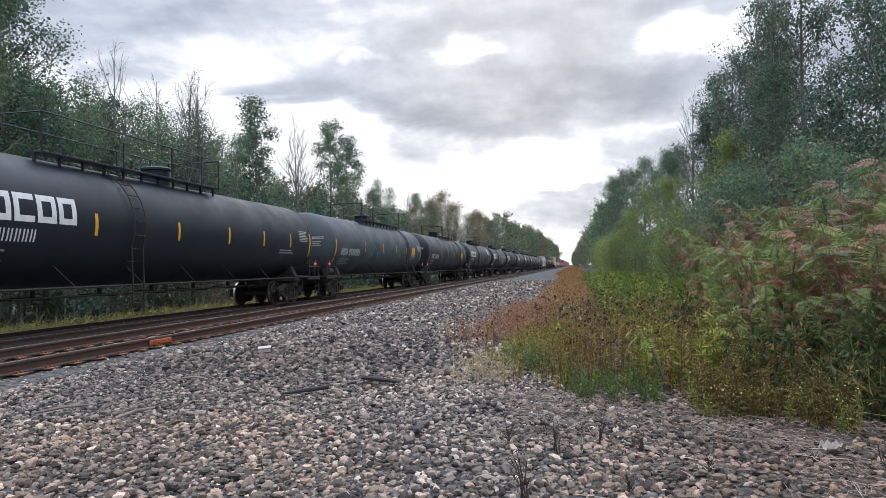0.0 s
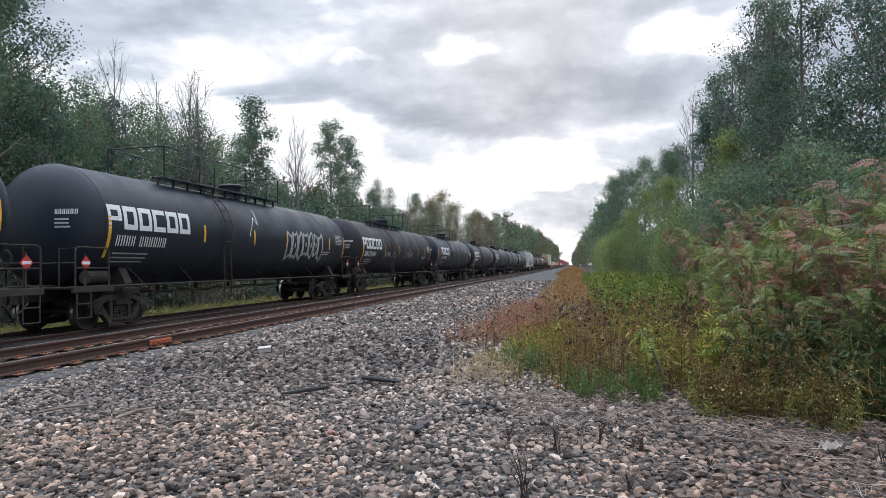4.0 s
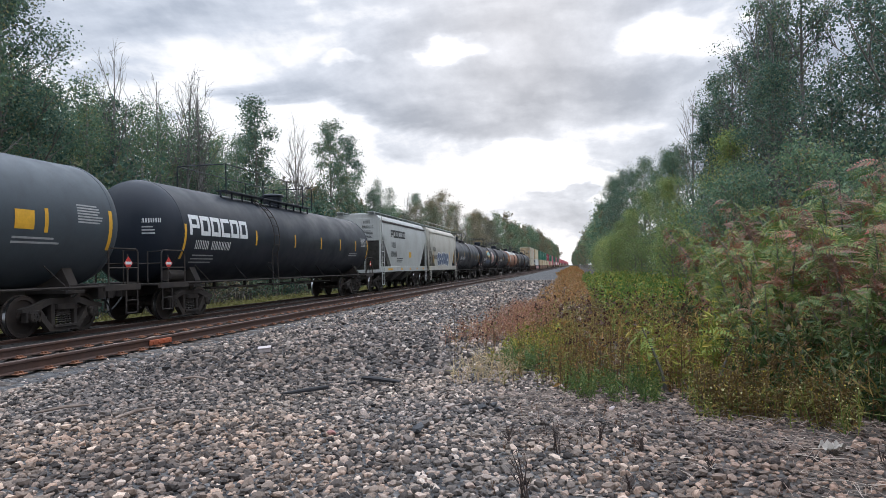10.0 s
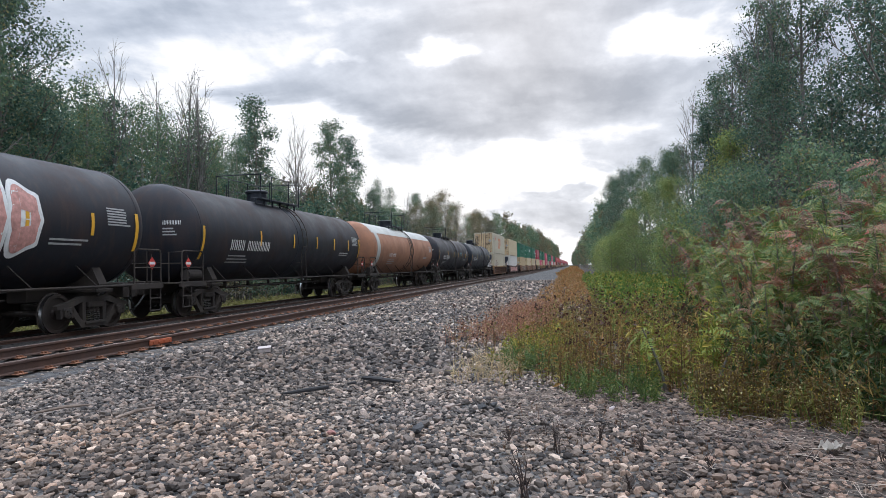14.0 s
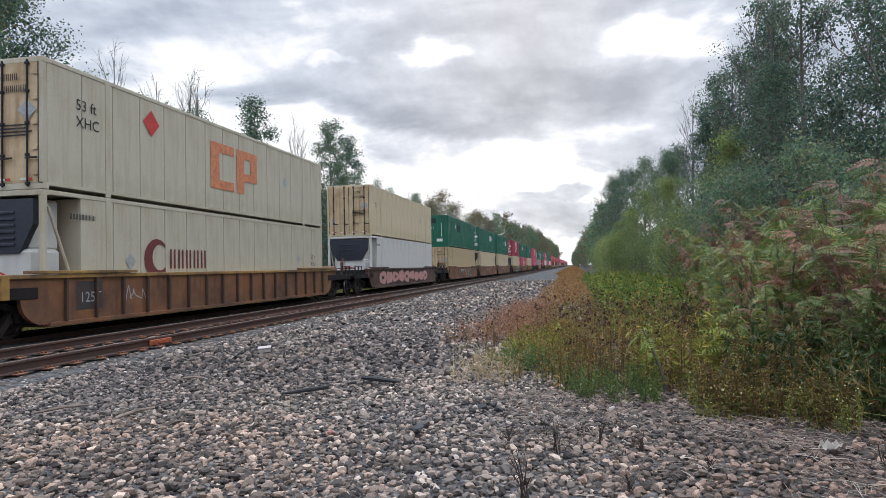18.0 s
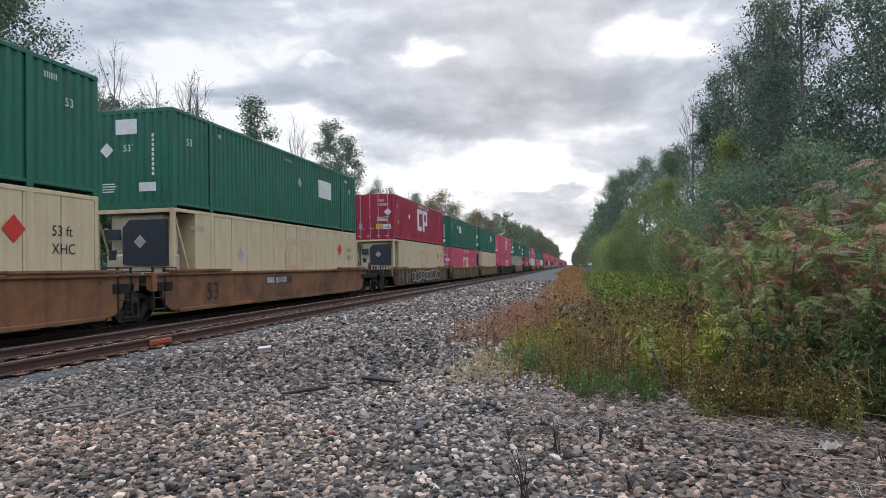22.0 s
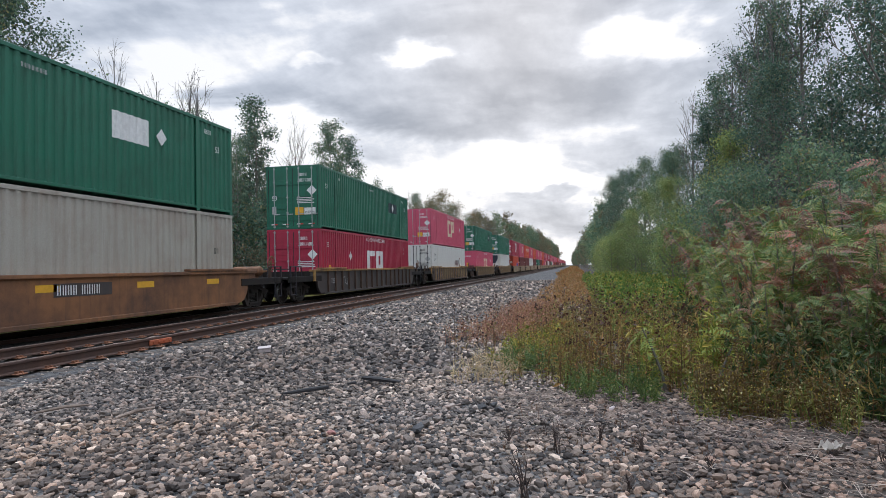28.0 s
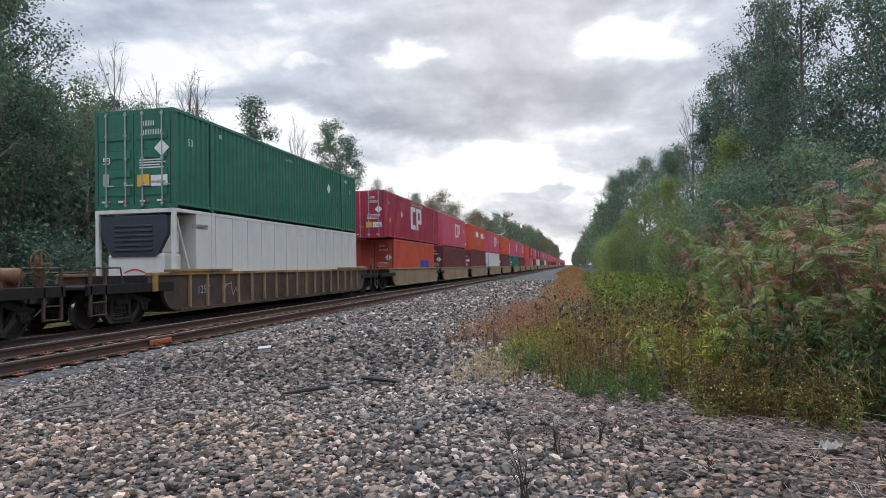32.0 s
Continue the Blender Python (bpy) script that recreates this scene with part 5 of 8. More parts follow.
def container(s_mid, z, style, length=16.15, h=2.9):
    """An intermodal container. end: 'doors', 'wall' or 'cooler' towards the viewer's end of the line."""
    box = tagged(new("container"), style["label"], "container", "containers on the train")
    mat, a = style["mat"], length / 2
    far = style.get("far", False)
    long_box = length > 14
    part("frame", cached(("frame", length, h, mat), lambda: box_frame(length, h, mat, long_box)), box)
    part("roof", cached(("roof", length, h, mat), lambda: box_roof(length, h, mat)), box)
    smooth = style.get("smooth", False)
    cooled = style.get("end") == "cooler"
    bay = (length - 0.24) / 15
    for q in (1, -1):
        if smooth and q > 0:
            for i in range(1 if cooled else 0, 15):
                part("side_panel", cached(("panel", length, h, mat), lambda: Geo().box(CW - 0.042, CW - 0.012, 0.016, (length - 0.24) / 15 - 0.016, 0.16, h - 0.10, 0.006).mesh("side_panel", MAT[mat])), box).location.y = -a + 0.12 + i * (length - 0.24) / 15
            part("seam_backing", cached(("sb", q, length, h, cooled), lambda: Geo().box(q * (CW - 0.03) - 0.008, q * (CW - 0.03) + 0.004, -a + 0.12 + (bay if cooled else 0), a - 0.12, 0.16, h - 0.10).mesh("seam_backing", MAT["seam"])), box)
        elif smooth:
            part("side_panel", cached(("ss", q, length, h, mat, cooled), lambda: smooth_side(-a + 0.12 + (bay if cooled else 0), a - 0.12, q * (CW - 0.012) + (0.03 if q < 0 else 0), 0.16, h - 0.10, mat, 1)), box)
        else:
            part("side_panel", cached(("cs", q, length, h, mat), lambda: corrugated(-a + 0.12, a - 0.12, 0.16, h - 0.10, q * (CW - 0.012), mat, q)), box)
    end = style.get("end", "doors")
    if end == "doors":
        for s in (-1, 1):
            lo, hi = (-CW + 0.12, -0.01) if s < 0 else (0.01, CW - 0.12)
            dm = style.get("door_mat", mat)
            d = part("door", cached(("door", s, h, dm, smooth), lambda: door_leaf(lo, hi, h, dm, smooth)), box)
            d.location = (0, -a, 0)
            for x in ((lo + 0.28, hi - 0.25)):
                rod = part("lock_rod", cached(("rod", h, style.get("rod", mat)), lambda: lock_rod(h, style.get("rod", mat))), d)
                rod.location = (x, -0.03, 0)
        part("door_gasket", cached(("gask", h), lambda: Geo().box(-0.012, 0.012, -0.006, 0.04, 0.14, h - 0.12).box(-CW + 0.10, -CW + 0.125, -0.006, 0.04, 0.14, h - 0.12).box(CW - 0.125, CW - 0.10, -0.006, 0.04, 0.14, h - 0.12).mesh("door_gasket", MAT["black"])), box).location = (0, -a, 0)
    elif end == "wall":
        part("end_wall", cached(("endw", h, mat, smooth), lambda: end_wall(h, mat, smooth)), box).location = (0, -a, 0)
    else:
        part("end_wall", cached(("endw", h, mat, True), lambda: end_wall(h, mat, True)), box).location = (0, -a + 0.10 + bay, 0)
        for q in (-1, 1):
            part("brace", cached(("brace", q, mat), lambda: Geo().tube([(q * (CW - 0.05), bay, 0.35), (q * (CW - 0.05), 0.12, h - 0.35)], 0.035, 6).mesh("brace", MAT[mat])), box).location = (0, -a + 0.06, 0)
            part("bay_post", cached(("bayp", q, mat), lambda: Geo().box(q * (CW - 0.05) - 0.04, q * (CW - 0.05) + 0.04, 0.06, 0.14, 0.14, h - 0.1, 0.008).mesh("bay_post", MAT[mat])), box).location = (0, -a + bay + 0.01, 0)
        unit = part("cooling_unit", cached(("cool", mat), lambda: Geo().box(-0.92, 0.92, 0.0, 0.95, 0.22, 1.62, 0.08).box(-0.86, 0.86, 0.14, 0.95, 1.6, h - 0.16, 0.06).mesh("cooling_unit", MAT[style.get("unit", "white_box")])), box)
        unit.location = (0, -a, 0)
        if style.get("half_grille"):
            part("grille", cached("half_grille", half_grille), unit).location = (0, -0.02, 0)
            diamond("diamond_sign", on_front(-a - 0.05), 0.25, 1.95, 0.2, "dim_white", box)
        else:
            part("grille", cached("grille", grille), unit).location = (0, -0.02, 0)
        if not style.get("half_grille"):
            swoosh = [(-0.34 + 0.085 * k, 1.02 + 0.10 * math.sin(math.pi * k / 8)) for k in range(9)]
            g = Geo()
            for (u0, w0), (u1, w1) in zip(swoosh, swoosh[1:]):
                g.add([(u0, -0.006, w0), (u1, -0.006, w1), (u1, -0.006, w1 + 0.05), (u0, -0.006, w0 + 0.05)], [(0, 1, 2, 3)])
            part("logo_shape", g.mesh("logo_shape", MAT["red_mark"], fix=False), unit, "red curved logo stroke")
        part("fuel_hose", cached("hose2", lambda: Geo().tube([(0.95, 0.1, 0.3), (1.0, 0.05, 0.6), (0.95, 0.15, 0.9)], 0.03, 6).mesh("fuel_hose", MAT["black"], True)), unit)
    part("end_wall", cached(("endw", h, mat, smooth), lambda: end_wall(h, mat, smooth)), box).matrix_basis = pose(0, a, 0, 0, 0, 180)
    fs, ff = on_side(CW + 0.004), on_front(-a - 0.028 if end != "wall" else -a - 0.006)
    if style.get("logo"):
        col, y, z0, hh = style["logo"]
        w = hh * 0.98
        bx = [(y, y + w, z0, z0 + hh * 0.2), (y, y + w, z0 + hh * 0.8, z0 + hh), (y, y + w * 0.36, z0 + hh * 0.2, z0 + hh * 0.8)]
        y2 = y + w * 1.12
        bx += [(y2, y2 + w * 0.36, z0, z0 + hh), (y2 + w * 0.36, y2 + w, z0 + hh * 0.82, z0 + hh), (y2 + w * 0.36, y2 + w, z0 + hh * 0.30, z0 + hh * 0.48), (y2 + w * 0.68, y2 + w, z0 + hh * 0.48, z0 + hh * 0.82)]
        if smooth:
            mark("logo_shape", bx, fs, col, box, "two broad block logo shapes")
        else:
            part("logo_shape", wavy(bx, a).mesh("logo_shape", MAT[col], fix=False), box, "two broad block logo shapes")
    for u, w, r in style.get("crescent", ()):
        arc = [math.pi * (0.25 + 1.5 * k / 12) for k in range(13)]
        rim = [(u + r * math.cos(t), w + r * math.sin(t)) for t in arc] + [(u + r * 0.25 + r * 0.62 * math.cos(t), w + 0.08 * r + r * 0.66 * math.sin(t)) for t in arc]
        g = Geo().add([fs(*p) for p in rim], [(k, k + 1, 14 + k, 13 + k) for k in range(12)])
        part("logo_shape", g.mesh("logo_shape", MAT["maroon_box"], fix=False), box, "dark brown crescent logo shape")
        mark("logo_shape", [(u + 0.3 * r, u + 4.6 * r, w - 0.98 * r, w - 0.86 * r)], fs, "yellow", box, "yellow logo underline")
    for u, w, sz, col in style.get("diamonds", ()):
        diamond("diamond_sign", fs, u, w, sz, col, box)
    for u0, u1, w0, w1, col in style.get("panels", ()):
        if smooth:
            mark("painted_panel", [(u0, u1, w0, w1)], fs, col, box)
        else:
            part("painted_panel", wavy([(u0, u1, w0, w1)], a).mesh("painted_panel", MAT[col], fix=False), box)
    for u, w, k, hh, col in style.get("bars", ()):
        mark("marking_text", bar_text(u, w, k, hh), fs, col, box)
    for tx, sz, u, w, col in style.get("words", ()):
        words(tx, sz, fs, u, w, col, box)
    if not far:
        ink = style.get("ink", "white")
        if end == "doors":
            mark("box_number", bar_text(0.28, h - 0.50, 4, 0.15), ff, ink, box)
            mark("box_number", bar_text(0.28, h - 0.76, 6, 0.15), ff, ink, box)
            diamond("diamond_sign", ff, 0.92, h * 0.60, 0.24, style.get("dsign", "white"), box)
            mark("data_text", fine_lines(0.2, h * 0.48, 4, 0.85, 0.035, 0.075), ff, ink, box)
            if style.get("notice", True):
                mark("yellow_notice", [(0.12, 0.52, h * 0.22, h * 0.34)], ff, "yellow", box)
                mark("white_notice", [(0.56, 1.10, h * 0.22, h * 0.33)], ff, "white", box)
                words("24,000 lbs", 0.085, on_front(-a - 0.034), 0.58, h * 0.25, "black", box)
            if style.get("end_size"):
                words("53", 0.2, ff, -1.02, h * 0.46, ink, box)
            mark("small_plate", [(-1.0, -0.80, h * 0.24, h * 0.36)], ff, "dim_white", box)
            for x in (-1.05, -0.5, 0.2, 0.75):
                mark("reflector_tape", [(x, x + 0.16, 0.20, 0.25)], ff, "white", box)
                mark("reflector_tape", [(x + 0.16, x + 0.30, 0.20, 0.25)], ff, "red_mark", box)
        elif end == "wall" and style.get("numbered"):
            mark("box_number", bar_text(-0.45, h - 0.72, 10, 0.16), ff, ink, box)
            diamond("diamond_sign", ff, -0.55, h * 0.40, 0.22, "cream_mark", box)
            mark("yellow_notice", [(0.18, 0.48, h * 0.36, h * 0.52)], ff, "yellow", box)
        elif end == "wall":
            mark("white_panel", [(-0.55, 0.15, h - 0.72, h - 0.28)], ff, style.get("wpanel", "white"), box)
            diamond("diamond_sign", ff, -0.85, h * 0.60, 0.22, style.get("dsign", "white"), box)
            mark("box_number", [(0.62, 0.70, h * 0.52 - 0.14 * i, h * 0.52 - 0.14 * i + 0.10) for i in range(-4, 5)], ff, ink, box)
            if not smooth:
                words("53'", 0.2, ff, -0.32, h * 0.58, ink, box)
            mark("data_text", fine_lines(-1.0, h * 0.25, 4, 0.5, 0.035, 0.075), ff, ink, box)
            mark("white_notice", [(0.2, 0.75, h * 0.17, h * 0.26)], ff, "white", box)
    RIDERS.append((box, s_mid, z))
    return box


def door_leaf(lo, hi, h, mat, smooth):
    g = Geo()
    g.box(lo, hi, 0.0, 0.05, 0.14, h - 0.12, 0.008)
    if not smooth:
        for z in (0.38, 0.92, 1.46, 2.0):
            g.box(lo + 0.08, hi - 0.08, -0.022, 0.0, z, z + 0.26, 0.02)
    else:
        for z in (0.3, 0.85, 1.4, 1.95, 2.5):
            g.box(hi - 0.12 if lo > 0 else lo, hi if lo > 0 else lo + 0.12, -0.03, 0.0, z, z + 0.1, 0.01)
    return g.mesh("door", MAT[mat])


def lock_rod(h, mat):
    g = Geo().tube([(0, 0, 0.06), (0, 0, h - 0.06)], 0.022, 6)
    for z in (0.12, 0.75, h * 0.5, h - 0.75, h - 0.14):
        g.box(-0.045, 0.045, -0.025, 0.03, z - 0.03, z + 0.03, 0.006)
    g.box(-0.02, 0.28, -0.05, -0.02, 0.66, 0.70, 0.004)
    return g.mesh("lock_rod", MAT[mat])


def end_wall(h, mat, smooth):
    g = Geo()
    if smooth:
        g.box(-CW + 0.1, CW - 0.1, 0.0, 0.05, 0.12, h - 0.1, 0.008)
    else:
        n = 9
        p = (2 * CW - 0.24) / n
        out = []
        for i in range(n):
            x = -CW + 0.12 + i * p
            out += [(x, 0.04), (x + p * 0.2, 0.0), (x + p * 0.6, 0.0), (x + p * 0.8, 0.04)]
        g.prism(out + [(CW - 0.12, 0.04), (CW - 0.12, 0.07), (-CW + 0.12, 0.07)], "z", 0.12, h - 0.1)
    return g.mesh("end_wall", MAT[mat])


def half_grille():
    """Dark rounded cover over one side of the unit, and a small louvre beside it."""
    g = Geo().prism([(-0.32, 1.30), (1.06, 1.22), (1.06, 2.58), (-0.10, 2.58), (-0.32, 2.36)], "y", -0.02, 0.14)
    g.box(-0.86, -0.42, -0.01, 0.05, 2.02, 2.32, 0.01)
    g.box(-0.80, -0.56, -0.01, 0.05, 1.45, 1.72, 0.01)
    return g.mesh("grille", MAT["unit_dark"])


def grille():
    g = Geo().prism([(-0.72, 1.52), (0.72, 1.52), (1.08, 2.15), (1.08, 2.70), (-1.08, 2.70), (-1.08, 2.15)], "y", -0.02, 0.14)
    for i in range(6):
        z = 1.68 + i * 0.14
        g.box(-0.62, 0.62, -0.05, -0.02, z, z + 0.06, 0.008)
    return g.mesh("grille", MAT["unit_dark"])


# ---- the train, car by car: (from, to) in metres along it ----
def build_train():
    long_marks = dict(name=("white", -8.35, 0.60), number=(-8.0, -0.62, 10, 0.27), manway=0.3, walk=(-5.2, 2.3), ladder=-2.7)
    T = []
    def tank(a, b2, **k):
        T.append(tank_car(a - 0.35, b2 - 0.35, "tank", k))
    tank(8.1, 28.5, label="black tank car with white block lettering and yellow reflector stripes", **long_marks)
    tank(28.5, 49.2, label="faded grey tank car with teal scribbles on its side", mat="grey_black", number=(-8.0, -0.62, 11, 0.34), ladder=4.9, manway=-0.3, walk=(-3.0, 4.9),
         scribble=((-3.5, -0.75, 0.7, 4.0, "teal_mark"), (2.0, -0.7, 0.6, 2.4, "teal_mark")), panels=((6.0, 6.9, -0.45, 0.05, "yellow"),), bands=((5.2, 5.35, "grey_black"),))
    tank(49.2, 69.8, label="black tank car with a yellow notice on its side", number=(-7.9, -0.58, 11, 0.34), manway=-0.3, walk=(-0.8, 4.9), ladder=5.2, panels=((5.6, 6.5, -0.45, 0.05, "yellow"),))
    tank(69.8, 90.7, label="black tank car with white block lettering and a pale patch", panels=((5.7, 7.2, 0.25, 1.0, "dim_white"),), scribble=((-0.5, -0.8, 0.5, 1.2, "dim_white"),), **long_marks)
    tank(90.7, 110.4, label="black tank car with white block lettering and sprayed graffiti", graffiti=((1.8, 5.6, -0.85, 0.25, (("dim_white", 0.0), ("black_paint", 0.12)), 7),),
         scribble=((-1.2, -0.1, 1.2, 0.9, "white"),), **long_marks)
    tank(110.4, 130.2, label="black tank car with rust-brown stains and faint graffiti", mat="rust_black", scribble=((-4.5, -0.7, 0.45, 3.2, "dim_white"), (0.5, -0.7, 0.5, 2.2, "dim_white")),
         **long_marks)
    tank(130.2, 150.5, label="black tank car with white block lettering and white tag", scribble=((4.8, -0.1, 0.9, 1.6, "white"),), bands=((-8.35, -8.15, "grey_black"),), **dict(long_marks, name=("white", -7.2, 0.60), number=(-7.0, -0.62, 10, 0.27)))
    tank(150.5, 171.0, label="black tank car with white block lettering and yellow reflector stripes", **long_marks)
    tank(171.0, 191.2, label="black tank car with white block lettering and yellow reflector stripes", cap="blue_cap", **long_marks)
    tank(191.2, 212.0, label="faded grey-black tank car with yellow reflector stripes", mat="grey_black", number=(-7.6, -0.55, 11, 0.34), manway=0.2, walk=(-3.2, 2.0), ladder=-2.4,
         scribble=((-1.6, -0.75, 0.4, 2.6, "dim_white"),), panels=((6.0, 6.5, -0.35, 0.05, "yellow"),))
    tank(212.0, 232.3, label="black tank car with white block lettering and yellow reflector stripes", **long_marks)
    hopper_car(232.3, 245.2, dict(label="pale grey covered hopper car with dark block lettering", mat="hopper_grey", band="dark_car", bays=3, name=True))
    hopper_car(245.2, 257.9, dict(label="beige covered hopper car with blue-grey graffiti", mat="hopper_beige", band="hopper_beige", bays=2, roof_rail=True))
    short = dict(number=(-5.7, -0.6, 11, 0.34), manway=-0.9, walk=(-2.4, 1.1), ladder=0.2, bands=((-0.35, 0.55, "black_paint"),))
    tank(257.9, 275.3, label="black tank car with a white sprayed tag", scribble=((0.7, -0.8, 1.1, 0.9, "white"),), **short)
    tank(275.3, 292.7, label="black tank car with bright graffiti in blue, yellow and pink", mat="rust_black",
         graffiti=((-2.6, -0.2, -0.05, 0.75, (("yellow", 0.0), ("cyan_mark", 0.09)), 4), (-3.6, 0.2, -1.05, -0.25, (("grey_black", 0.0), ("slate_mark", 0.12)), 5), (2.4, 4.0, -1.0, 0.75, (("white", 0.0), ("pink_mark", 0.10)), 2)), **short)
    tank(292.7, 310.6, label="black tank car with yellow reflector stripes and grey stains", mat="rust_black", **short)
    tank(310.6, 328.6, label="orange tank car with a pale grey top and ends", mat="orange_tank", stripes=False, top="hopper_grey", number=(-4.6, -0.6, 9, 0.22), manway=-0.3, walk=(-2.0, 1.2), ladder=0.9,
         bands=((0.5, 0.62, "rust_black"), (1.2, 1.32, "rust_black"), (-7.2, -6.6, "hopper_grey")), headmarks=False)
    tank(328.6, 346.6, label="rusty black tank car with a teal sprayed tag", mat="rust_black", scribble=((2.6, -0.6, 0.9, 1.4, "cyan_mark"),), **short)
    tank(346.6, 365.2, label="black tank car with yellow reflector stripes", number=(-6.6, -0.6, 11, 0.34), manway=0.2, walk=(-2.2, 1.4), ladder=1.6, bands=((1.4, 2.1, "black_paint"),))

    def well(a, b2, front, lower, upper, style, top_len=16.15, low_len=16.15, low_front=None):
        mid = front + top_len / 2
        well_car(a, b2, style, low_len if low_front is None else low_len, (mid if low_front is None else low_front + low_len / 2) - (a + b2) / 2)
        container((mid if low_front is None else low_front + low_len / 2), BOX_Z, lower, low_len)
        container(mid, BOX_Z + 2.91, upper, top_len)

    ribbed = dict(label="brown well car with ribbed sides and a worn yellow top chord", mat="ochre_dark", chord="yellow_car", ribs=True, rib_mat="tan_car")
    dark_rib = dict(label="dark brown well car with ribbed sides", mat="dark_car", chord="yellow_car", ribs=True, rib_mat="ochre_dark")
    smooth = dict(label="rust-brown well car with smooth sides", mat="brown_car", lip=True)
    green = dict(label="green corrugated steel container", mat="green_box", rod="galv", end="doors", end_size=True, ink="white", diamonds=((4.2, 1.9, 0.24, "white"),), panels=((2.2, 3.7, 1.55, 2.25, "white"),),
                 bars=((-5.6, 2.45, 2, 0.13, "white"), (6.4, 2.45, 4, 0.14, "white"), (-0.6, 2.5, 10, 0.10, "dim_white")), words=(("53", 0.22, -7.4, 1.9, "white"), ("53", 0.2, 7.0, 1.95, "white")))
    green_wall = dict(green, end="wall", label="green corrugated steel container with a closed end wall", panels=((-3.4, -2.1, 1.55, 2.2, "white"),), diamonds=((-4.4, 2.0, 0.24, "white"),))
    green_dark = dict(green_wall, panels=((-3.4, -1.6, 1.6, 2.25, "dark_patch"),), wpanel="dark_patch", label="green corrugated steel container with a dark painted patch")
    red = dict(label="crimson corrugated steel container with a broad white logo shape", mat="red_box", rod="galv", end="doors", ink="white", logo=("white", -1.5, 0.87, 1.6), diamonds=((-4.0, 1.7, 0.24, "white"),),
               bars=((6.6, 2.2, 3, 0.14, "dim_white"), (6.6, 1.95, 3, 0.10, "dim_white")), words=(("53", 0.22, -7.3, 2.1, "white"), ("H-CUBE CHASSIS REQUIRED", 0.21, -1.35, 2.56, "white")), panels=((-7.0, -6.7, 1.0, 1.25, "yellow"),))
    pink = dict(red, mat="pink_box", label="faded red corrugated steel container with a cream logo shape", logo=("cream_mark", -1.2, 0.9, 1.5), end="doors", panels=(), diamonds=((5.3, 1.8, 0.22, "white"),))
    pink_low = dict(pink, logo=("cream_mark", -1.2, 0.55, 1.5))
    cream = dict(label="cream smooth-sided container with rust streaks", mat="cream_warm", door_mat="cream_door", smooth=True, end="doors", ink="black", dsign="dim_white", notice=False, rod="rust_black", diamonds=((4.2, 1.55, 0.24, "dim_white"),),
                 words=(("53'", 0.28, -7.2, 1.7, "black"),))
    reefer = dict(label="cream refrigerated container with a faded orange logo shape", mat="cream_warm", smooth=True, end="cooler", unit="white_box", half_grille=True, logo=("faint_mark", -0.6, 1.0, 1.3),
                  diamonds=((-4.2, 1.6, 0.24, "dim_white"), (5.6, 2.0, 0.30, "red_mark")), words=(("53 ft", 0.24, 6.6, 1.9, "black"), ("XHC", 0.24, 6.6, 1.5, "black")), bars=((-7.2, 2.3, 8, 0.13, "dim_white"),))
    white_reefer = dict(reefer, half_grille=False, mat="white_box", label="white refrigerated container with a dark cooling unit", logo=None, diamonds=(), words=(), bars=((-7.2, 2.35, 9, 0.14, "black"), (0.8, 2.45, 9, 0.07, "dim_white")))
    bison = dict(reefer, half_grille=False, mat="cream_box", label="cream refrigerated container with a dark brown logo shape", logo=None, diamonds=((-5.2, 1.35, 0.22, "dim_white"), (5.4, 1.5, 0.2, "dim_white")),
                 crescent=((-4.1, 1.42, 0.55),), bars=((-3.5, 1.15, 5, 0.55, "maroon_box"), (-7.3, 2.3, 9, 0.13, "black")), words=(("53 ft", 0.2, 6.7, 1.5, "black"), ("XHC", 0.2, 6.7, 1.2, "black")))
    white_doors = dict(cream, mat="white_box", door_mat="white_box", label="white smooth-sided container with a dark brown logo shape", bars=((2.2, 1.2, 5, 0.5, "maroon_box"),), crescent=((4.75, 1.5, 0.45),),
                       words=(("53 ft", 0.24, -7.3, 1.95, "black"), ("XHC", 0.24, -7.3, 1.55, "black")))
    cream_top = dict(cream, mat="cream_box", label="cream smooth-sided container with a faded red logo shape", logo=("orange_mark", -1.3, 0.8, 1.5), diamonds=((-4.3, 2.2, 0.36, "red_mark"), (4.2, 1.6, 0.24, "dim_white")),
                     words=(("53 ft", 0.26, -7.1, 1.95, "black"), ("XHC", 0.26, -7.1, 1.55, "black")))
    grey = dict(label="pale grey corrugated steel container with rust spots", mat="grey_box", end="wall", ink="black", dsign="hopper_beige", wpanel="grey_box", bars=((-7.6, 2.3, 6, 0.14, "black"), (6.9, 1.6, 2, 0.2, "black")))

    well(365.2, 388.4, 368.5, bison, cream_top, dict(ribbed, mat="ochre_car", rib_mat="ochre_dark"))
    well(388.4, 412.0, 392.1, white_reefer, cream, dict(smooth, label="rust-brown well car with pink graffiti shapes", tags=True))
    w3 = dict(smooth, mat="ochre_car", plate=(-2.5, 10, "white"), size=True)
    well(412.0, 433.9, 415.6, dict(cream, end="doors", mat="tan_box", label="tan smooth-sided container with rust streaks"), green_dark, dict(w3, bogies=(2.0, 0.0), scrawl=True))
    well(433.9, 453.0, 435.4, dict(reefer, logo=None, unit="cream_box", half_grille=False), green, dict(w3, bogies=(None, 0.0)))
    well(453.0, 474.3, 454.6, reefer, dict(green_wall, panels=((3.0, 4.6, 1.4, 2.2, "white"),), diamonds=((0.9, 1.8, 0.22, "dim_white"),)), dict(w3, bogies=(None, 2.0)))
    well(474.3, 495.8, 478.3, reefer, red, dict(ribbed, tags=True, bogies=(2.0, 0.0)))
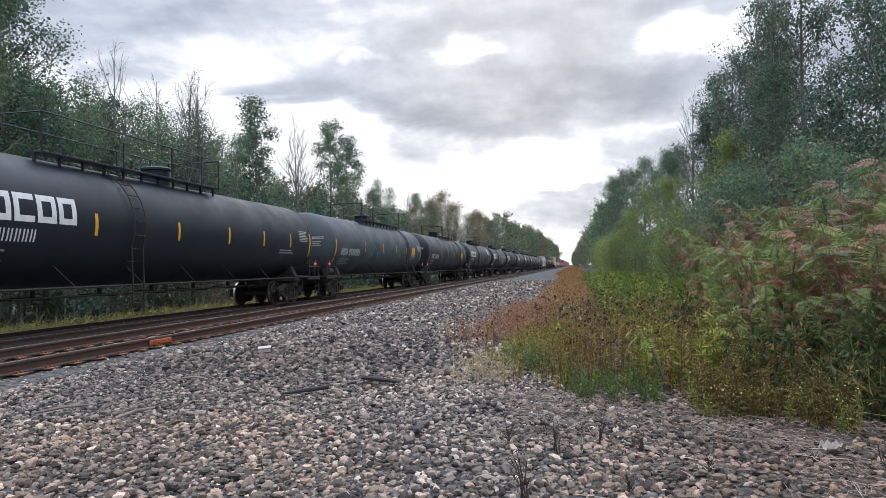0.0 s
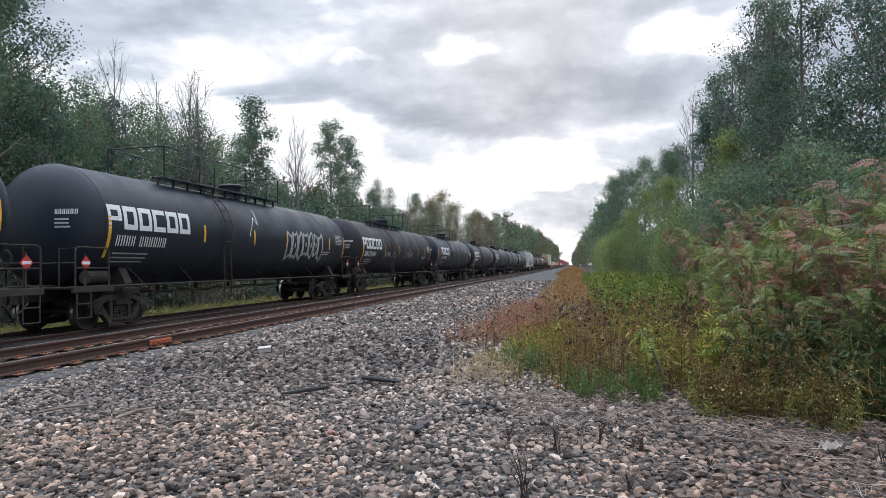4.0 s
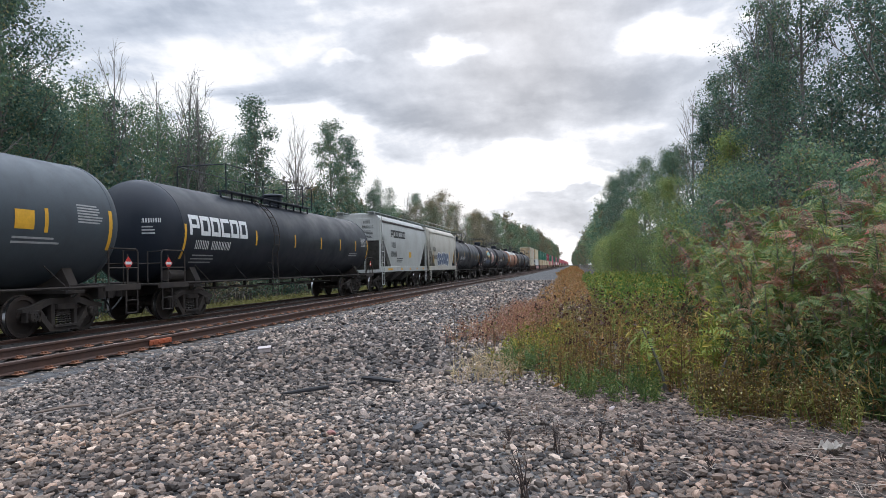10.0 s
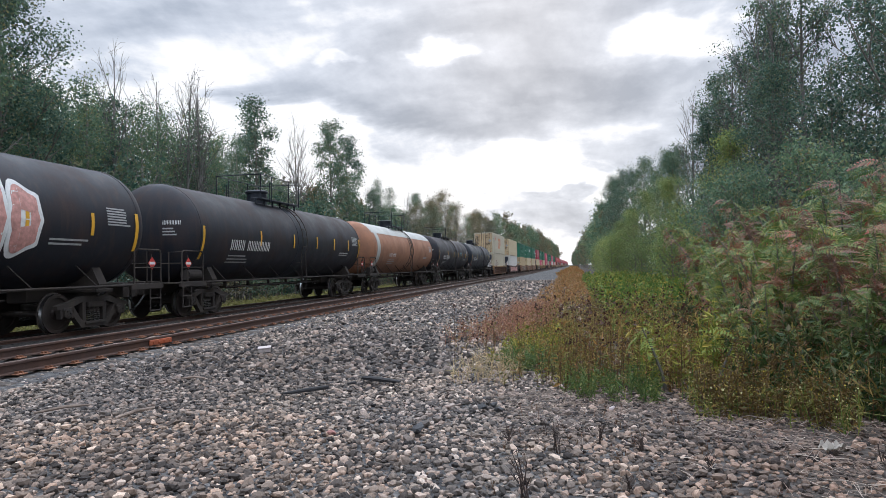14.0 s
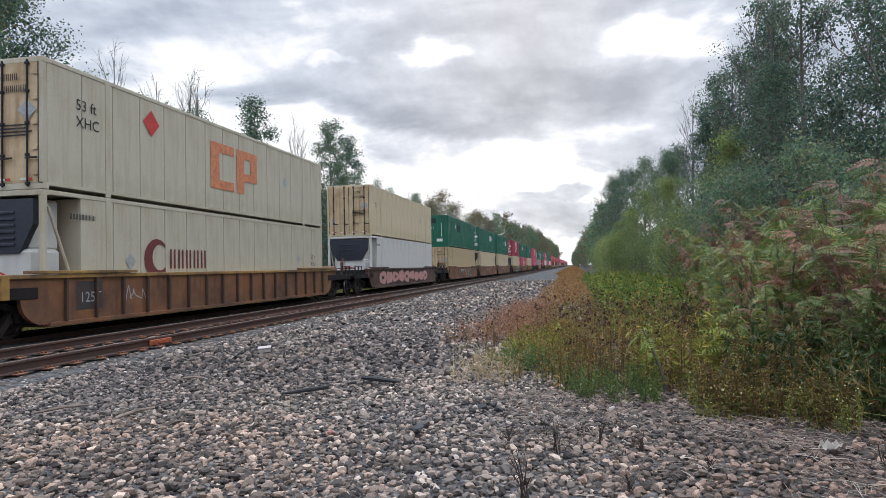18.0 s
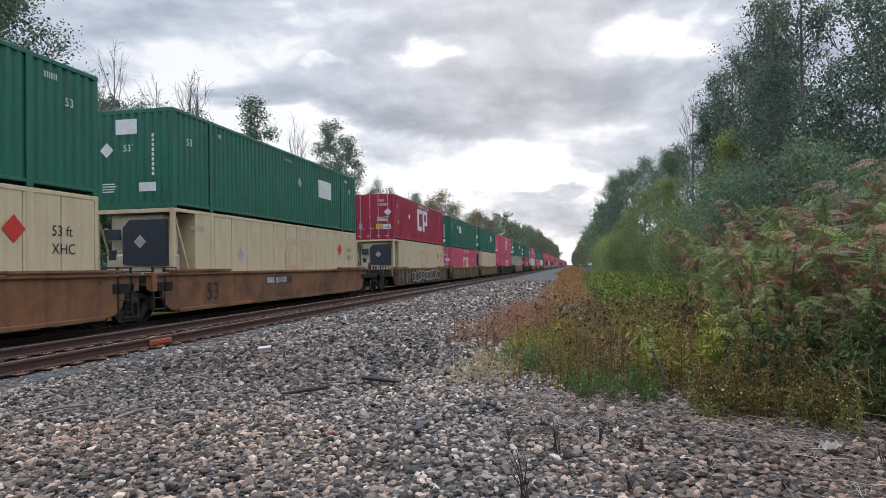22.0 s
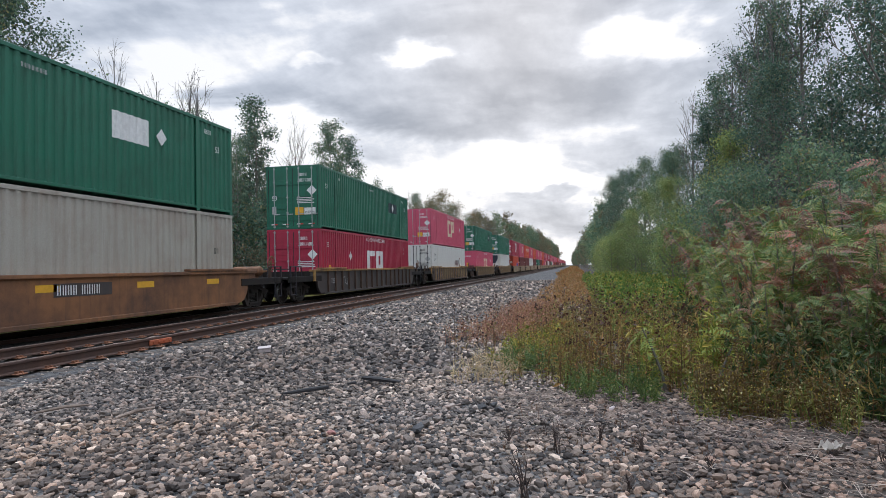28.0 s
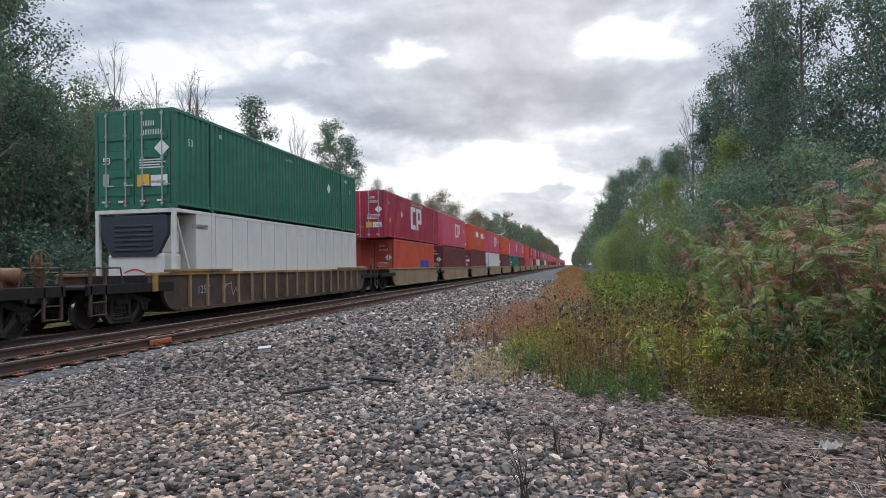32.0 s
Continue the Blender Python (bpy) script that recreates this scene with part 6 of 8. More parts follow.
    well(495.8, 515.6, 498.2, pink_low, green_wall, dict(ribbed, bogies=(None, 0.0)))
    well(515.6, 537.2, 517.5, dict(reefer), green, dict(ribbed, bogies=(None, 2.0)))
    well(537.2, 561.3, 541.2, dict(pink_low, end="wall"), dict(pink, end="wall"), dict(dark_rib, label="black well car with ribbed sides", chord="dark_car", rib_mat="dark_car"))
    well(561.3, 585.3, 565.3, grey, green, dict(smooth, mat="ochre_car", flash=True, plate=(0.2, 8, "white"), label="brown well car with smooth sides and yellow reflectors"))
    well(585.3, 609.3, 589.3, dict(red, logo=("white", -1.2, 0.55, 1.5)), dict(green, panels=((3.3, 5.2, 1.6, 2.2, "dark_patch"),)), dark_rib)
    well(609.3, 633.4, 613.3, white_doors, pink, ribbed)
    well(633.4, 657.5, 637.4, dict(pink_low, end="wall", numbered=True), dict(green, panels=((3.4, 5.0, 1.5, 2.3, "dark_patch"),)), ribbed)
    well(657.5, 681.4, 661.5, white_reefer, dict(green, panels=()), ribbed)

    # joined sets of shorter wells with 40-foot boxes, out to the end of the line
    tan = dict(label="tan well car with smooth sides, one unit of a joined set", mat="tan_car", far=True)
    orange = dict(label="orange corrugated steel container with a blue logo shape", mat="orange_box", end="doors", panels=((1.2, 4.2, 0.9, 1.6, "blue_mark"),), notice=False)
    maroon = dict(label="maroon corrugated steel container", mat="maroon_box", end="doors", notice=False)
    white40 = dict(label="white corrugated steel container", mat="white_box", end="doors", notice=False, ink="black")
    green40 = dict(label="green corrugated steel container of 40 feet", mat="green_box", end="doors", notice=False)
    pink40 = dict(pink, label="faded red corrugated steel container of 40 feet", logo=("cream_mark", 0.2, 1.0, 1.3), words=(), bars=(), end="wall")
    lows = [orange, maroon, maroon, white40, maroon, green40, maroon, orange, pink40, maroon]
    tops = [red, pink40, dict(pink40, mat="orange_box", label="orange-red corrugated steel container of 40 feet", logo=None, panels=((-2, 0, 1.6, 2.2, "white"), (2, 4.5, 1.6, 2.2, "white"))), pink40]
    rnd = random.Random(5)
    s = 681.4
    i = 0
    while s < 1420:
        unit = i % 5
        pitch = 17.8 if unit in (0, 4) else 16.0
        lo_front = s + (3.7 if unit == 0 else 1.9)
        far = i > 6
        low = dict(lows[i] if i < len(lows) else rnd.choice(lows), far=far)
        up = dict(tops[i] if i < 4 else rnd.choice((red, pink40, pink40, pink40, tops[2])), far=far)
        if i > 3:
            up.update(words=(), bars=(), panels=(), diamonds=())
        top_len = 16.15 if i == 0 else 12.19
        front = lo_front - (top_len - 12.19) / 2
        st = dict(tan, bogies=(1.8 if unit == 0 else None, 1.8 if unit == 4 else 0.0))
        if far:
            st.update(lip=False)
        well(s, s + pitch, front, low, up, st, top_len, 12.19, lo_front)
        s += pitch
        i += 1


build_train()


# ---- loose stone ----
def stone_shapes(seed, count, fine=True):
    """Angular crushed stones: pushed and flattened balls with few faces."""
    rng = np.random.default_rng(seed)
    bm = bmesh.new()
    if fine is True:
        bmesh.ops.create_icosphere(bm, subdivisions=1, radius=1.0)
    else:
        bmesh.ops.create_uvsphere(bm, u_segments=4, v_segments=3 if fine is False else 2, radius=1.0)
        bmesh.ops.triangulate(bm, faces=bm.faces[:])
    base = np.array([v.co[:] for v in bm.verts])
    tris = np.array([[v.index for v in f.verts] for f in bm.faces])
    bm.free()
    out = []
    for _ in range(count):
        p = base * rng.uniform(0.55, 1.2, (len(base), 1)) * np.array([rng.uniform(0.8, 1.3), rng.uniform(0.7, 1.0), rng.uniform(0.5, 0.75)])
        for _k in range(3):
            d = rng.normal(size=3)
            d /= np.linalg.norm(d)
            over = np.maximum(p @ d - 0.5, 0)
            p = p - over[:, None] * d * 0.9
        out.append(p)
    return out, tris


def stones_at(pts, sizes, seed, fine=True):
    rng = np.random.default_rng(seed)
    shapes, tris = stone_shapes(seed, 16, fine)
    shapes = np.array(shapes)
    n = len(pts)
    pick = rng.integers(0, len(shapes), n)
    yaw, tilt = rng.uniform(0, 2 * math.pi, n), rng.normal(0, 0.35, n)
    p = shapes[pick] * sizes[:, None, None]
    c, s = np.cos(tilt)[:, None], np.sin(tilt)[:, None]
    x, y, z = p[..., 0], p[..., 1] * c - p[..., 2] * s, p[..., 1] * s + p[..., 2] * c
    c, s = np.cos(yaw)[:, None], np.sin(yaw)[:, None]
    v = np.stack([x * c - y * s, x * s + y * c, z], -1) + pts[:, None, :]
    f = tris[None] + (np.arange(n) * shapes.shape[1])[:, None, None]
    return v.reshape(-1, 3), f.reshape(-1, 3)


def fast_mesh(name, v, f, mat):
    v, f = np.asarray(v, np.float32), np.asarray(f, np.int32)
    me = bpy.data.meshes.new(name)
    me.vertices.add(len(v))
    me.vertices.foreach_set("co", v.ravel())
    k = f.shape[1]
    me.loops.add(f.size)
    me.loops.foreach_set("vertex_index", f.ravel())
    me.polygons.add(len(f))
    me.polygons.foreach_set("loop_start", np.arange(len(f), dtype=np.int32) * k)
    me.update(calc_edges=True)
    me.polygons.foreach_set("use_smooth", np.zeros(len(f), bool))
    me.materials.append(mat)
    return me


def jittered(x0, x1, y0, y1, step, rng):
    gx, gy = np.meshgrid(np.arange(x0, x1, step), np.arange(y0, y1, step))
    p = np.stack([gx.ravel(), gy.ravel()], -1)
    return p + rng.uniform(-0.5, 0.5, p.shape) * step


def in_view(p, margin=0.06):
    """Plan points that lie in the wedge of ground which the lens can cover from the standpoint."""
    a = np.arctan2(-p[:, 0], p[:, 1])
    return (a > radians(11.2 - 35 - 4)) & (a < radians(11.2 + 35 + 4)) & (p[:, 1] > 2.6)


def build_stones():
    rng = np.random.default_rng(3)
    bands = [(-8.0, 3.5, 2.6, 8.5, 0.046, 0.0295), (-10.5, 2.6, 8.5, 15.0, 0.080, 0.047), (-16.0, 1.2, 15.0, 32.0, 0.14, 0.060), (-20.0, 0.2, 32.0, 62.0, 0.26, 0.085)]
    for i, (x0, x1, y0, y1, step, size) in enumerate(bands):
        p = jittered(x0, x1, y0, y1, step, rng)
        p = p[in_view(p)]
        edge = 0.2 + 0.9 * np.array([noise.noise((a * 0.5, b2 * 0.5, 7)) for a, b2 in p])
        keep = (rng.random(len(p)) < np.clip(1.2 - np.maximum(0, p[:, 0] - edge) * 0.5, 0.36, 1))
        keep &= ~((abs(p[:, 0] - XN) < 0.85) & (abs(p[:, 0] - XN) > 0.66)) & ~((abs(p[:, 0] - XT) < 0.85) & (abs(p[:, 0] - XT) > 0.66))
        keep &= ~((p[:, 0] < -13.4))
        p = p[keep]
        z = np.array([ground_z(a, b2) + 0.03 * noise.noise((a * 0.9, b2 * 0.9, 3)) for a, b2 in p])
        s = np.minimum(size * np.exp(rng.normal(0, 0.33, len(p))), size * 1.85)
        bed = (p[:, 0] < -6.9)
        s[bed] *= 0.75
        z[bed] -= 0.02
        if i == 0:
            near = (p[:, 1] < 4.6) & (s > size * 1.5)
            idx = np.nonzero(near)[0][:280]
            shapes, tris = stone_shapes(77, 10)
            meshes = [fast_mesh("stone", sh * 0.055, tris, MAT["single_stone"]) for sh in shapes]
            for k in idx:
                ob = part("stone", meshes[int(k) % 10], ground)
                ob.matrix_basis = pose(p[k, 0], p[k, 1], z[k] + s[k] * 0.45, rng.uniform(-20, 20), rng.uniform(-20, 20), rng.uniform(0, 360))
                ob.scale = (s[k] / 0.055,) * 3
            rest = np.ones(len(p), bool)
            rest[idx] = False
            p, z, s = p[rest], z[rest], s[rest]
        pts = np.stack([p[:, 0], p[:, 1], z + s * rng.uniform(0.0, 0.45, len(p))], -1)
        v, f = stones_at(pts, s, 20 + i, (True, False, None, None)[i])
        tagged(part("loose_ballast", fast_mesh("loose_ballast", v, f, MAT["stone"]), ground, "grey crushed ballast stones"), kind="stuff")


MAT["single_stone"] = MAT["stone"].copy()
sn = MAT["single_stone"].node_tree
si = sn.nodes.new("ShaderNodeObjectInfo")
sn.links.new(si.outputs["Random"], [x for x in sn.nodes if x.bl_idname == "ShaderNodeValToRGB"][0].inputs["Fac"])
build_stones()


# ---- plants ----
def leaf_cards(pts, size, rng, droop=0.3, aspect=0.62):
    """Small pointed leaves, each four-cornered and slightly folded, in all directions."""
    n = len(pts)
    d = rng.normal(size=(n, 3))
    d[:, 2] -= droop
    d /= np.linalg.norm(d, axis=1)[:, None]
    u = np.cross(d, rng.normal(size=(n, 3)))
    u /= np.linalg.norm(u, axis=1)[:, None]
    s = (size * np.exp(rng.normal(0, 0.25, n)))[:, None]
    w = np.cross(d, u)
    v = np.stack([pts, pts + d * s * 0.45 + u * s * aspect * 0.5 + w * s * 0.08, pts + d * s, pts + d * s * 0.45 - u * s * aspect * 0.5 + w * s * 0.08], 1)
    f = np.arange(n * 4).reshape(n, 4)
    return v.reshape(-1, 3), f


def tree_meshes(seed, h, lo, spread, leaves, size, leaf, bark, limbs=20, up=0.55, twigs=4, clump=0.45, bare_top=0.0, lean=0.0, multi=1, thick=0.012, gather=1.6):
    """Trunk with limbs and twigs, and a crown of single leaves that hang in clumps."""
    rng = np.random.default_rng(seed)
    g = Geo()
    ends = []
    for stem in range(multi):
        a0 = rng.uniform(0, 6.28)
        off = np.array([math.cos(a0), math.sin(a0), 0]) * (0.0 if multi == 1 else 0.25)
        tip = off * h * 0.12 if multi > 1 else np.array([lean, 0, 0]) * h
        hh = h * (1 if stem == 0 else rng.uniform(0.75, 0.98))
        axis = lambda t, o=off, e=tip, k=hh: o + e * t * t + np.array([0.18 * math.sin(3 * t + seed), 0.18 * math.cos(2.3 * t + seed * 2), 0]) * t * k * 0.08 + np.array([0, 0, t * k])
        ts = np.linspace(0, 1, 8)
        r0 = h * 0.0105 / math.sqrt(multi) + 0.02
        g.tube([axis(t) - (np.array([0, 0, 0.3]) if t == 0 else 0) for t in ts], [r0 * (1.25 if t == 0 else 1 - 0.93 * t) for t in ts], 7)
        for i in range(limbs // multi):
            t = lo + (0.98 - lo) * (i + rng.random()) / (limbs // multi)
            q = (t - lo) / (1 - lo)
            ln = spread * (0.35 + 0.9 * math.sin(math.pi * min(1, q * 0.75 + 0.2))) * rng.uniform(0.65, 1.2) * (1 - 0.55 * q)
            az = i * 2.4 + rng.uniform(-0.5, 0.5) + seed
            u0 = up * rng.uniform(0.6, 1.5) + 0.5 * q
            d = np.array([math.cos(az), math.sin(az), u0])
            d /= np.linalg.norm(d)
            p0 = axis(t)
            p1 = p0 + d * ln * 0.5 + rng.normal(0, 0.06, 3) * ln
            p2 = p0 + d * ln + np.array([0, 0, ln * 0.12]) + rng.normal(0, 0.08, 3) * ln
            rb = max(thick, r0 * (1 - 0.9 * t) * 0.55)
            g.tube([p0, p1, p2], [rb, rb * 0.65, thick * 0.7], 5, False)
            ends += [(p0 * 0.35 + p1 * 0.65, t), (p1, t), (p1 * 0.5 + p2 * 0.5, t), (p2, t)]
            for k in range(twigs):
                b2 = p1 + (p2 - p1) * rng.uniform(-0.6, 0.9)
                dd = d + rng.normal(0, 0.55, 3) + np.array([0, 0, 0.35])
                e2 = b2 + dd / np.linalg.norm(dd) * ln * rng.uniform(0.25, 0.5)
                g.tube([b2, (b2 + e2) / 2 + rng.normal(0, 0.03, 3) * ln, e2], [max(rb * 0.45, thick * 0.6), max(rb * 0.3, thick * 0.5), thick * 0.4], 3, False)
                ends += [((b2 + e2) / 2, t), (e2, t), (e2, t)]
    trunk = g.mesh("trunk", MAT[bark], fix=False)
    crown = None
    if leaves:
        c = np.array([e for e, t in ends if t < 1 - bare_top])
        if len(c):
            weight = rng.uniform(0.05, 1, len(c)) ** gather
            pick = rng.choice(len(c), leaves, p=weight / weight.sum())
            pts = c[pick] + rng.normal(0, clump, (leaves, 3)) * np.array([1, 1, 0.75])
            v, f = leaf_cards(pts, size, rng)
            crown = fast_mesh("crown", v, f, MAT[leaf])
    return trunk, crown


def plant_kind(name, label, category, group, meshes):
    ob = tagged(new(name), label, category, group)
    part("trunk", meshes[0], ob)
    if meshes[1]:
        part("crown", meshes[1], ob)
    return ob


def set_plant(kind, x, y, size, turn, wide=1.0):
    ob = copy_thing(kind, pose(x, y, ground_z(x, y) - 0.05, 0, 0, turn))
    ob.scale = (size * wide, size * wide, size)
    return ob


def build_trees():
    rnd = random.Random(11)
    G = "trees beside the line"
    K = dict(
        broad=plant_kind("poplar_tree", "tall dark green poplar with a broad leafy crown", "tree", G, tree_meshes(1, 14, 0.10, 3.2, 13000, 0.125, "leaf_dark", "bark", 34, twigs=4, clump=0.34, gather=3.5)),
        near=plant_kind("poplar_tree", "tall poplar with many small dark green leaves", "tree", G, tree_meshes(31, 14, 0.12, 3.4, 25000, 0.112, "leaf_dark", "bark", 34, 0.8, 6, clump=0.33, bare_top=0.03, thick=0.014, gather=3.5)),
        airy=plant_kind("poplar_tree", "tall dark green poplar with sky between its branches", "tree", G, tree_meshes(33, 14, 0.2, 3.6, 13500, 0.112, "leaf_dark", "bark", 26, 0.9, 8, clump=0.29, bare_top=0.06, thick=0.013, gather=4.5)),
        wood=plant_kind("broadleaf_tree", "dark green broadleaf tree in the wood", "tree", G, tree_meshes(34, 12, 0.06, 3.0, 5200, 0.155, "leaf_dark", "bark", 24, 0.7, 2, 0.45, gather=3.0)),
        wood2=plant_kind("broadleaf_tree", "mid green broadleaf tree in the wood", "tree", G, tree_meshes(35, 12, 0.06, 3.0, 5200, 0.15, "leaf", "pale_bark", 24, 0.7, 2, 0.46, gather=2.5)),
        slim=plant_kind("poplar_tree", "slim green poplar with a narrow leafy crown", "tree", G, tree_meshes(2, 14, 0.22, 2.1, 5600, 0.13, "leaf", "pale_bark", 22, 0.9, 4)),
        loose=plant_kind("aspen_tree", "sparse green aspen with gaps in its crown", "tree", G, tree_meshes(3, 14, 0.25, 2.3, 4600, 0.125, "leaf", "pale_bark", 20, 1.1, 5, 0.36)),
        thin=plant_kind("aspen_tree", "thin aspen with bare twigs at its top", "tree", G, tree_meshes(4, 14, 0.28, 3.4, 2800, 0.125, "leaf", "twig", 15, 2.2, 8, 0.42, 0.28, thick=0.014)),
        bare=plant_kind("dead_tree", "bare grey tree with fine leafless twigs", "tree", G, tree_meshes(5, 14, 0.22, 4.2, 0, 0.2, "leaf", "twig", 16, 2.4, 12, thick=0.014)),
        half=plant_kind("aspen_tree", "half bare aspen with leaf clumps among long twigs", "tree", G, tree_meshes(41, 14, 0.16, 3.6, 6500, 0.105, "leaf_dark", "twig", 22, 1.3, 14, 0.24, 0.12, thick=0.014, gather=6.0)),
        clump=plant_kind("aspen_tree", "dark green aspen with leaf clumps set apart", "tree", G, tree_meshes(6, 14, 0.30, 3.3, 7600, 0.135, "leaf_dark", "bark", 14, 1.7, 4, 0.28, gather=2.5)),
        dull=plant_kind("maple_tree", "dull olive and brownish broadleaf tree", "tree", G, tree_meshes(7, 12, 0.10, 3.0, 4600, 0.19, "leaf_dull", "twig", 24, 0.9, 4, 0.5)),
        fresh=plant_kind("maple_tree", "light green broadleaf tree with dense foliage", "tree", G, tree_meshes(8, 10, 0.05, 2.9, 9000, 0.115, "leaf_bright", "bark", 26, 0.6, 3, 0.40, gather=3.0)),
        far=plant_kind("broadleaf_tree", "green broadleaf tree far along the line", "tree", G, tree_meshes(9, 12, 0.10, 2.6, 1700, 0.34, "leaf", "bark", 14, 0.7, 1, 0.5)),
        far2=plant_kind("broadleaf_tree", "olive broadleaf tree far along the line", "tree", G, tree_meshes(10, 12, 0.10, 2.6, 1700, 0.34, "leaf_dull", "bark", 14, 0.7, 1, 0.5)),
    )
    tall = dict(dull=12, far=12, far2=12)
    left = [("near", -23.5, 23.8, 1.12), ("near", -26.8, 28.2, 0.86), ("broad", -27.5, 26.5, 0.86), ("broad", -28.0, 32.0, 0.78), ("wood", -28.5, 37.0, 0.85), ("slim", -22.6, 21.6, 0.98), ("bare", -24.2, 31.5, 0.98), ("clump", -24.8, 31.8, 0.80), ("loose", -24.0, 29.2, 0.74), ("thin", -23.5, 34.6, 0.94), ("bare", -22.8, 36.2, 0.94), ("bare", -23.0, 38.0, 1.0),
            ("thin", -25.0, 40.0, 1.0), ("loose", -23.5, 38.5, 0.88), ("loose", -23.0, 42.5, 0.80), ("loose", -24.6, 36.4, 0.84), ("slim", -25.0, 43.5, 0.84), ("clump", -24.0, 47.2, 1.05), ("clump", -25.5, 49.5, 0.9), ("bare", -25.0, 57.5, 1.08), ("bare", -26.0, 60, 1.02), ("loose", -25.5, 54.0, 0.74),
            ("clump", -24.0, 64.0, 1.18), ("clump", -24.5, 69.5, 1.14), ("slim", -23.0, 66.0, 0.85), ("broad", -22.5, 73.0, 0.78), ("loose", -22.0, 31, 0.78), ("slim", -22.5, 27.5, 0.80), ("broad", -25.0, 19.5, 0.9), ("slim", -21.8, 17, 0.8)]
    for k, x, y, s in left:
        set_plant(K[k], x, y, s, rnd.uniform(0, 360), 1.0)
    y = 76
    while y < 720:
        k = rnd.choice(["dull", "dull", "slim", "broad", "bare", "loose"]) if y < 190 else rnd.choice(["far", "far2", "far2", "far"])
        x = -22.5 + min(5.0, (y - 76) * 0.012) + rnd.uniform(-2.0, 0.8)
        s = float(np.interp(y, (76, 142, 190, 320, 700), (11.8, 15.0, 16.0, 18.5, 19.0))) / tall.get(k, 14) * rnd.uniform(0.84, 1.08)
        set_plant(K[k], x, y, s, rnd.uniform(0, 360), 0.95)
        y += (4.2 if y < 190 else 9.0) * rnd.uniform(0.7, 1.3)
    for i in range(16):
        y = rnd.uniform(8, 170)
        set_plant(K[rnd.choice(["wood", "loose", "thin"] if y < 70 else ["far", "far2"])], rnd.uniform(-40, -27), y, rnd.uniform(0.7, 0.95), rnd.uniform(0, 360))
    # the wood behind, thick down to the ground
    y = 14.0
    while y < 120:
        set_plant(K[rnd.choice(["wood", "wood2"]) if y < 62 else rnd.choice(["far", "far2"])], rnd.uniform(-32, -26.5), y, rnd.uniform(0.92, 1.12) if y < 48 else rnd.uniform(0.74, 0.92), rnd.uniform(0, 360), 1.05)
        y += rnd.uniform(1.3, 2.1)
    right = [("airy", 11.0, 23.6, 1.02), ("airy", 12.8, 29.5, 1.10), ("half", 9.6, 30.0, 1.0), ("broad", 14.4, 25.0, 0.66), ("half", 8.6, 33.0, 0.92), ("clump", 9.4, 34.5, 0.95), ("broad", 10.6, 37.0, 0.88), ("half", 8.6, 37.0, 0.86), ("clump", 9.0, 43.0, 0.88), ("broad", 10.0, 47.0, 0.75),
             ("bare", 8.0, 47.5, 0.86), ("broad", 8.0, 53.0, 0.72), ("fresh", 5.8, 42.0, 0.62), ("fresh", 5.4, 50.0, 0.64), ("fresh", 4.8, 56.0, 0.55), ("broad", 6.6, 64.0, 0.78), ("broad", 5.8, 80.0, 0.86), ("broad", 5.4, 92.0, 0.92), ("fresh", 5.0, 60.0, 0.58),
             ("fresh", 4.8, 72.0, 0.56), ("wood", 8.4, 24.0, 0.62), ("fresh", 6.8, 30.0, 0.66), ("broad", 7.6, 27.0, 0.62), ("clump", 7.0, 36.0, 0.62), ("wood", 10.2, 20.0, 0.66), ("broad", 13.2, 22, 0.66), ("broad", 11.6, 26.0, 0.72), ("broad", 6.6, 46.0, 0.60), ("broad", 7.4, 54.0, 0.70), ("wood", 7.0, 59.0, 0.74), ("broad", 6.2, 70.0, 0.76), ("bare", 8.7, 30.8, 0.92), ("bare", 8.0, 35.5, 0.80)]
    for k, x, y, s in right:
        set_plant(K[k], x, y, s, rnd.uniform(0, 360), 1.0)
    y = 98
    while y < 900:
        x = float(np.interp(y, (98, 160, 300, 500, 900), (5.2, 4.6, 2.6, 0.6, -1.5)))
        set_plant(K[rnd.choice(["far", "far", "far2"])], x + rnd.uniform(-0.4, 2.0), y, rnd.uniform(0.8, 1.02), rnd.uniform(0, 360))
        y += (5 if y < 190 else 11) * rnd.uniform(0.7, 1.3)
    for i in range(24):
        y = rnd.uniform(22, 110)
        set_plant(K["wood" if y < 60 else "far"], rnd.uniform(11, 22) + (3 if y < 40 else 0), y, rnd.uniform(0.6, 0.85), rnd.uniform(0, 360))
    for ob in K.values():
        ob.location = (-44 - rnd.uniform(0, 10), rnd.uniform(60, 160), -0.6)
    # bushes along both edges of the wood
    B = [plant_kind("bush", "dense green roadside bush", "bush", "bushes beside the line", tree_meshes(20 + i, 3.0, 0.02, 1.9, 1900, 0.115, m, "bark", 16, 0.5, 2, 0.32, multi=2)) for i, m in enumerate(("leaf_dark", "leaf_dark", "leaf", "leaf_dull"))]
    F = [plant_kind("bush", "dense green bush with small leaves", "bush", "bushes beside the line", tree_meshes(50 + i, 3.0, 0.02, 1.15, 4600, 0.066, m, "bark", 20, 0.7, 3, 0.26, multi=2, gather=1.8)) for i, m in enumerate(("leaf", "leaf_dark", "leaf_bright"))]
    for i in range(64):
        y = 8 + 110 * rnd.random() ** 1.4
        set_plant(rnd.choice(B), rnd.uniform(-22.5, -18.8), y, rnd.uniform(0.7, 1.5), rnd.uniform(0, 360))
    for i in range(30):
        y = 12 + 75 * rnd.random()
        set_plant(rnd.choice(B[:2]), rnd.uniform(-25.5, -22.5), y, rnd.uniform(1.7, 2.5), rnd.uniform(0, 360))
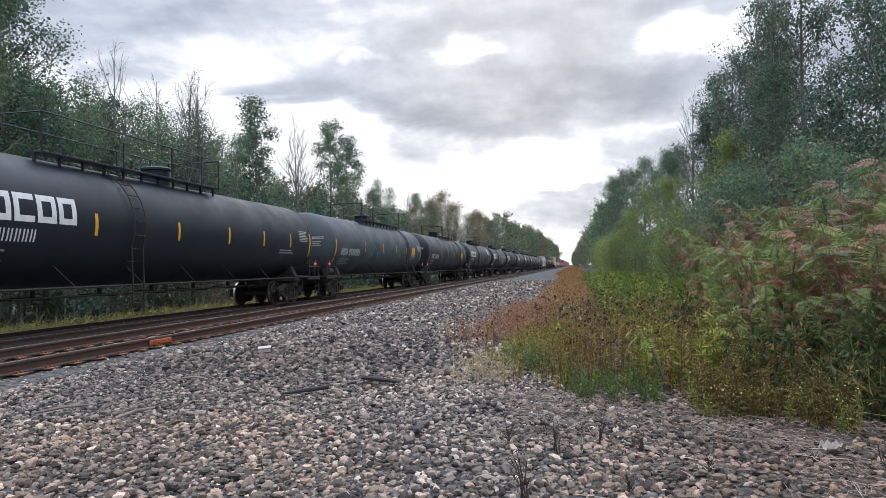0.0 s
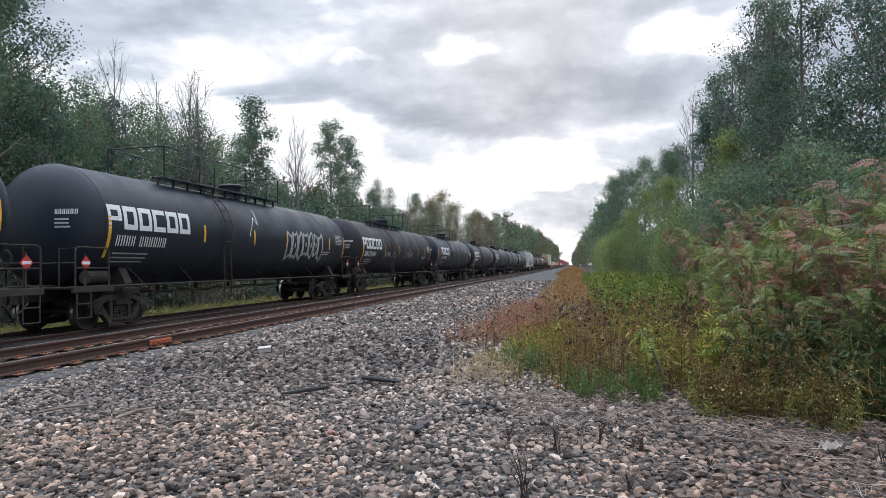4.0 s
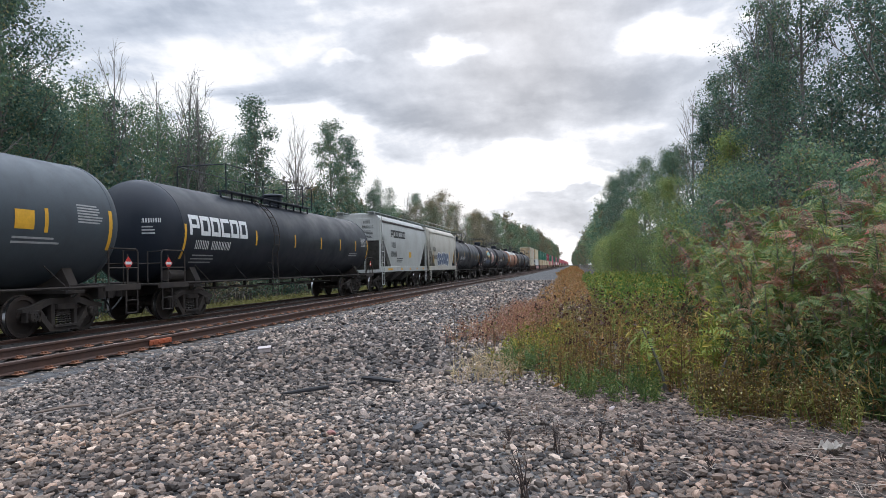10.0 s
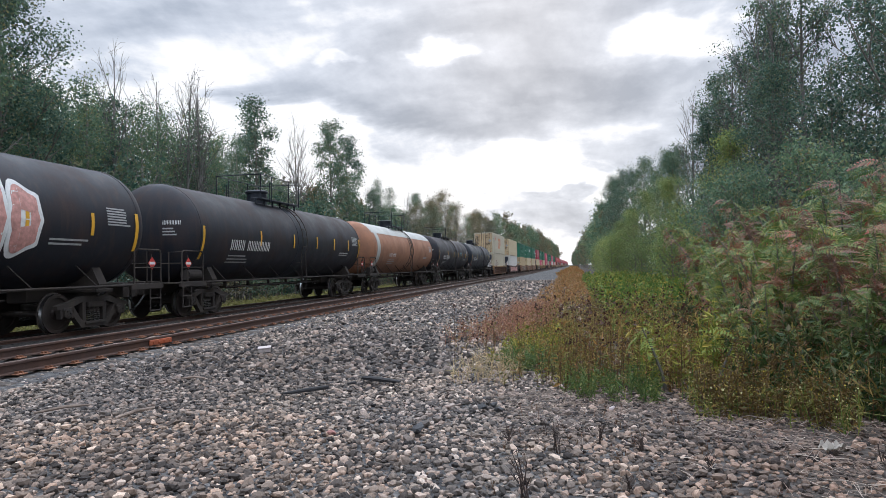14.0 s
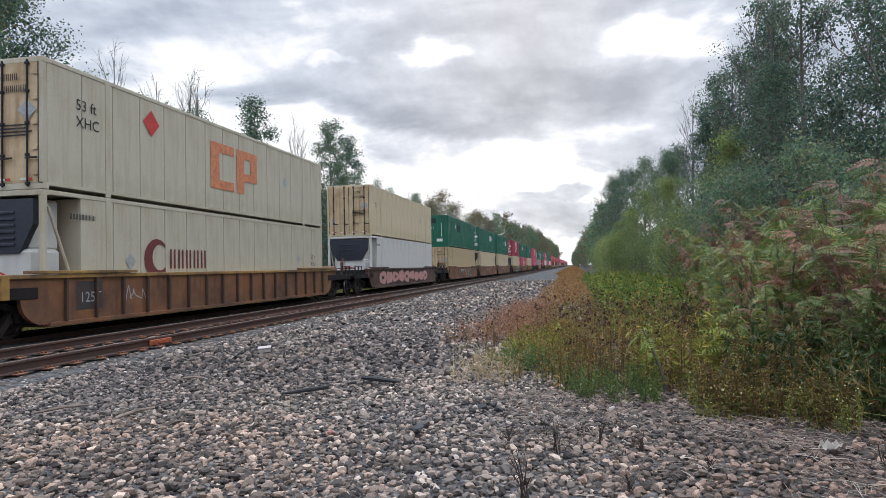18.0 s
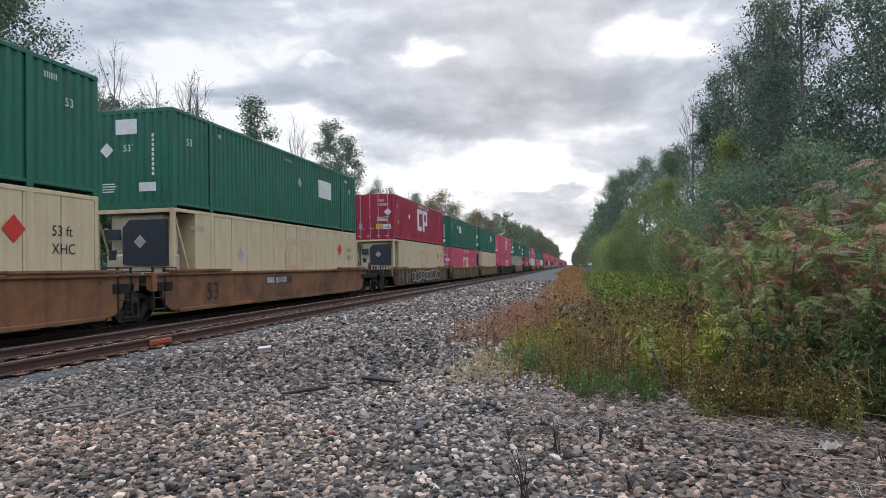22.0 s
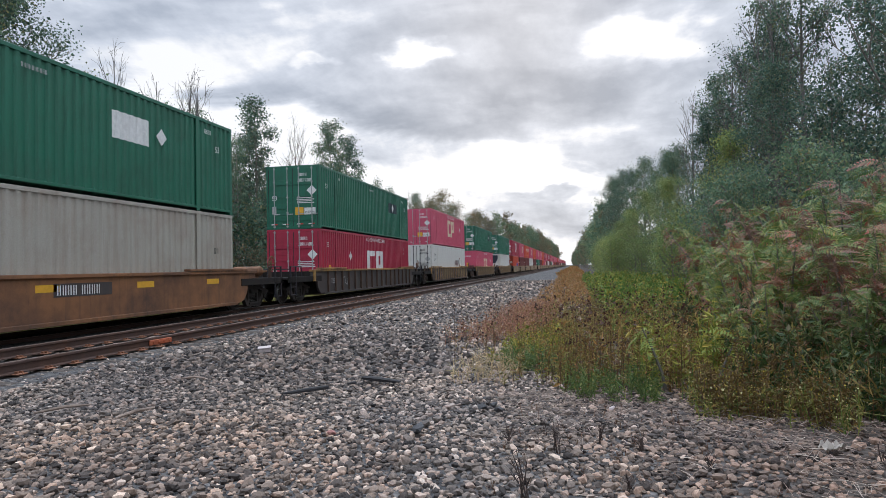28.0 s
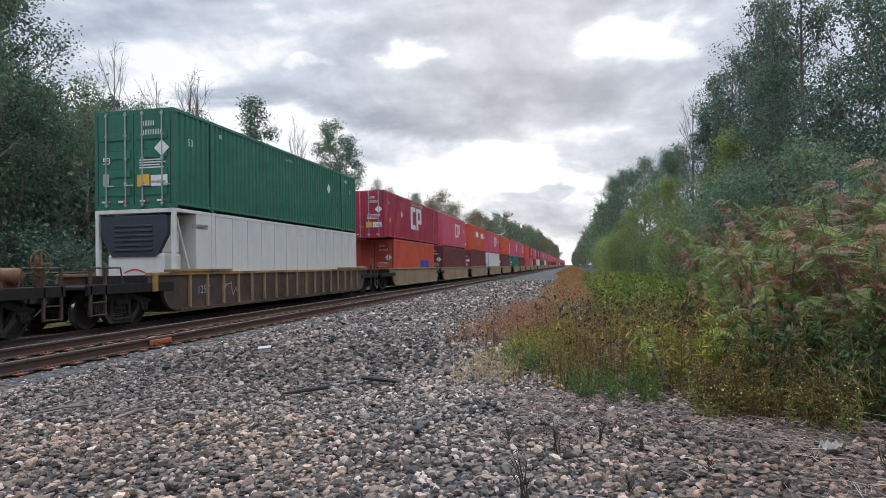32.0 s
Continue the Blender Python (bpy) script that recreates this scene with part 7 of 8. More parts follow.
    for i in range(34):
        y = 16 + 75 * rnd.random()
        x = rnd.uniform(3.6, 7.5) + (0.5 if y < 25 else -0.6)
        set_plant(F[2] if y > 26 and x < 5.8 else rnd.choice(F[:2]), x, y, rnd.uniform(0.8, 1.5), rnd.uniform(0, 360))
    for i, ob in enumerate(B):
        ob.location = (-21, 14 + 9 * i, -0.6)
    for i, ob in enumerate(F):
        ob.location = (6.2 + i, 31 + 5 * i, 0.1)


build_trees()


# ---- sumac, weeds and litter ----
def frond_template(pairs=10, length=0.5):
    """One feather-shaped leaf: a stalk and paired leaflets, along +x, drooping."""
    v, f = [], []
    for i in range(pairs):
        t = (i + 1.2) / (pairs + 0.6)
        x, z = length * t, 0.10 * length * math.sin(math.pi * t) - 0.28 * length * t * t
        ll = length * 0.30 * (math.sin(math.pi * (0.16 + 0.74 * t))) ** 0.8 * 0.92
        for s in (-1, 1):
            o = len(v)
            dx, dy, dz = ll * 0.38, s * ll, -0.22 * ll
            w = ll * 0.16
            v += [(x, 0, z), (x + dx * 0.5 - w, dy * 0.5, z + dz * 0.35), (x + dx, dy, z + dz), (x + dx * 0.5 + w, dy * 0.5, z + dz * 0.35)]
            f.append((o, o + 1, o + 2, o + 3))
    o = len(v)
    v += [(length * 0.94, 0, -0.22 * length), (length, 0.02, -0.26 * length), (length * 1.12, 0, -0.36 * length), (length, -0.02, -0.26 * length)]
    f.append((o, o + 1, o + 2, o + 3))
    for i in range(4):
        o = len(v)
        p = [(length * t, 0.10 * length * math.sin(math.pi * t) - 0.28 * length * t * t) for t in (i / 4, (i + 1) / 4)]
        v += [(p[0][0], -0.004, p[0][1]), (p[1][0], -0.003, p[1][1]), (p[1][0], 0.003, p[1][1]), (p[0][0], 0.004, p[0][1])]
        f.append((o, o + 1, o + 2, o + 3))
    return np.array(v), np.array(f)


def fronds(places, rng, size=0.61):
    """places: rows of x, y, z, heading; returns one array of vertices and faces."""
    v0, f0 = frond_template()
    out_v, out_f, o = [], [], 0
    for x, y, z, az in places:
        s = size * rng.uniform(0.7, 1.25)
        tilt, roll = rng.uniform(-1.15, 0.6), rng.uniform(-0.9, 0.9)
        m = Euler((roll, -tilt, az)).to_matrix()
        out_v.append(v0 @ np.array(m).T * s + np.array([x, y, z]))
        out_f.append(f0 + o)
        o += len(v0)
    return np.concatenate(out_v), np.concatenate(out_f)


def sumac_kind(seed, h, stems, leaf, red_share, label, each=42, lo=0.2):
    rng = np.random.default_rng(seed)
    ob = tagged(new("sumac_bush"), label, "bush", "sumac beside the line")
    green, red = [], []
    for i in range(stems):
        a = rng.uniform(0, 6.28)
        lean = rng.uniform(0.15, 0.55)
        turned = 0.78 if rng.random() < red_share else 0.07
        hh = h * rng.uniform(0.6, 1.0)
        path = [(0.25 * math.cos(a) + lean * hh * math.cos(a) * max(t, 0) ** 1.5, 0.25 * math.sin(a) + lean * hh * math.sin(a) * max(t, 0) ** 1.5, hh * t) for t in (-0.05, 0.35, 0.7, 1.0)]
        part("stem", Geo().tube(path, [0.022, 0.018, 0.013, 0.006], 5, False).mesh("stem", MAT["bark"], fix=False), ob)
        for k in range(each):
            t = lo + (1 - lo) * (k + rng.random()) / each
            x, y, z = (0.25 + lean * hh * t ** 1.5) * math.cos(a), (0.25 + lean * hh * t ** 1.5) * math.sin(a), hh * t
            (red if rng.random() < turned else green).append((x, y, z, rng.uniform(0, 6.28)))
    for lst, m, nm in ((green, leaf, "foliage"), (red, "sumac_red", "reddened_foliage")):
        if lst:
            v, f = fronds(lst, rng)
            part(nm, fast_mesh(nm, v, f, MAT[m]), ob)
    return ob


def build_sumac():
    rnd = random.Random(4)
    K = [sumac_kind(1, 2.3, 9, "sumac", 0.25, "green sumac bush with feathered leaves"), sumac_kind(2, 2.3, 9, "sumac", 0.66, "sumac bush with feathered leaves turning red-brown"),
         sumac_kind(3, 2.3, 8, "sumac", 0.42, "sumac bush with green and reddish feathered leaves"), sumac_kind(4, 1.0, 2, "sumac_young", 0.0, "young yellow-green sumac with feathered leaves", 7, 0.72)]
    spots = [(2.9, 7.6, 1, 0.72), (3.6, 8.6, 2, 0.92), (3.3, 6.9, 0, 0.66), (4.3, 7.8, 1, 0.98), (2.8, 9.6, 0, 0.76), (3.6, 10.6, 1, 1.0), (4.6, 9.8, 2, 1.10), (2.7, 11.4, 2, 0.82), (3.5, 12.6, 1, 1.02), (4.4, 12.2, 0, 1.10),
             (3.1, 14.0, 0, 0.92), (3.8, 14.8, 2, 1.06), (4.8, 14.2, 2, 1.16), (3.5, 16.6, 1, 0.92), (4.3, 17.4, 2, 1.08), (5.2, 17.0, 0, 1.22), (4.0, 19.4, 2, 0.95), (4.8, 20.4, 1, 1.12), (5.6, 20.0, 0, 1.25), (4.5, 22.4, 0, 0.92),
             (5.3, 23.4, 1, 1.15), (5.6, 11.4, 0, 1.2), (5.4, 8.8, 2, 1.1), (5.0, 26.0, 0, 1.1), (2.3, 8.3, 2, 0.55), (2.2, 9.4, 0, 0.5), (5.9, 14.6, 1, 1.25), (6.4, 9.9, 0, 1.25), (4.2, 11.2, 0, 0.95), (3.2, 8.0, 0, 0.74), (3.4, 6.1, 0, 0.62), (3.9, 6.6, 2, 0.80)]
    for x, y, k, s in spots:
        set_plant(K[k], x + rnd.uniform(-0.15, 0.15), y + rnd.uniform(-0.2, 0.2), s, rnd.uniform(0, 360))
    for x, y, s in ((1.18, 7.5, 1.0), (3.7, 6.9, 1.3)):
        set_plant(K[3], x, y, s, rnd.uniform(0, 360))
    for i, ob in enumerate(K):
        ob.location = (5.5 + 0.5 * i, 18.5 + 3 * i, ground_z(6, 20) - 0.05)


def weeds(name, label, places, seed, h, leaf_mat, stem_mat, head_mat=None, leaves=10, leaf=0.09, heads=7, head=0.03, lean=0.12, head_zone=0.18, aspect=0.28):
    """A stand of upright weeds: thin stalks, narrow leaves, small flower or seed heads."""
    rng = np.random.default_rng(seed)
    n = len(places)
    hh = h * rng.uniform(0.45, 1.15, n) * (0.75 + 0.5 * np.array([noise.noise((x * 1.7, y * 1.7, seed)) for x, y in places]))
    az, ln = rng.uniform(0, 6.28, n), rng.uniform(0, lean, n)
    base = np.array([(x, y, ground_z(x, y) - 0.02) for x, y in places])
    tip = base + np.stack([np.cos(az) * ln * hh, np.sin(az) * ln * hh, hh], -1)
    ob = tagged(new(name), label, "weeds", kind="stuff")
    w = 0.0032
    side = np.stack([np.cos(az + 1.57), np.sin(az + 1.57), np.zeros(n)], -1) * w
    fwd = np.stack([np.cos(az), np.sin(az), np.zeros(n)], -1) * w
    v = np.stack([base - side - fwd, base + side - fwd, base + fwd * 1.5, tip - side * 0.4, tip + side * 0.4, tip + fwd * 0.5], 1).reshape(-1, 3)
    f = np.concatenate([np.array([[0, 1, 4, 3], [1, 2, 5, 4], [2, 0, 3, 5]])[None] + 6 * np.arange(n)[:, None, None]]).reshape(-1, 4)
    part("stalk_stand", fast_mesh("stalk_stand", v, f, MAT[stem_mat]), ob)
    if leaves:
        t = rng.uniform(0.05, 0.92, (n, leaves))
        p = (base[:, None] + (tip - base)[:, None] * t[..., None]).reshape(-1, 3)
        v, f = leaf_cards(p, leaf, rng, -0.2, aspect)
        part("leafage", fast_mesh("leafage", v, f, MAT[leaf_mat]), ob)
    if head_mat:
        t = rng.uniform(1 - head_zone, 1.0, (n, heads))
        p = (base[:, None] + (tip - base)[:, None] * t[..., None]).reshape(-1, 3) + rng.normal(0, 0.025, (n * heads, 3))
        v, f = leaf_cards(p, head, rng, 0, 0.9)
        part("seed_head_stand", fast_mesh("seed_head_stand", v, f, MAT[head_mat]), ob)
    return ob


def scatter(rng, n, x0, x1, y0, y1, edge=None):
    out = []
    while len(out) < n:
        x, y = rng.uniform(x0, x1), rng.uniform(y0, y1)
        if edge is None or edge(x, y):
            out.append((x, y))
    return out


def build_weeds():
    rng = random.Random(8)
    bank = lambda x, y: x > -0.30 - 0.045 * (y - 7) + 0.6 * noise.noise((x, y * 0.7, 2)) + 0.55 * rng.random() ** 2 + max(0, 7.2 - y) * 0.95
    weeds("tall_weeds", "tall brown weeds with dark seed heads", scatter(rng, 380, -1.3, 1.7, 7.5, 17, bank), 1, 1.0, "weed_bank", "weed_stem", "seed_dark", 5, 0.075, 5, 0.036, head_zone=0.05)
    weeds("tall_weeds", "single tall brown weeds with dark seed heads", scatter(rng, 46, -2.0, -0.6, 9.5, 15), 21, 0.95, "weed_bank", "weed_stem", "seed_dark", 3, 0.06, 5, 0.034, head_zone=0.06)
    weeds("tall_weeds", "olive green weeds with thin stalks", scatter(rng, 560, -0.7, 2.8, 7.3, 17, bank), 2, 0.9, "weed_bank", "weed_stem", "seed_brown", 22, 0.066, 6, 0.022)
    weeds("tall_weeds", "rust-brown weeds going to seed", scatter(rng, 150, -0.2, 2.2, 7.2, 9.5, bank), 22, 0.85, "weed_rust", "weed_stem", "seed_brown", 30, 0.05, 9, 0.02)
    weeds("tall_weeds", "yellow-green leafy weeds among brown stalks", scatter(rng, 90, 0.7, 1.9, 7.3, 9.5, bank), 23, 1.0, "weed_lime", "weed_green", None, 16, 0.11, aspect=0.22)
    weeds("low_weeds", "olive and brown low weeds thinning out into the gravel", scatter(rng, 150, -1.1, 0.1, 7.6, 12.5, lambda x, y: x > -1.0 + 0.9 * rng.random()), 26, 0.6, "weed_bank", "weed_stem", "seed_brown", 14, 0.06, 5, 0.02, 0.25)
    weeds("low_weeds", "bright green low weeds at the gravel's edge", scatter(rng, 105, -0.2, 0.85, 6.8, 8.0, bank), 3, 0.46, "weed_fresh", "weed_green", None, 26, 0.062, lean=0.5, aspect=0.2)
    weeds("low_weeds", "yellow-green low weeds at the gravel's edge", scatter(rng, 300, -1.25, -0.1, 9.6, 13.5, lambda x, y: x > -1.3 + 0.8 * rng.random()), 4, 0.36, "weed_lime", "weed_lime", "seed_yellow", 12, 0.09, 4, 0.026, 0.5)
    weeds("low_weeds", "bright green grassy weeds at the gravel's edge", scatter(rng, 170, -1.0, -0.2, 8.7, 10.2), 24, 0.34, "weed_fresh", "weed_fresh", None, 16, 0.10, lean=0.5, aspect=0.12)
    weeds("flowering_weeds", "orange-brown shrubby weeds with small yellow flowers", scatter(rng, 210, 1.1, 2.15, 5.55, 7.0, lambda x, y: y > 6.85 - 0.62 * x + 0.12), 5, 0.72, "weed_rust", "weed_stem", "seed_yellow", 44, 0.034, 4, 0.014, 0.35, 0.55, 0.45)
    weeds("flowering_weeds", "green weeds with pale yellow flowers", scatter(rng, 110, 1.0, 2.2, 5.55, 7.2, lambda x, y: y > 6.8 - 0.62 * x), 6, 0.42, "weed_olive", "weed_green", "seed_pale", 18, 0.05, 3, 0.018, 0.45, 0.4)
    weeds("red_grass", "reddish dry grass along the gravel", scatter(rng, 1500, -2.5, -0.5, 11.5, 22, lambda x, y: x > -2.1 + 0.7 * noise.noise((x * 2, y * 0.8, 5)) + 1.0 * rng.random() ** 2), 7, 0.46, "grass_red", "grass_red", "grass_red", 2, 0.14, 6, 0.026, 0.35, 0.5, 0.07)
    weeds("dry_grass", "pale dry grass at the gravel's edge", scatter(rng, 120, -1.6, -0.6, 7.8, 10.0, lambda x, y: abs(x + 1.1) < 0.5 * rng.random() + 0.04), 8, 0.34, "grass_pale", "grass_pale", "grass_pale", 4, 0.18, 2, 0.026, 0.5, 0.3, 0.05)
    weeds("orange_grass", "orange-brown dry grass far along the gravel", scatter(rng, 2000, -2.9, 1.5, 22, 75, lambda x, y: x > -1.7 - 0.006 * (y - 22) + 0.9 * rng.random()), 9, 0.32, "grass_orange", "grass_orange", "grass_orange", 5, 0.2, 4, 0.06, 0.3, 0.4, 0.1)
    weeds("orange_grass", "dry grass and scrub at the far end of the line", scatter(rng, 1500, -3.5, 1.0, 75, 420, lambda x, y: x > -2.0 - 0.001 * y), 19, 0.6, "grass_orange", "grass_orange", None, 6, 0.5, lean=0.4, aspect=0.2)
    weeds("undergrowth", "green undergrowth below the bushes", scatter(rng, 1700, 0.6, 5.0, 12, 60, lambda x, y: x > 0.3), 10, 0.95, "weed_green", "weed_olive", "seed_yellow", 14, 0.13, 3, 0.04, 0.3, 0.2, 0.4)
    # dark green weeds, their colour lowered further as painted shade beneath the sumac
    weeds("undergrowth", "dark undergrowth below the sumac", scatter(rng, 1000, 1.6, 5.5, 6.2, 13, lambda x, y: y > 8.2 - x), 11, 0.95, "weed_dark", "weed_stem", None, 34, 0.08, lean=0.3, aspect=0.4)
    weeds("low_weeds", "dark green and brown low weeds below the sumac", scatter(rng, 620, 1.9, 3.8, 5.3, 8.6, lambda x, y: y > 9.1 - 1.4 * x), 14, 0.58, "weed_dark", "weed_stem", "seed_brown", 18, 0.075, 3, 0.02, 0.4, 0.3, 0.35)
    weeds("reed_grass", "long arching green grass blades below the sumac", scatter(rng, 60, 2.0, 3.0, 5.7, 6.9, lambda x, y: y > 8.3 - 1.1 * x), 25, 0.30, "weed_olive", "weed_green", None, 5, 0.50, lean=0.6, aspect=0.03)
    weeds("verge_grass", "yellow-green grass on the far side of the line", scatter(rng, 5200, -19.5, -15.0, 7, 60), 12, 0.42, "grass_verge", "grass_verge", None, 5, 0.26, lean=0.5, aspect=0.07)
    weeds("dead_stalks", "dark dead stalks standing in the gravel", scatter(rng, 60, -0.7, 1.2, 4.0, 6.6), 13, 0.15, "weed_stem", "weed_stem", "seed_dark", 2, 0.04, 3, 0.015, 0.5)
    # straw that lies on the ground, in a mat before the weeds and thinner towards the gravel
    r2 = np.random.default_rng(9)
    for mat, count, thick in (("straw", 3000, 0.0019), ("straw_dark", 2600, 0.0019), ("straw_pale", 900, 0.0016)):
        g = Geo()
        for i in range(count):
            x, y = r2.uniform(-0.9, 3.2), r2.uniform(3.5, 7.3)
            d = (6.85 - 0.62 * x) - y
            lump = noise.noise((x * 1.6, y * 1.6, 21))
            if d < -0.6 or r2.random() > np.clip(1.05 - 0.5 * d + 1.5 * lump - max(0, x - 2.0) * 0.5, 0.02, 1):
                continue
            a, ln = r2.normal(-0.4, 0.8), r2.uniform(0.03, 0.12) if r2.random() < 0.8 else r2.uniform(0.12, 0.34)
            z = ground_z(x, y) + 0.03 * noise.noise((x * 0.9, y * 0.9, 3)) + r2.uniform(0.025, 0.06)
            c, n = math.cos(a) * ln / 2, math.sin(a) * ln / 2
            bend = r2.normal(0, 0.03) * ln
            g.tube([(x - c, y - n, z + r2.uniform(-0.02, 0.025)), (x, y + bend, z + r2.uniform(0, 0.008)), (x + c, y + n, z + r2.uniform(-0.02, 0.025))], thick * r2.uniform(0.6, 1.4), 3, False)
        tagged(new("straw", g.mesh("straw", MAT[mat], fix=False)), "dry grey-brown straw lying matted on the gravel", "straw", kind="stuff")


def build_litter():
    def bar(x0, y0, x1, y1, r, label):
        """A splintered strip: straight, flat-sided, uneven along its length."""
        d = Vector((x1 - x0, y1 - y0, 0))
        side = Vector((-d.y, d.x, 0)).normalized()
        verts, faces = [], []
        for i, (t, k) in enumerate(((0, 0.35), (0.12, 0.7), (0.35, 0.85), (0.6, 1.0), (0.85, 0.95), (0.97, 0.8), (1, 0.5))):
            c = Vector((x0, y0, 0.075 + 0.012 * t)) + d * t
            verts += [c + side * u * r * k + Vector((0, 0, w * r * k)) for u, w in ((-1, -0.6), (1, -0.6), (1.05, 0.3), (0.5, 0.75), (-0.7, 0.7), (-1, 0.2))]
        for i in range(6):
            faces += [(6 * i + k, 6 * i + (k + 1) % 6, 6 * i + 6 + (k + 1) % 6, 6 * i + 6 + k) for k in range(6)]
        faces += [tuple(range(5, -1, -1)), tuple(range(36, 42))]
        return tagged(new("wood_splinter", Geo().add(verts, faces).mesh("wood_splinter", MAT["char"])), label, "debris")
    bar(-3.12, 6.73, -2.74, 7.10, 0.030, "black charred wood splinter lying on the gravel")
    bar(-2.03, 7.55, -2.55, 7.74, 0.036, "black charred length of wood lying on the gravel")
    bar(-2.62, 7.36, -2.52, 7.41, 0.022, "short black wood scrap on the gravel")
    g = Geo().box(-0.095, 0.095, -0.07, 0.07, 0, 0.075, 0.012).box(-0.11, 0.11, -0.085, 0.085, 0.068, 0.088, 0.006)
    tagged(new("foam_box", g.mesh("foam_box", MAT["foam"])), "crushed pinkish-white foam box on the gravel", "litter").matrix_basis = pose(-5.15, 10.42, 0.04, 5, -4, 25)
    verts, faces, k = [], [], 9
    for j in range(k):
        for i in range(k):
            u, w = i / (k - 1) - 0.5, j / (k - 1) - 0.5
            verts.append((0.17 * u + 0.02 * noise.noise((i, j, 1)), 0.11 * w + 0.02 * noise.noise((i, j, 5)), 0.02 + 0.05 * noise.noise((u * 6, w * 6, 9)) + 0.03 * (0.5 - abs(u))))
    for j in range(k - 1):
        faces += [(j * k + i, j * k + i + 1, (j + 1) * k + i + 1, (j + 1) * k + i) for i in range(k - 1)]
    tagged(new("paper_scrap", Geo().add(verts, faces).mesh("paper_scrap", MAT["paper"], fix=False)), "crumpled white paper scrap by the weeds", "litter").matrix_basis = pose(1.71, 5.05, 0.09, 0, 0, 30)
    shapes, tris = stone_shapes(5, 8)
    for i, (x, y, r, m, label) in enumerate(((-1.32, 5.39, 0.075, "dark_rock", "dark angular rock on the gravel"), (-2.0, 5.2, 0.05, "red_rock", "small reddish rock on the gravel"), (-0.90, 6.30, 0.07, "dark_rock", "dark angular rock among the gravel"),
                                           (-0.72, 6.18, 0.06, "dark_rock", "dark angular rock among the gravel"), (-0.80, 6.42, 0.055, "dark_rock", "dark angular rock among the gravel"), (0.30, 6.35, 0.045, "foam", "pale stone among the straw"))):
        tagged(new("rock", fast_mesh("rock", shapes[i] * r, tris, MAT[m])), label, "rock").matrix_basis = pose(x, y, 0.07, 10, 4 * i, 40 * i)
    for x0, y0, x1, y1 in ((-5.18, 5.59, -4.90, 6.02), (-4.20, 5.47, -4.13, 5.94), (-4.9, 7.6, -4.6, 7.66)):
        g = Geo().tube([(x0, y0, 0.07), ((x0 + x1) / 2, (y0 + y1) / 2 + 0.02, 0.085), (x1, y1, 0.07)], [0.012, 0.018, 0.01], 6)
        tagged(new("stick", g.mesh("stick", MAT["straw"])), "weathered wooden stick on the gravel", "stick")
    # dead weeds that stand in the gravel, each a tuft of branching stems
    r2 = random.Random(17)
    for x, y, h, n in ((-0.33, 4.03, 0.26, 9), (-0.54, 5.18, 0.19, 6), (-0.17, 5.06, 0.21, 7), (-0.28, 5.55, 0.14, 5), (0.16, 5.35, 0.12, 6), (0.45, 5.1, 0.13, 7), (0.30, 4.25, 0.10, 5), (0.85, 4.7, 0.10, 5), (-1.35, 6.9, 0.10, 4), (1.95, 4.9, 0.17, 4)):
        g = Geo()
        for k in range(n):
            a, b2 = r2.uniform(0, 6.28), r2.uniform(0.02, 0.35) * h
            hh = h * r2.uniform(0.45, 1.1)
            top = (x + math.cos(a) * b2, y + math.sin(a) * b2, 0.02 + hh)
            mid = (x + math.cos(a) * b2 * 0.4, y + math.sin(a) * b2 * 0.4, 0.02 + hh * 0.55)
            g.tube([(x + r2.uniform(-0.03, 0.03), y + r2.uniform(-0.03, 0.03), -0.01), mid, top], [0.004, 0.0035, 0.002], 4, False)
            for j in range(3):
                q = [m + (t - m) * r2.uniform(0.1, 0.9) for m, t in zip(mid, top)]
                g.tube([q, (q[0] + r2.uniform(-0.04, 0.04), q[1] + r2.uniform(-0.04, 0.04), q[2] + r2.uniform(-0.01, 0.05))], [0.0026, 0.0015], 3, False)
        tagged(new("dead_weed", g.mesh("dead_weed", MAT["dead_stem"], fix=False)), "dark dead weed standing in the gravel", "weed", "dead weeds in the gravel")
    # joint bar on the nearest rail
    g = Geo().box(-0.02, 0.02, -0.33, 0.33, 0.03, 0.125, 0.008)
    for k in range(4):
        g.lathe([(0.018, 0.0), (0.018, 0.02), (0.04, 0.02), (0.04, 0.0)], "x", 6, (0, -0.24 + 0.16 * k, 0.08))
    tagged(part("joint_bar", g.mesh("joint_bar", MAT["joint"]), near_track, "orange-rusted joint bar")).location = (0.7535 + 0.045, 11.26, -0.165)


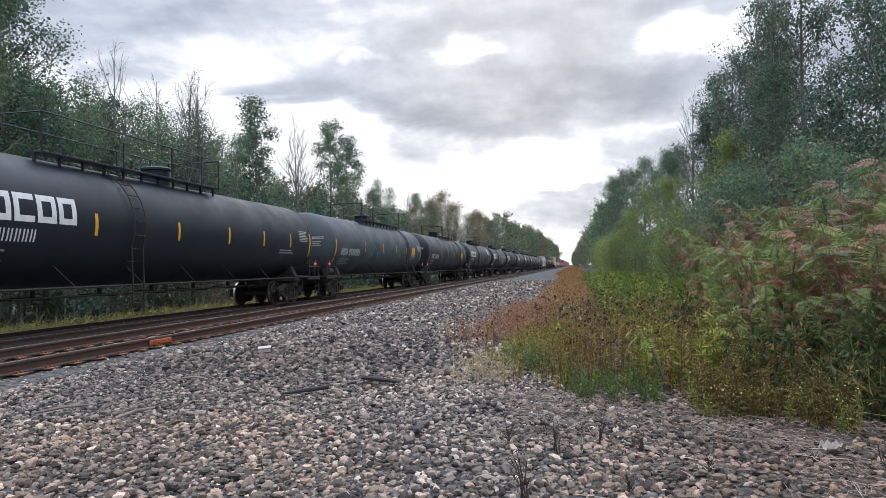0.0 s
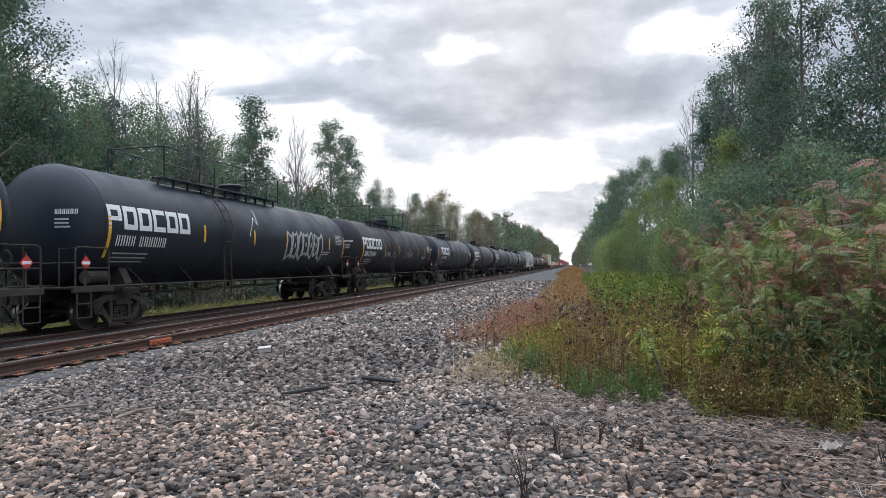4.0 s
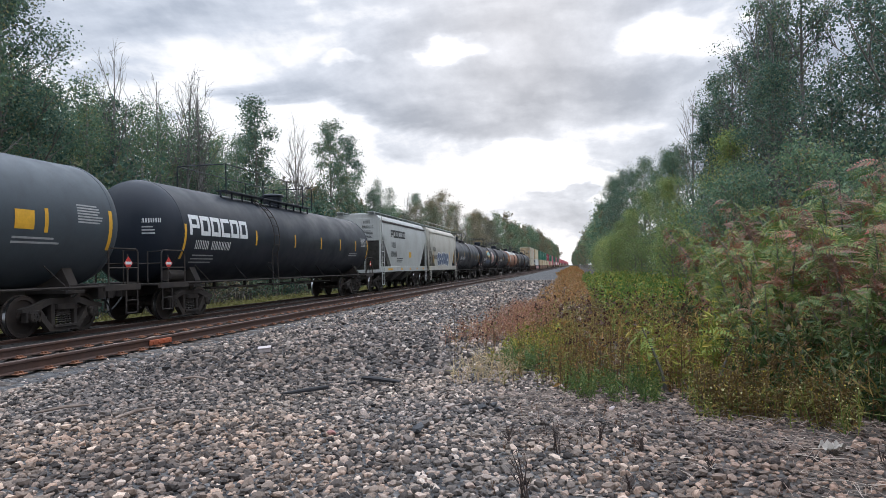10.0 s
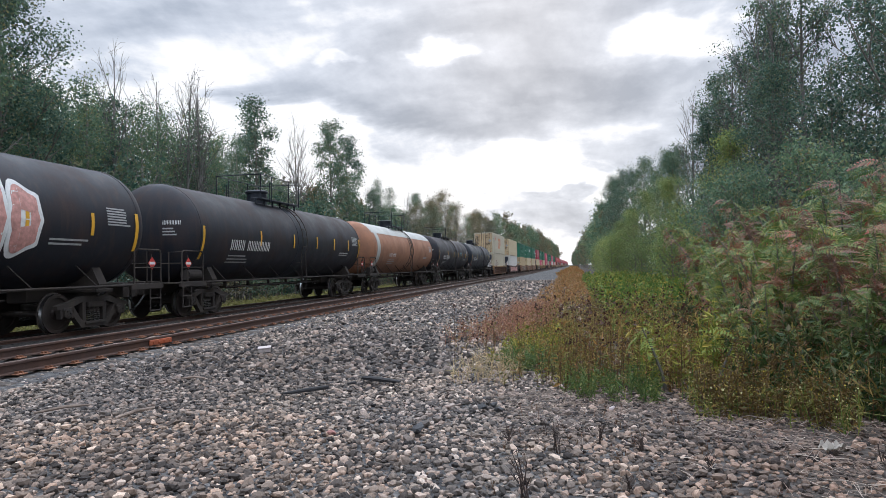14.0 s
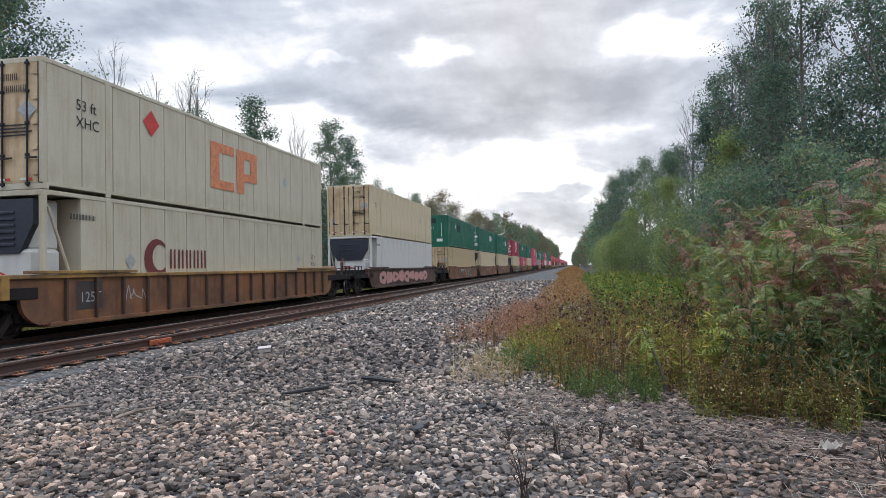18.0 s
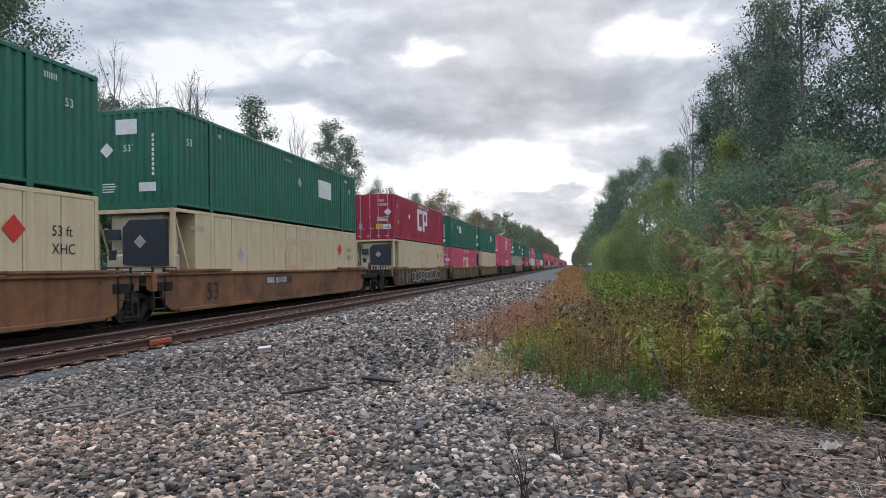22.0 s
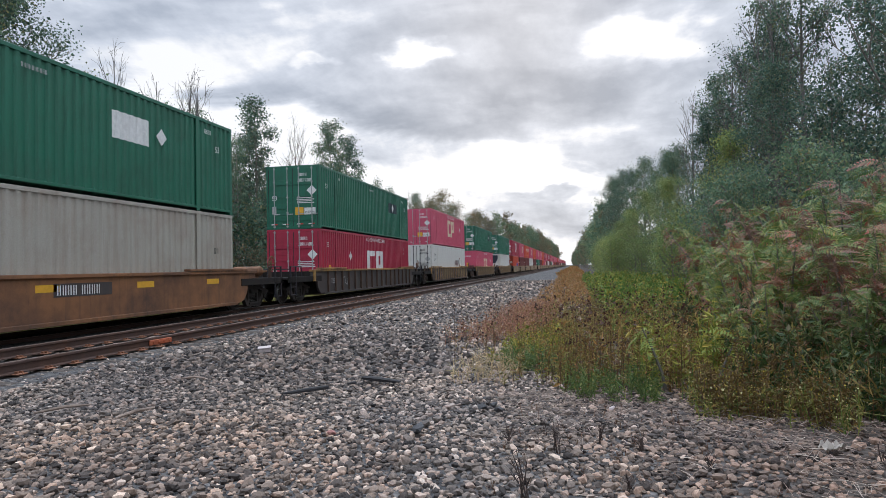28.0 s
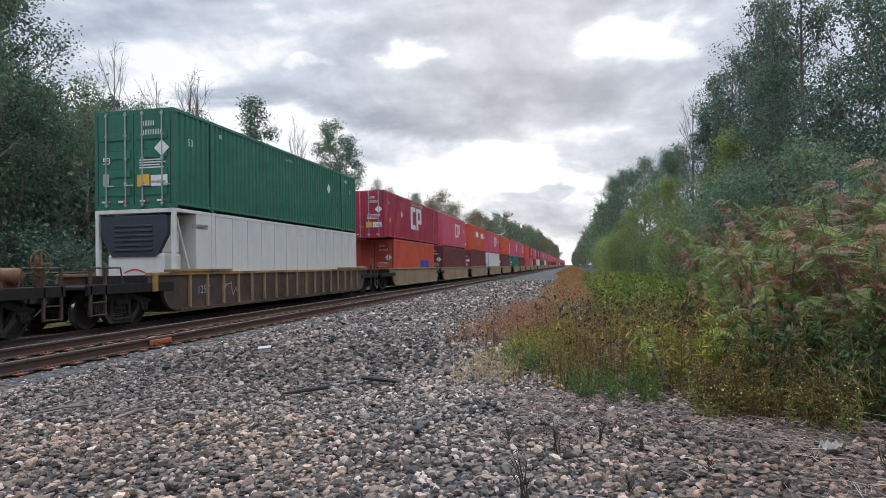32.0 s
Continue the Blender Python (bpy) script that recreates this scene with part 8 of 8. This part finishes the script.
for key, c1, c2, c3 in (("weed_bank", (0.155, 0.155, 0.046), (0.320, 0.270, 0.085), (0.42, 0.23, 0.08)), ("weed_olive", (0.115, 0.130, 0.038), (0.225, 0.215, 0.064), (0.28, 0.18, 0.06)), ("weed_green", (0.060, 0.145, 0.026), (0.150, 0.235, 0.048), (0.34, 0.34, 0.075)),
                        ("weed_lime", (0.16, 0.20, 0.035), (0.29, 0.30, 0.06), (0.40, 0.33, 0.08)), ("weed_fresh", (0.070, 0.130, 0.040), (0.150, 0.205, 0.066), (0.27, 0.28, 0.08)), ("weed_rust", (0.125, 0.078, 0.024), (0.215, 0.140, 0.042), (0.115, 0.145, 0.044)), ("weed_stem", (0.095, 0.052, 0.034), (0.175, 0.105, 0.065), None),
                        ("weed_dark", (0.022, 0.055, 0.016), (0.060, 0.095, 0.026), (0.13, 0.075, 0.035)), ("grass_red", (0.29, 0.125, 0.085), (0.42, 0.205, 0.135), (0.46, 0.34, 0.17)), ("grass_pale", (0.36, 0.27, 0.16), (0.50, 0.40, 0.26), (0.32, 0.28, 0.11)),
                        ("grass_orange", (0.27, 0.13, 0.05), (0.38, 0.21, 0.085), (0.26, 0.22, 0.08)), ("grass_verge", (0.17, 0.18, 0.05), (0.29, 0.27, 0.09), (0.36, 0.30, 0.14)), ("seed_yellow", (0.40, 0.26, 0.03), (0.52, 0.40, 0.07), None),
                        ("seed_pale", (0.50, 0.44, 0.18), (0.62, 0.57, 0.32), None), ("seed_dark", (0.035, 0.018, 0.014), (0.075, 0.033, 0.022), None), ("seed_brown", (0.17, 0.08, 0.03), (0.27, 0.15, 0.055), None)):
    MAT[key] = leafy(key, c1, c2, c3)
MAT["sumac_young"] = leafy("young_sumac_leaf", (0.17, 0.26, 0.05), (0.29, 0.36, 0.09), None, tlc=0.4)
MAT["straw"] = plain("dry_straw", (0.23, 0.175, 0.14), 0.9, 0, 0.5, 3)
MAT["straw_dark"] = plain("rotten_straw", (0.105, 0.075, 0.062), 0.9, 0, 0.5, 3)
MAT["straw_pale"] = plain("bleached_straw", (0.40, 0.33, 0.27), 0.9, 0, 0.4, 3)
MAT["dead_stem"] = plain("dead_weed_stem", (0.055, 0.038, 0.032), 0.9, 0, 0.4, 12)
MAT["char"] = plain("charred_wood", (0.012, 0.011, 0.012), 0.7, 0, 0.5, 25)
MAT["foam"] = plain("dirty_foam", (0.50, 0.43, 0.41), 0.8, 0, 0.15, 14)
MAT["paper"] = plain("dirty_paper", (0.30, 0.27, 0.23), 0.8, 0, 0.2, 20)
MAT["dark_rock"] = plain("dark_rock", (0.06, 0.06, 0.062), 0.85, 0, 0.4, 30)
MAT["red_rock"] = plain("red_rock", (0.30, 0.14, 0.12), 0.85, 0, 0.3, 30)
build_sumac()
build_weeds()
build_litter()


def motions():
    """Everything that moves: the train, its wheels, the clouds."""
    times = [0, 4, 8, 12, 16, 20, 24, 28, 32]
    for rider in RIDERS:
        thing, s = rider[0], rider[1]
        z = ZT + (rider[2] if len(rider) > 2 else 0)
        walk(thing, [(t, pose(XT, s - travelled(t), z)) for t in times])
    turns = int(travelled(32) / WHEEL_R / radians(80)) + 1
    for side, sets in WHEELS.items():
        rows = []
        for k in range(turns + 1):
            t = 32 * k / turns
            rows.append((t, pose(0, side * 0.89, WHEEL_R, math.degrees(travelled(t) / WHEEL_R))))
        walk(sets[0], rows)
        keys = sets[0].animation_data
        for wset in sets[1:]:
            wset.rotation_mode = "QUATERNION"
            data = wset.animation_data_create()
            data.action = keys.action
            data.action_slot = keys.action_slot
    walk(clouds, [(0, pose(0, 0, 0)), (32, pose(-190, 0, 0))])


motions()
